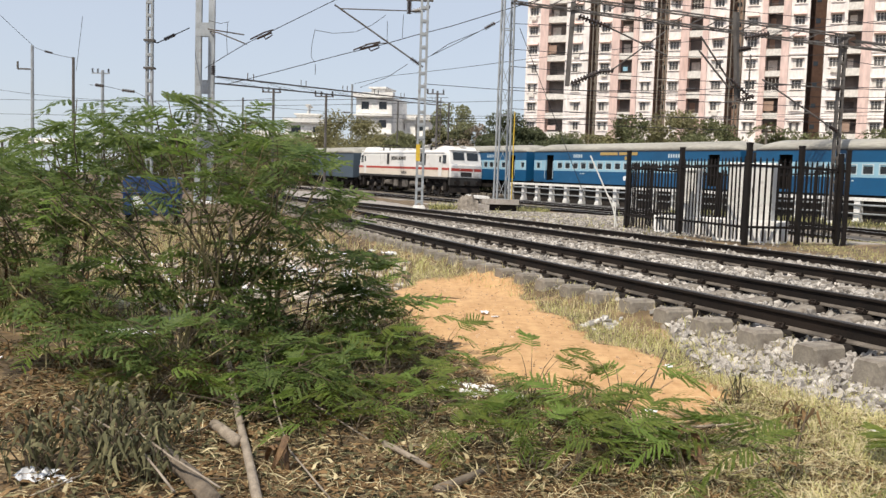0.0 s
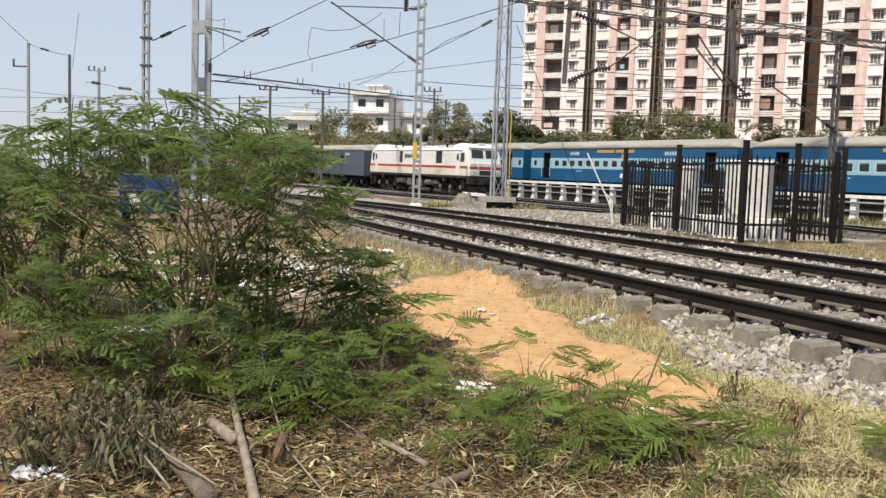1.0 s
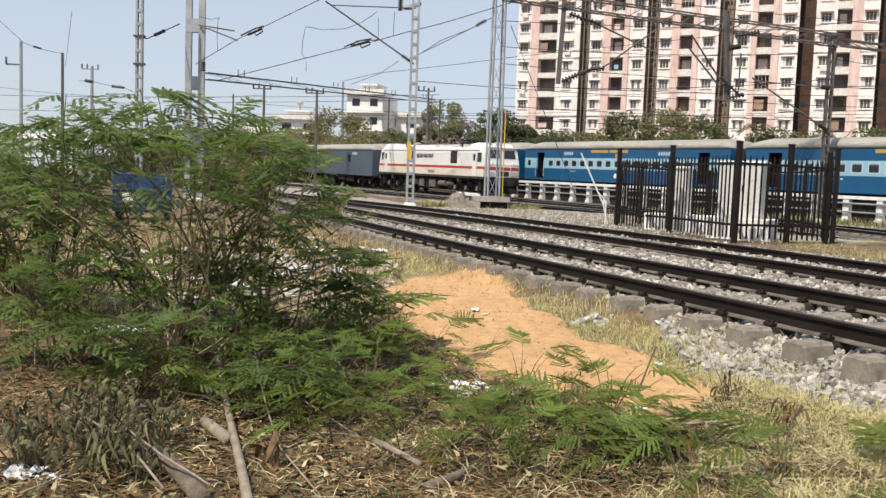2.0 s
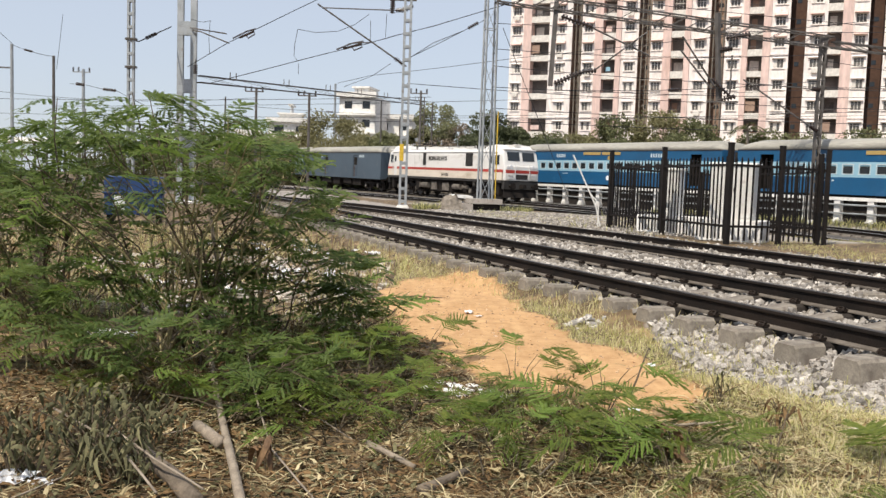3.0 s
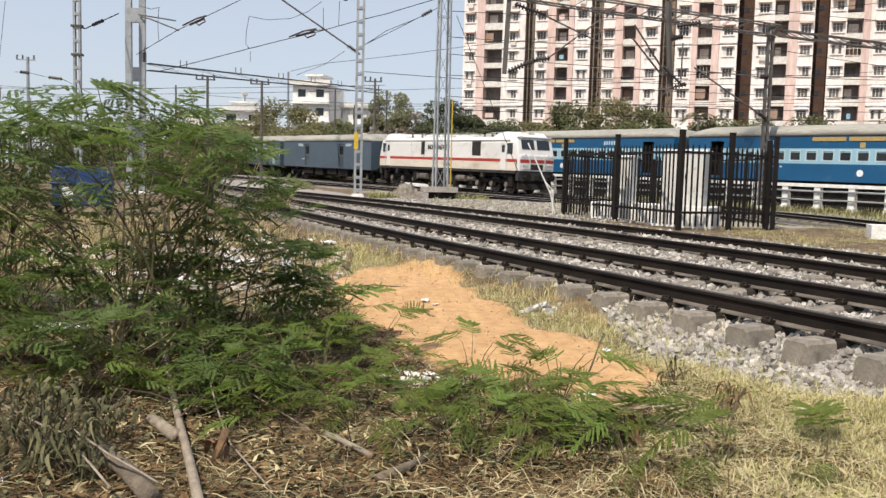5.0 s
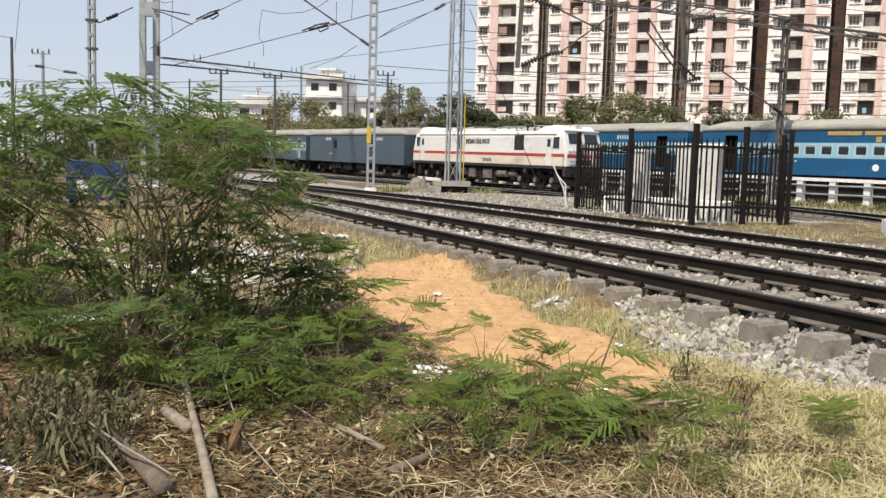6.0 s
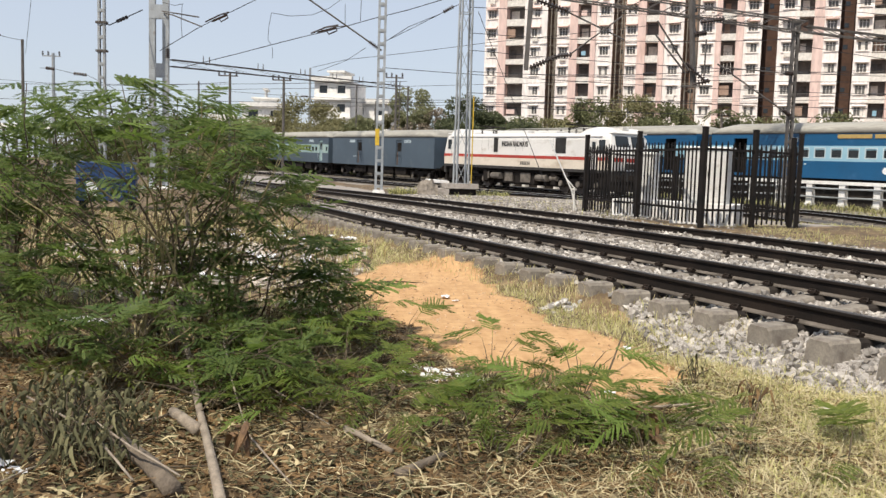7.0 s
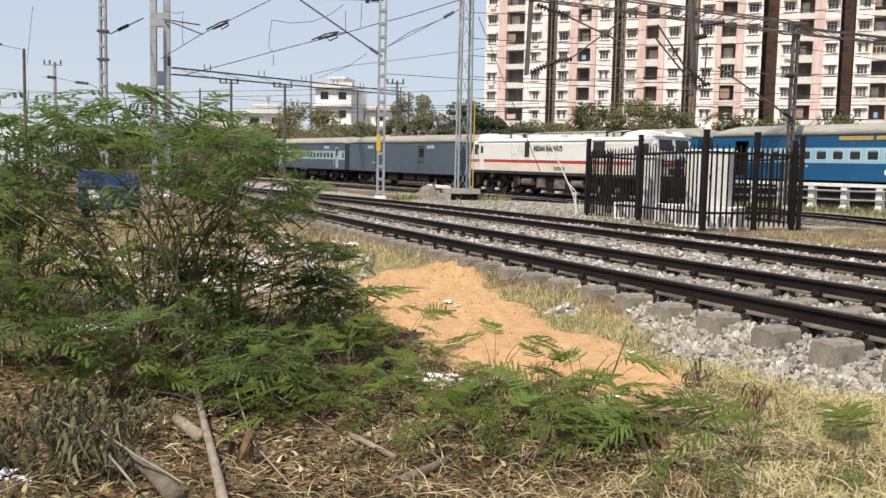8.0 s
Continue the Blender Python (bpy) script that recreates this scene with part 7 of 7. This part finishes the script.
def scatter(rs, n, x0, x1, y0, y1, keep):
    out = []
    for _ in range(n):
        x, y = rs.uniform(x0, x1), rs.uniform(y0, y1)
        w = keep(x, y)
        if w > 0 and rs.uniform() < w:
            out.append((x, y))
    return out


gr = np.random.RandomState(77)


def patch(x, y, f=1.0, k=0):
    return 0.5 + 0.9 * noise.noise((x * f, y * f, 31 + k))


def keep_straw(x, y):
    return (1 - sand_at(x, y)) * (1 - gravel_at(x, y)) * smooth01(-0.25, 0.55, patch(x, y, 1.4)) * (0.22 + 0.78 * smooth01(-0.5, 0.9, x)) * (1 - 0.35 * smooth01(5.4, 6.6, y))


blades("straw_litter", [(x, y, gr.uniform(0.05, 0.18)) for x, y in scatter(gr, 46000, -3.2, 3.4, 3.4, 7.4, keep_straw)], [STRAW, LEAF_DRY, STRAW], "flattened pale straw and dry stalks covering the soil", 1, True, (0.6, 1.3), 0.0026, "straw")
blades("stalk_litter", [(x, y, gr.uniform(0.12, 0.38)) for x, y in scatter(gr, 4200, -1.6, 3.2, 3.6, 6.6, keep_straw)], [STRAW, STRAW_PALE, LEAF_DRY, LEAF_DRY], "thick pale stalks lying crosswise on the straw", 21, True, (0.6, 1.3), 0.0031, "straw")
blades("pale_straw", [(x, y, gr.uniform(0.05, 0.2)) for x, y in scatter(gr, 18000, 1.35, 3.4, 3.4, 6.3, lambda x, y: (1 - sand_at(x, y)) * (1 - gravel_at(x, y)) * smooth01(0.1, 0.6, patch(x, y, 1.7, 22)))], [STRAW_PALE, WEED, STRAW_PALE], "pale dry stalks lying over the low grass", 16, True, (0.6, 1.3), 0.0026, "straw")
blades("dry_grass", [(x, y, gr.uniform(0.03, 0.095)) for x, y in scatter(gr, 150000, -0.5, 4.2, 4.2, 17, lambda x, y: (1 - smooth01(0.35, 1.0, sand_at(x, y))) * smooth01(-3.4, -2.6, off_near(x, y)) * smooth01(-1.25, -1.75, off_near(x, y)) * smooth01(-0.15, 0.45, patch(x, y, 0.9, 2)))],
       [WEED, WEED, STRAW_PALE], "low yellow-green grass along the ballast edge", 2, False, (0.6, 1.3), 0.0028)
blades("sleeper_grass", [(x, y, gr.uniform(0.05, 0.17)) for x, y in scatter(gr, 42000, -1.5, 4.2, 7.6, 22, lambda x, y: smooth01(-1.9, -1.6, off_near(x, y)) * smooth01(-0.95, -1.15, off_near(x, y)) * smooth01(-0.1, 0.5, patch(x, y, 1.1, 52)))],
       [WEED, STRAW_PALE, STRAW], "dry grass growing up round the sleeper ends", 27, False, (0.6, 1.3), 0.0032)
blades("grass_tufts", [(x, y, gr.uniform(0.03, 0.11)) for x, y in scatter(gr, 80000, 1.0, 3.6, 3.4, 7.0, lambda x, y: (0.15 + 0.85 * smooth01(1.5, 2.5, x)) * (1 - sand_at(x, y)) * (1 - gravel_at(x, y)) * smooth01(0.05, 0.55, patch(x, y, 1.2, 5)))],
       [WEED, STRAW_PALE], "pale dry grass tufts beside the stones", 3, False, (0.6, 1.3), 0.0026)
blades("dead_grass", [(x, y, gr.uniform(0.12, 0.4)) for x, y in scatter(gr, 26000, -9, -0.2, 7.0, 24, lambda x, y: (1 - sand_at(x, y)) * smooth01(-1.5, -2.1, off_near(x, y)) * smooth01(0.2, 0.8, patch(x, y, 0.6, 7)))],
       [STRAW, WEED, LEAF_DRY], "dry grass and weeds behind the shrubs", 4, False, (0.6, 1.3), 0.006)
blades("verge_grass", [(x, y, gr.uniform(0.05, 0.13)) for x, y in scatter(gr, 95000, 2, 24, 14, 40, lambda x, y: smooth01(5.75, 6.4, off_near(x, y)) * smooth01(-6.6, -7.6, off_pit(x, y) + run_bend(y) / 1.17) * smooth01(0.3, 0.8, patch(x, y, 0.5, 9)))],
       [WEED, STRAW, WEED], "yellow-green grass round the fence", 5, False, (0.5, 1.1), 0.0045)
blades("line_grass", [(x, y, gr.uniform(0.15, 0.4)) for x, y in scatter(gr, 60000, 8, 34, 20, 54, lambda x, y: smooth01(-3.1 - run_bend(y) / 1.17, -2.4 - run_bend(y) / 1.17, off_pit(x, y)) * smooth01(-0.2, -0.6, off_pit(x, y)))],
       [FAR_LEAF, FAR_LEAF_B, WEED], "green grass along the washing line", 6, False, (0.6, 1.3), 0.016)
blades("reed_clump", [(x, y, gr.uniform(0.6, 1.3)) for x, y in scatter(gr, 900, -6.6, -4.3, 8.6, 11.5, lambda x, y: 0.8)], [STRAW, LEAF_DRY], "tall dry straw-coloured reeds", 7, False, (0.6, 1.1), 0.012, "reeds")
blades("straw_tuft", [(x, y, gr.uniform(0.5, 1.0)) for x, y in scatter(gr, 260, -3.7, -2.9, 26.0, 27.2, lambda x, y: 1)], [STRAW, LEAF_DRY], "dry straw tuft beside the rails", 8, False, (0.6, 1.1), 0.014, "grass")


def leaf_litter():
    rs = np.random.RandomState(12)
    sp = scatter(rs, 44000, -4.2, 3.2, 3.5, 9.0, lambda x, y: (1 - 0.9 * sand_at(x, y)) * (1 - gravel_at(x, y)) * smooth01(0.0, 0.7, patch(x, y, 1.1, 12)) * max(smooth01(0.9, 0.2, x), smooth01(6.4, 5.8, y)))
    sp += scatter(rs, 14000, 0.7, 2.6, 4.2, 6.6, lambda x, y: (1 - sand_at(x, y)) * (1 - gravel_at(x, y)) * smooth01(0.2, 0.6, patch(x, y, 1.6, 15)))
    p = np.array([(x, y, ground_z(x, y) + rs.uniform(0.004, 0.03)) for x, y in sp])
    n = len(p)
    e = [np.array(Euler((rs.uniform(-0.5, 0.5), rs.uniform(-0.5, 0.5), rs.uniform(0, 6.28))).to_matrix()) for _ in range(n)]
    quad = np.array([(-0.5, 0, 0.0), (0, 0.2, 0.12), (0.5, 0, 0), (0, -0.2, 0.12)])
    v = np.einsum("nij,kj->nki", np.array(e), quad) * rs.uniform(0.02, 0.085, n)[:, None, None] + p[:, None]
    me = raw_mesh("leaf_litter", v.reshape(-1, 3), np.arange(n * 4).reshape(-1, 4), [LEAF_DRY, LEAF_DUST])
    me.polygons.foreach_set("material_index", (rs.uniform(size=n) < 0.35).astype(np.int32))
    tagged(new("leaf_litter", me), "brown and grey fallen leaves", "leaf litter", "", "stuff")


leaf_litter()
blades("fallen_leaves", [(x, y, gr.uniform(0.05, 0.13)) for x, y in scatter(gr, 5200, 0.8, 2.6, 4.3, 6.7, lambda x, y: (1 - sand_at(x, y)) * (1 - gravel_at(x, y)) * smooth01(0.05, 0.6, patch(x, y, 1.5, 27)))] + [(x, y, gr.uniform(0.04, 0.10)) for x, y in scatter(gr, 3800, -2.2, 0.6, 3.8, 5.6, lambda x, y: smooth01(0.1, 0.6, patch(x, y, 1.6, 28)))],
       [LEAF_DRY, STRAW, LEAF_DUST, LEAF_DRY], "curled grey and brown dead leaves on the soil", 24, True, (0.6, 1.2), 0.0085, "leaf litter")


def litter(x, y, size, seed, label="crumpled white plastic litter on the ground"):
    rs = np.random.RandomState(seed)
    n = 7
    g = Geo()
    for j in range(n):
        for i in range(n):
            g.v.append((((i / (n - 1)) - 0.5) * size * rs.uniform(0.8, 1.2), ((j / (n - 1)) - 0.5) * size * 0.7 * rs.uniform(0.8, 1.2), rs.uniform(0, size * 0.2)))
    for j in range(n - 1):
        for i in range(n - 1):
            if (i in (0, n - 2) or j in (0, n - 2)) and rs.uniform() < 0.12:
                continue
            g.f.append((j * n + i, j * n + i + 1, (j + 1) * n + i + 1, (j + 1) * n + i))
            g.m.append(0)
    ob = tagged(new("litter", g.mesh("litter", LITTER)), label, "litter", "litter")
    ob.matrix_world = pose(x, y, ground_z(x, y) + 0.012 + 0.03 * sand_at(x, y), 0, 0, rs.uniform(0, 360))


for k, (x, y, s) in enumerate(((0.52, 10.2, 0.14), (0.62, 9.9, 0.08), (0.12, 6.6, 0.13), (0.24, 6.5, 0.15), (0.34, 6.36, 0.12), (0.47, 6.3, 0.16), (0.38, 6.55, 0.10), (0.56, 6.12, 0.14), (0.05, 6.45, 0.11), (0.62, 6.25, 0.10), (0.3, 6.2, 0.12), (0.42, 6.0, 0.12), (0.2, 6.3, 0.14), (-2.05, 4.35, 0.22), (-1.9, 4.3, 0.12), (-3.0, 8.2, 0.3), (-2.8, 8.25, 0.18),
                              (1.95, 7.3, 0.09), (1.45, 5.85, 0.1), (-2.6, 11.5, 0.4), (-1.8, 12.5, 0.4), (-3.1, 13.0, 0.5), (-1.2, 12.0, 0.3), (-1.5, 14.0, 0.35), (-2.2, 14.2, 0.45), (-3.0, 21.5, 0.22), (-0.9, 8.9, 0.16), (-0.75, 9.2, 0.14), (2.9, 5.6, 0.16),
                              (-3.8, 12.0, 0.5), (-2.7, 9.0, 0.2), (-1.2, 9.6, 0.22), (-3.6, 6.9, 0.14))):
    litter(x, y, s, 500 + k)
rubbish = [(gr.uniform(-7, -0.9), gr.uniform(10, 20)) for _ in range(46)]
for k, (x, y) in enumerate(rubbish):
    litter(x, y, gr.uniform(0.12, 0.4), 600 + k, "pale scrap of paper and plastic behind the shrubs")

pr = np.random.RandomState(31)
pv, pf = [], []
ps, pt = rock_shapes(13)
for k, (x, y) in enumerate(scatter(pr, 3400, -1.8, 3.0, 5.5, 16, lambda x, y: sand_at(x, y) * smooth01(0.0, 0.7, patch(x, y, 1.3, 33)))):
    pv.append(ps[k % 6] * pr.uniform(0.003, 0.017) + np.array([x, y, ground_z(x, y) + 0.031]))
    pf.append(pt + k * 8)
tagged(new("sand_pebbles", raw_mesh("sand_pebbles", np.concatenate(pv), np.concatenate(pf), [mat("pebble_tan", (0.60, 0.45, 0.32), (0.38, 0.24, 0.13), 0.9, 0, 6, 40, 0.1, None, 0.6, 0.4, True)])), "small pebbles and clods strewn over the sand", "pebbles", "", "stuff")
blades("sand_straw", [(x, y, gr.uniform(0.03, 0.12)) for x, y in scatter(gr, 900, -1.8, 3.0, 5.5, 16, lambda x, y: sand_at(x, y))], [STRAW, LEAF_DRY], "scattered dry stalks on the sand", 9, True, (0.6, 1.3), 0.003, "straw")

wv, wf = [], []
for k in range(46):
    wx, wy = pr.normal(0, 0.10), pr.normal(0, 0.11)
    wv.append(ps[k % 6] * pr.uniform(0.014, 0.048) + np.array([1.8 + wx, 9.55 + wy, ground_z(1.8 + wx, 9.55 + wy) + 0.09 * math.exp(-(wx * wx + wy * wy) / 0.012) + pr.uniform(0.0, 0.02)]))
    wf.append(pt + k * 8)
tagged(new("pale_rubble", raw_mesh("pale_rubble", np.concatenate(wv), np.concatenate(wf), [mat("rubble_white", (0.66, 0.63, 0.60), (0.36, 0.33, 0.30), 0.9, 0, 6, 40, 0.2, None, 0.6, 0.4, True)])), "small heap of white rubble in the grass", "rubble", "", "stuff")

rv, rf = [], []
for k, (x, y) in enumerate(scatter(pr, 2600, -6.0, -0.6, 9.5, 17, lambda x, y: (1 - sand_at(x, y)) * smooth01(-1.4, -1.9, off_near(x, y)) * smooth01(0.1, 0.7, patch(x, y, 0.8, 18)))):
    rv.append(ps[k % 6] * pr.uniform(0.015, 0.07) + np.array([x, y, ground_z(x, y) + 0.01]))
    rf.append(pt + k * 8)
tagged(new("stony_rubble", raw_mesh("stony_rubble", np.concatenate(rv), np.concatenate(rf), [mat("rubble_pale", (0.58, 0.53, 0.46), (0.40, 0.35, 0.29), 0.9, 0, 6, 40, 0.1, None, 0.6, 0.35, True)])), "pale stones strewn over dry ground behind the shrubs", "rubble", "", "stuff")

yv, yf = [], []
for k, (x, y) in enumerate(scatter(pr, 16000, -4.0, 9.0, 24, 42, lambda x, y: smooth01(5.5, 7.0, off_near(x, y)) * smooth01(-6.8, -8.2, off_pit(x, y) + run_bend(y) / 1.17) * smooth01(0.0, 0.75, patch(x, y, 0.35, 44)))):
    yv.append(ps[k % 6] * pr.uniform(0.02, 0.075) + np.array([x, y, ground_z(x, y) + 0.01]))
    yf.append(pt + k * 8)
tagged(new("yard_gravel", raw_mesh("yard_gravel", np.concatenate(yv), np.concatenate(yf), [STONE])), "broken stone strewn between the tracks and the siding", "gravel", "", "stuff")
blades("yard_weeds", [(x, y, gr.uniform(0.12, 0.34)) for x, y in scatter(gr, 9000, -4.0, 9.0, 24, 41, lambda x, y: smooth01(6.4, 7.6, off_near(x, y)) * smooth01(-7.0, -8.4, off_pit(x, y) + run_bend(y) / 1.17) * smooth01(0.72, 1.0, patch(x, y, 0.55, 46)))],
       [WEED, STRAW_PALE, FAR_LEAF], "dry weeds between the tracks", 26, False, (0.5, 1.2), 0.009, "weeds")

tank = thing("water_tank", "battered blue steel tank with a white panel behind the shrubs", "tank", pose(-9.2, 27.5, ground_z(-9.2, 27.5), 0, 0, 14))
part("body", Geo().box(-0.85, -0.6, 0.25, 0.85, 0.6, 1.45).box(-0.9, -0.65, 0.9, 0.9, 0.65, 0.97), TANK_BLUE, tank, "", False, 0.06)
part("panel", Geo().box(-0.55, -0.625, 0.35, -0.25, -0.602, 0.85), LITTER, tank, "small white panel")
for q in (-0.7, 0.7):
    part("foot", Geo().box(q - 0.08, -0.5, 0, q + 0.08, 0.5, 0.26), BLACK_IRON, tank)

# broken concrete and spoil heap beside the lattice mast
heap = Geo()
hn = 26
for j in range(hn + 1):
    for i in range(hn + 1):
        u, v = i / hn * 2 - 1, j / hn * 2 - 1
        q = math.hypot(u, v)
        z = (0.72 + 0.3 * noise.noise((u * 2.2, v * 2.2, 61))) * smooth01(1.0, 0.1, q) + 0.2 * noise.noise((u * 6, v * 6, 62)) * (q < 0.95) - 0.06
        heap.v.append((1.05 + u * 0.95, 41.3 + v * 0.95, ground_z(1.05, 41.3) + z))
for j in range(hn):
    for i in range(hn):
        heap.f.append((j * (hn + 1) + i, j * (hn + 1) + i + 1, (j + 1) * (hn + 1) + i + 1, (j + 1) * (hn + 1) + i))
        heap.m.append(0)
tagged(new("soil_mound", heap.mesh("soil_mound", mat("heap_soil", (0.27, 0.235, 0.195), (0.13, 0.11, 0.09), 0.95, 0, 4, 22, 0.9))), "rounded mound of broken stone and soil beside the mast", "mound")
blades("heap_weeds", [(x, y, gr.uniform(0.15, 0.45)) for x, y in scatter(gr, 900, -0.7, 0.6, 40.6, 41.8, lambda x, y: 1)] + [(x, y, gr.uniform(0.1, 0.4)) for x, y in scatter(gr, 500, 3.4, 5.0, 41.2, 42.4, lambda x, y: 1)], [WEED, FAR_LEAF], "green weeds round the soil heap", 15, False, (0.6, 1.2), 0.012, "weeds")
tagged(new("concrete_slab", Geo().box(-0.5, -0.4, 0, 0.5, 0.4, 0.13).mesh("concrete_slab", PLINTH)), "pale concrete slab lying on the heap", "slab").matrix_world = pose(1.6, 42.6, 0.86, 2, 3, 12)

ballast()


def motions():
    """The moving train: locomotive, van and coaches along the running line, and their turning wheels."""
    speed = 3.24
    s_rear = length_at(RUN_P, RUN_S, -6.7, 85.2) + 0.12
    train = [(LOCO, s_rear + 9.0, 11.7, 0.546), (VAN, s_rear - 0.5 - COACH * 0.4325, 12.8, 0.457)]
    train += [(q, s_rear - 0.5 - COACH * 0.865 * (k + 1.5), 12.8, 0.457) for k, q in enumerate(TAIL)]
    for vehicle, s0, base, r in train:
        walk(vehicle[0], [(k * 0.5, on_line(RUN_P, RUN_S, s0 + speed * k * 0.5, base, run_rail)) for k in range(17)])
        for w in vehicle[1:]:
            x = w.matrix_basis.translation.x
            walk(w, [(k * 0.2, pose(x, 0, r) @ Matrix.Rotation(speed * k * 0.2 / r, 4, "Y")) for k in range(41)])


motions()
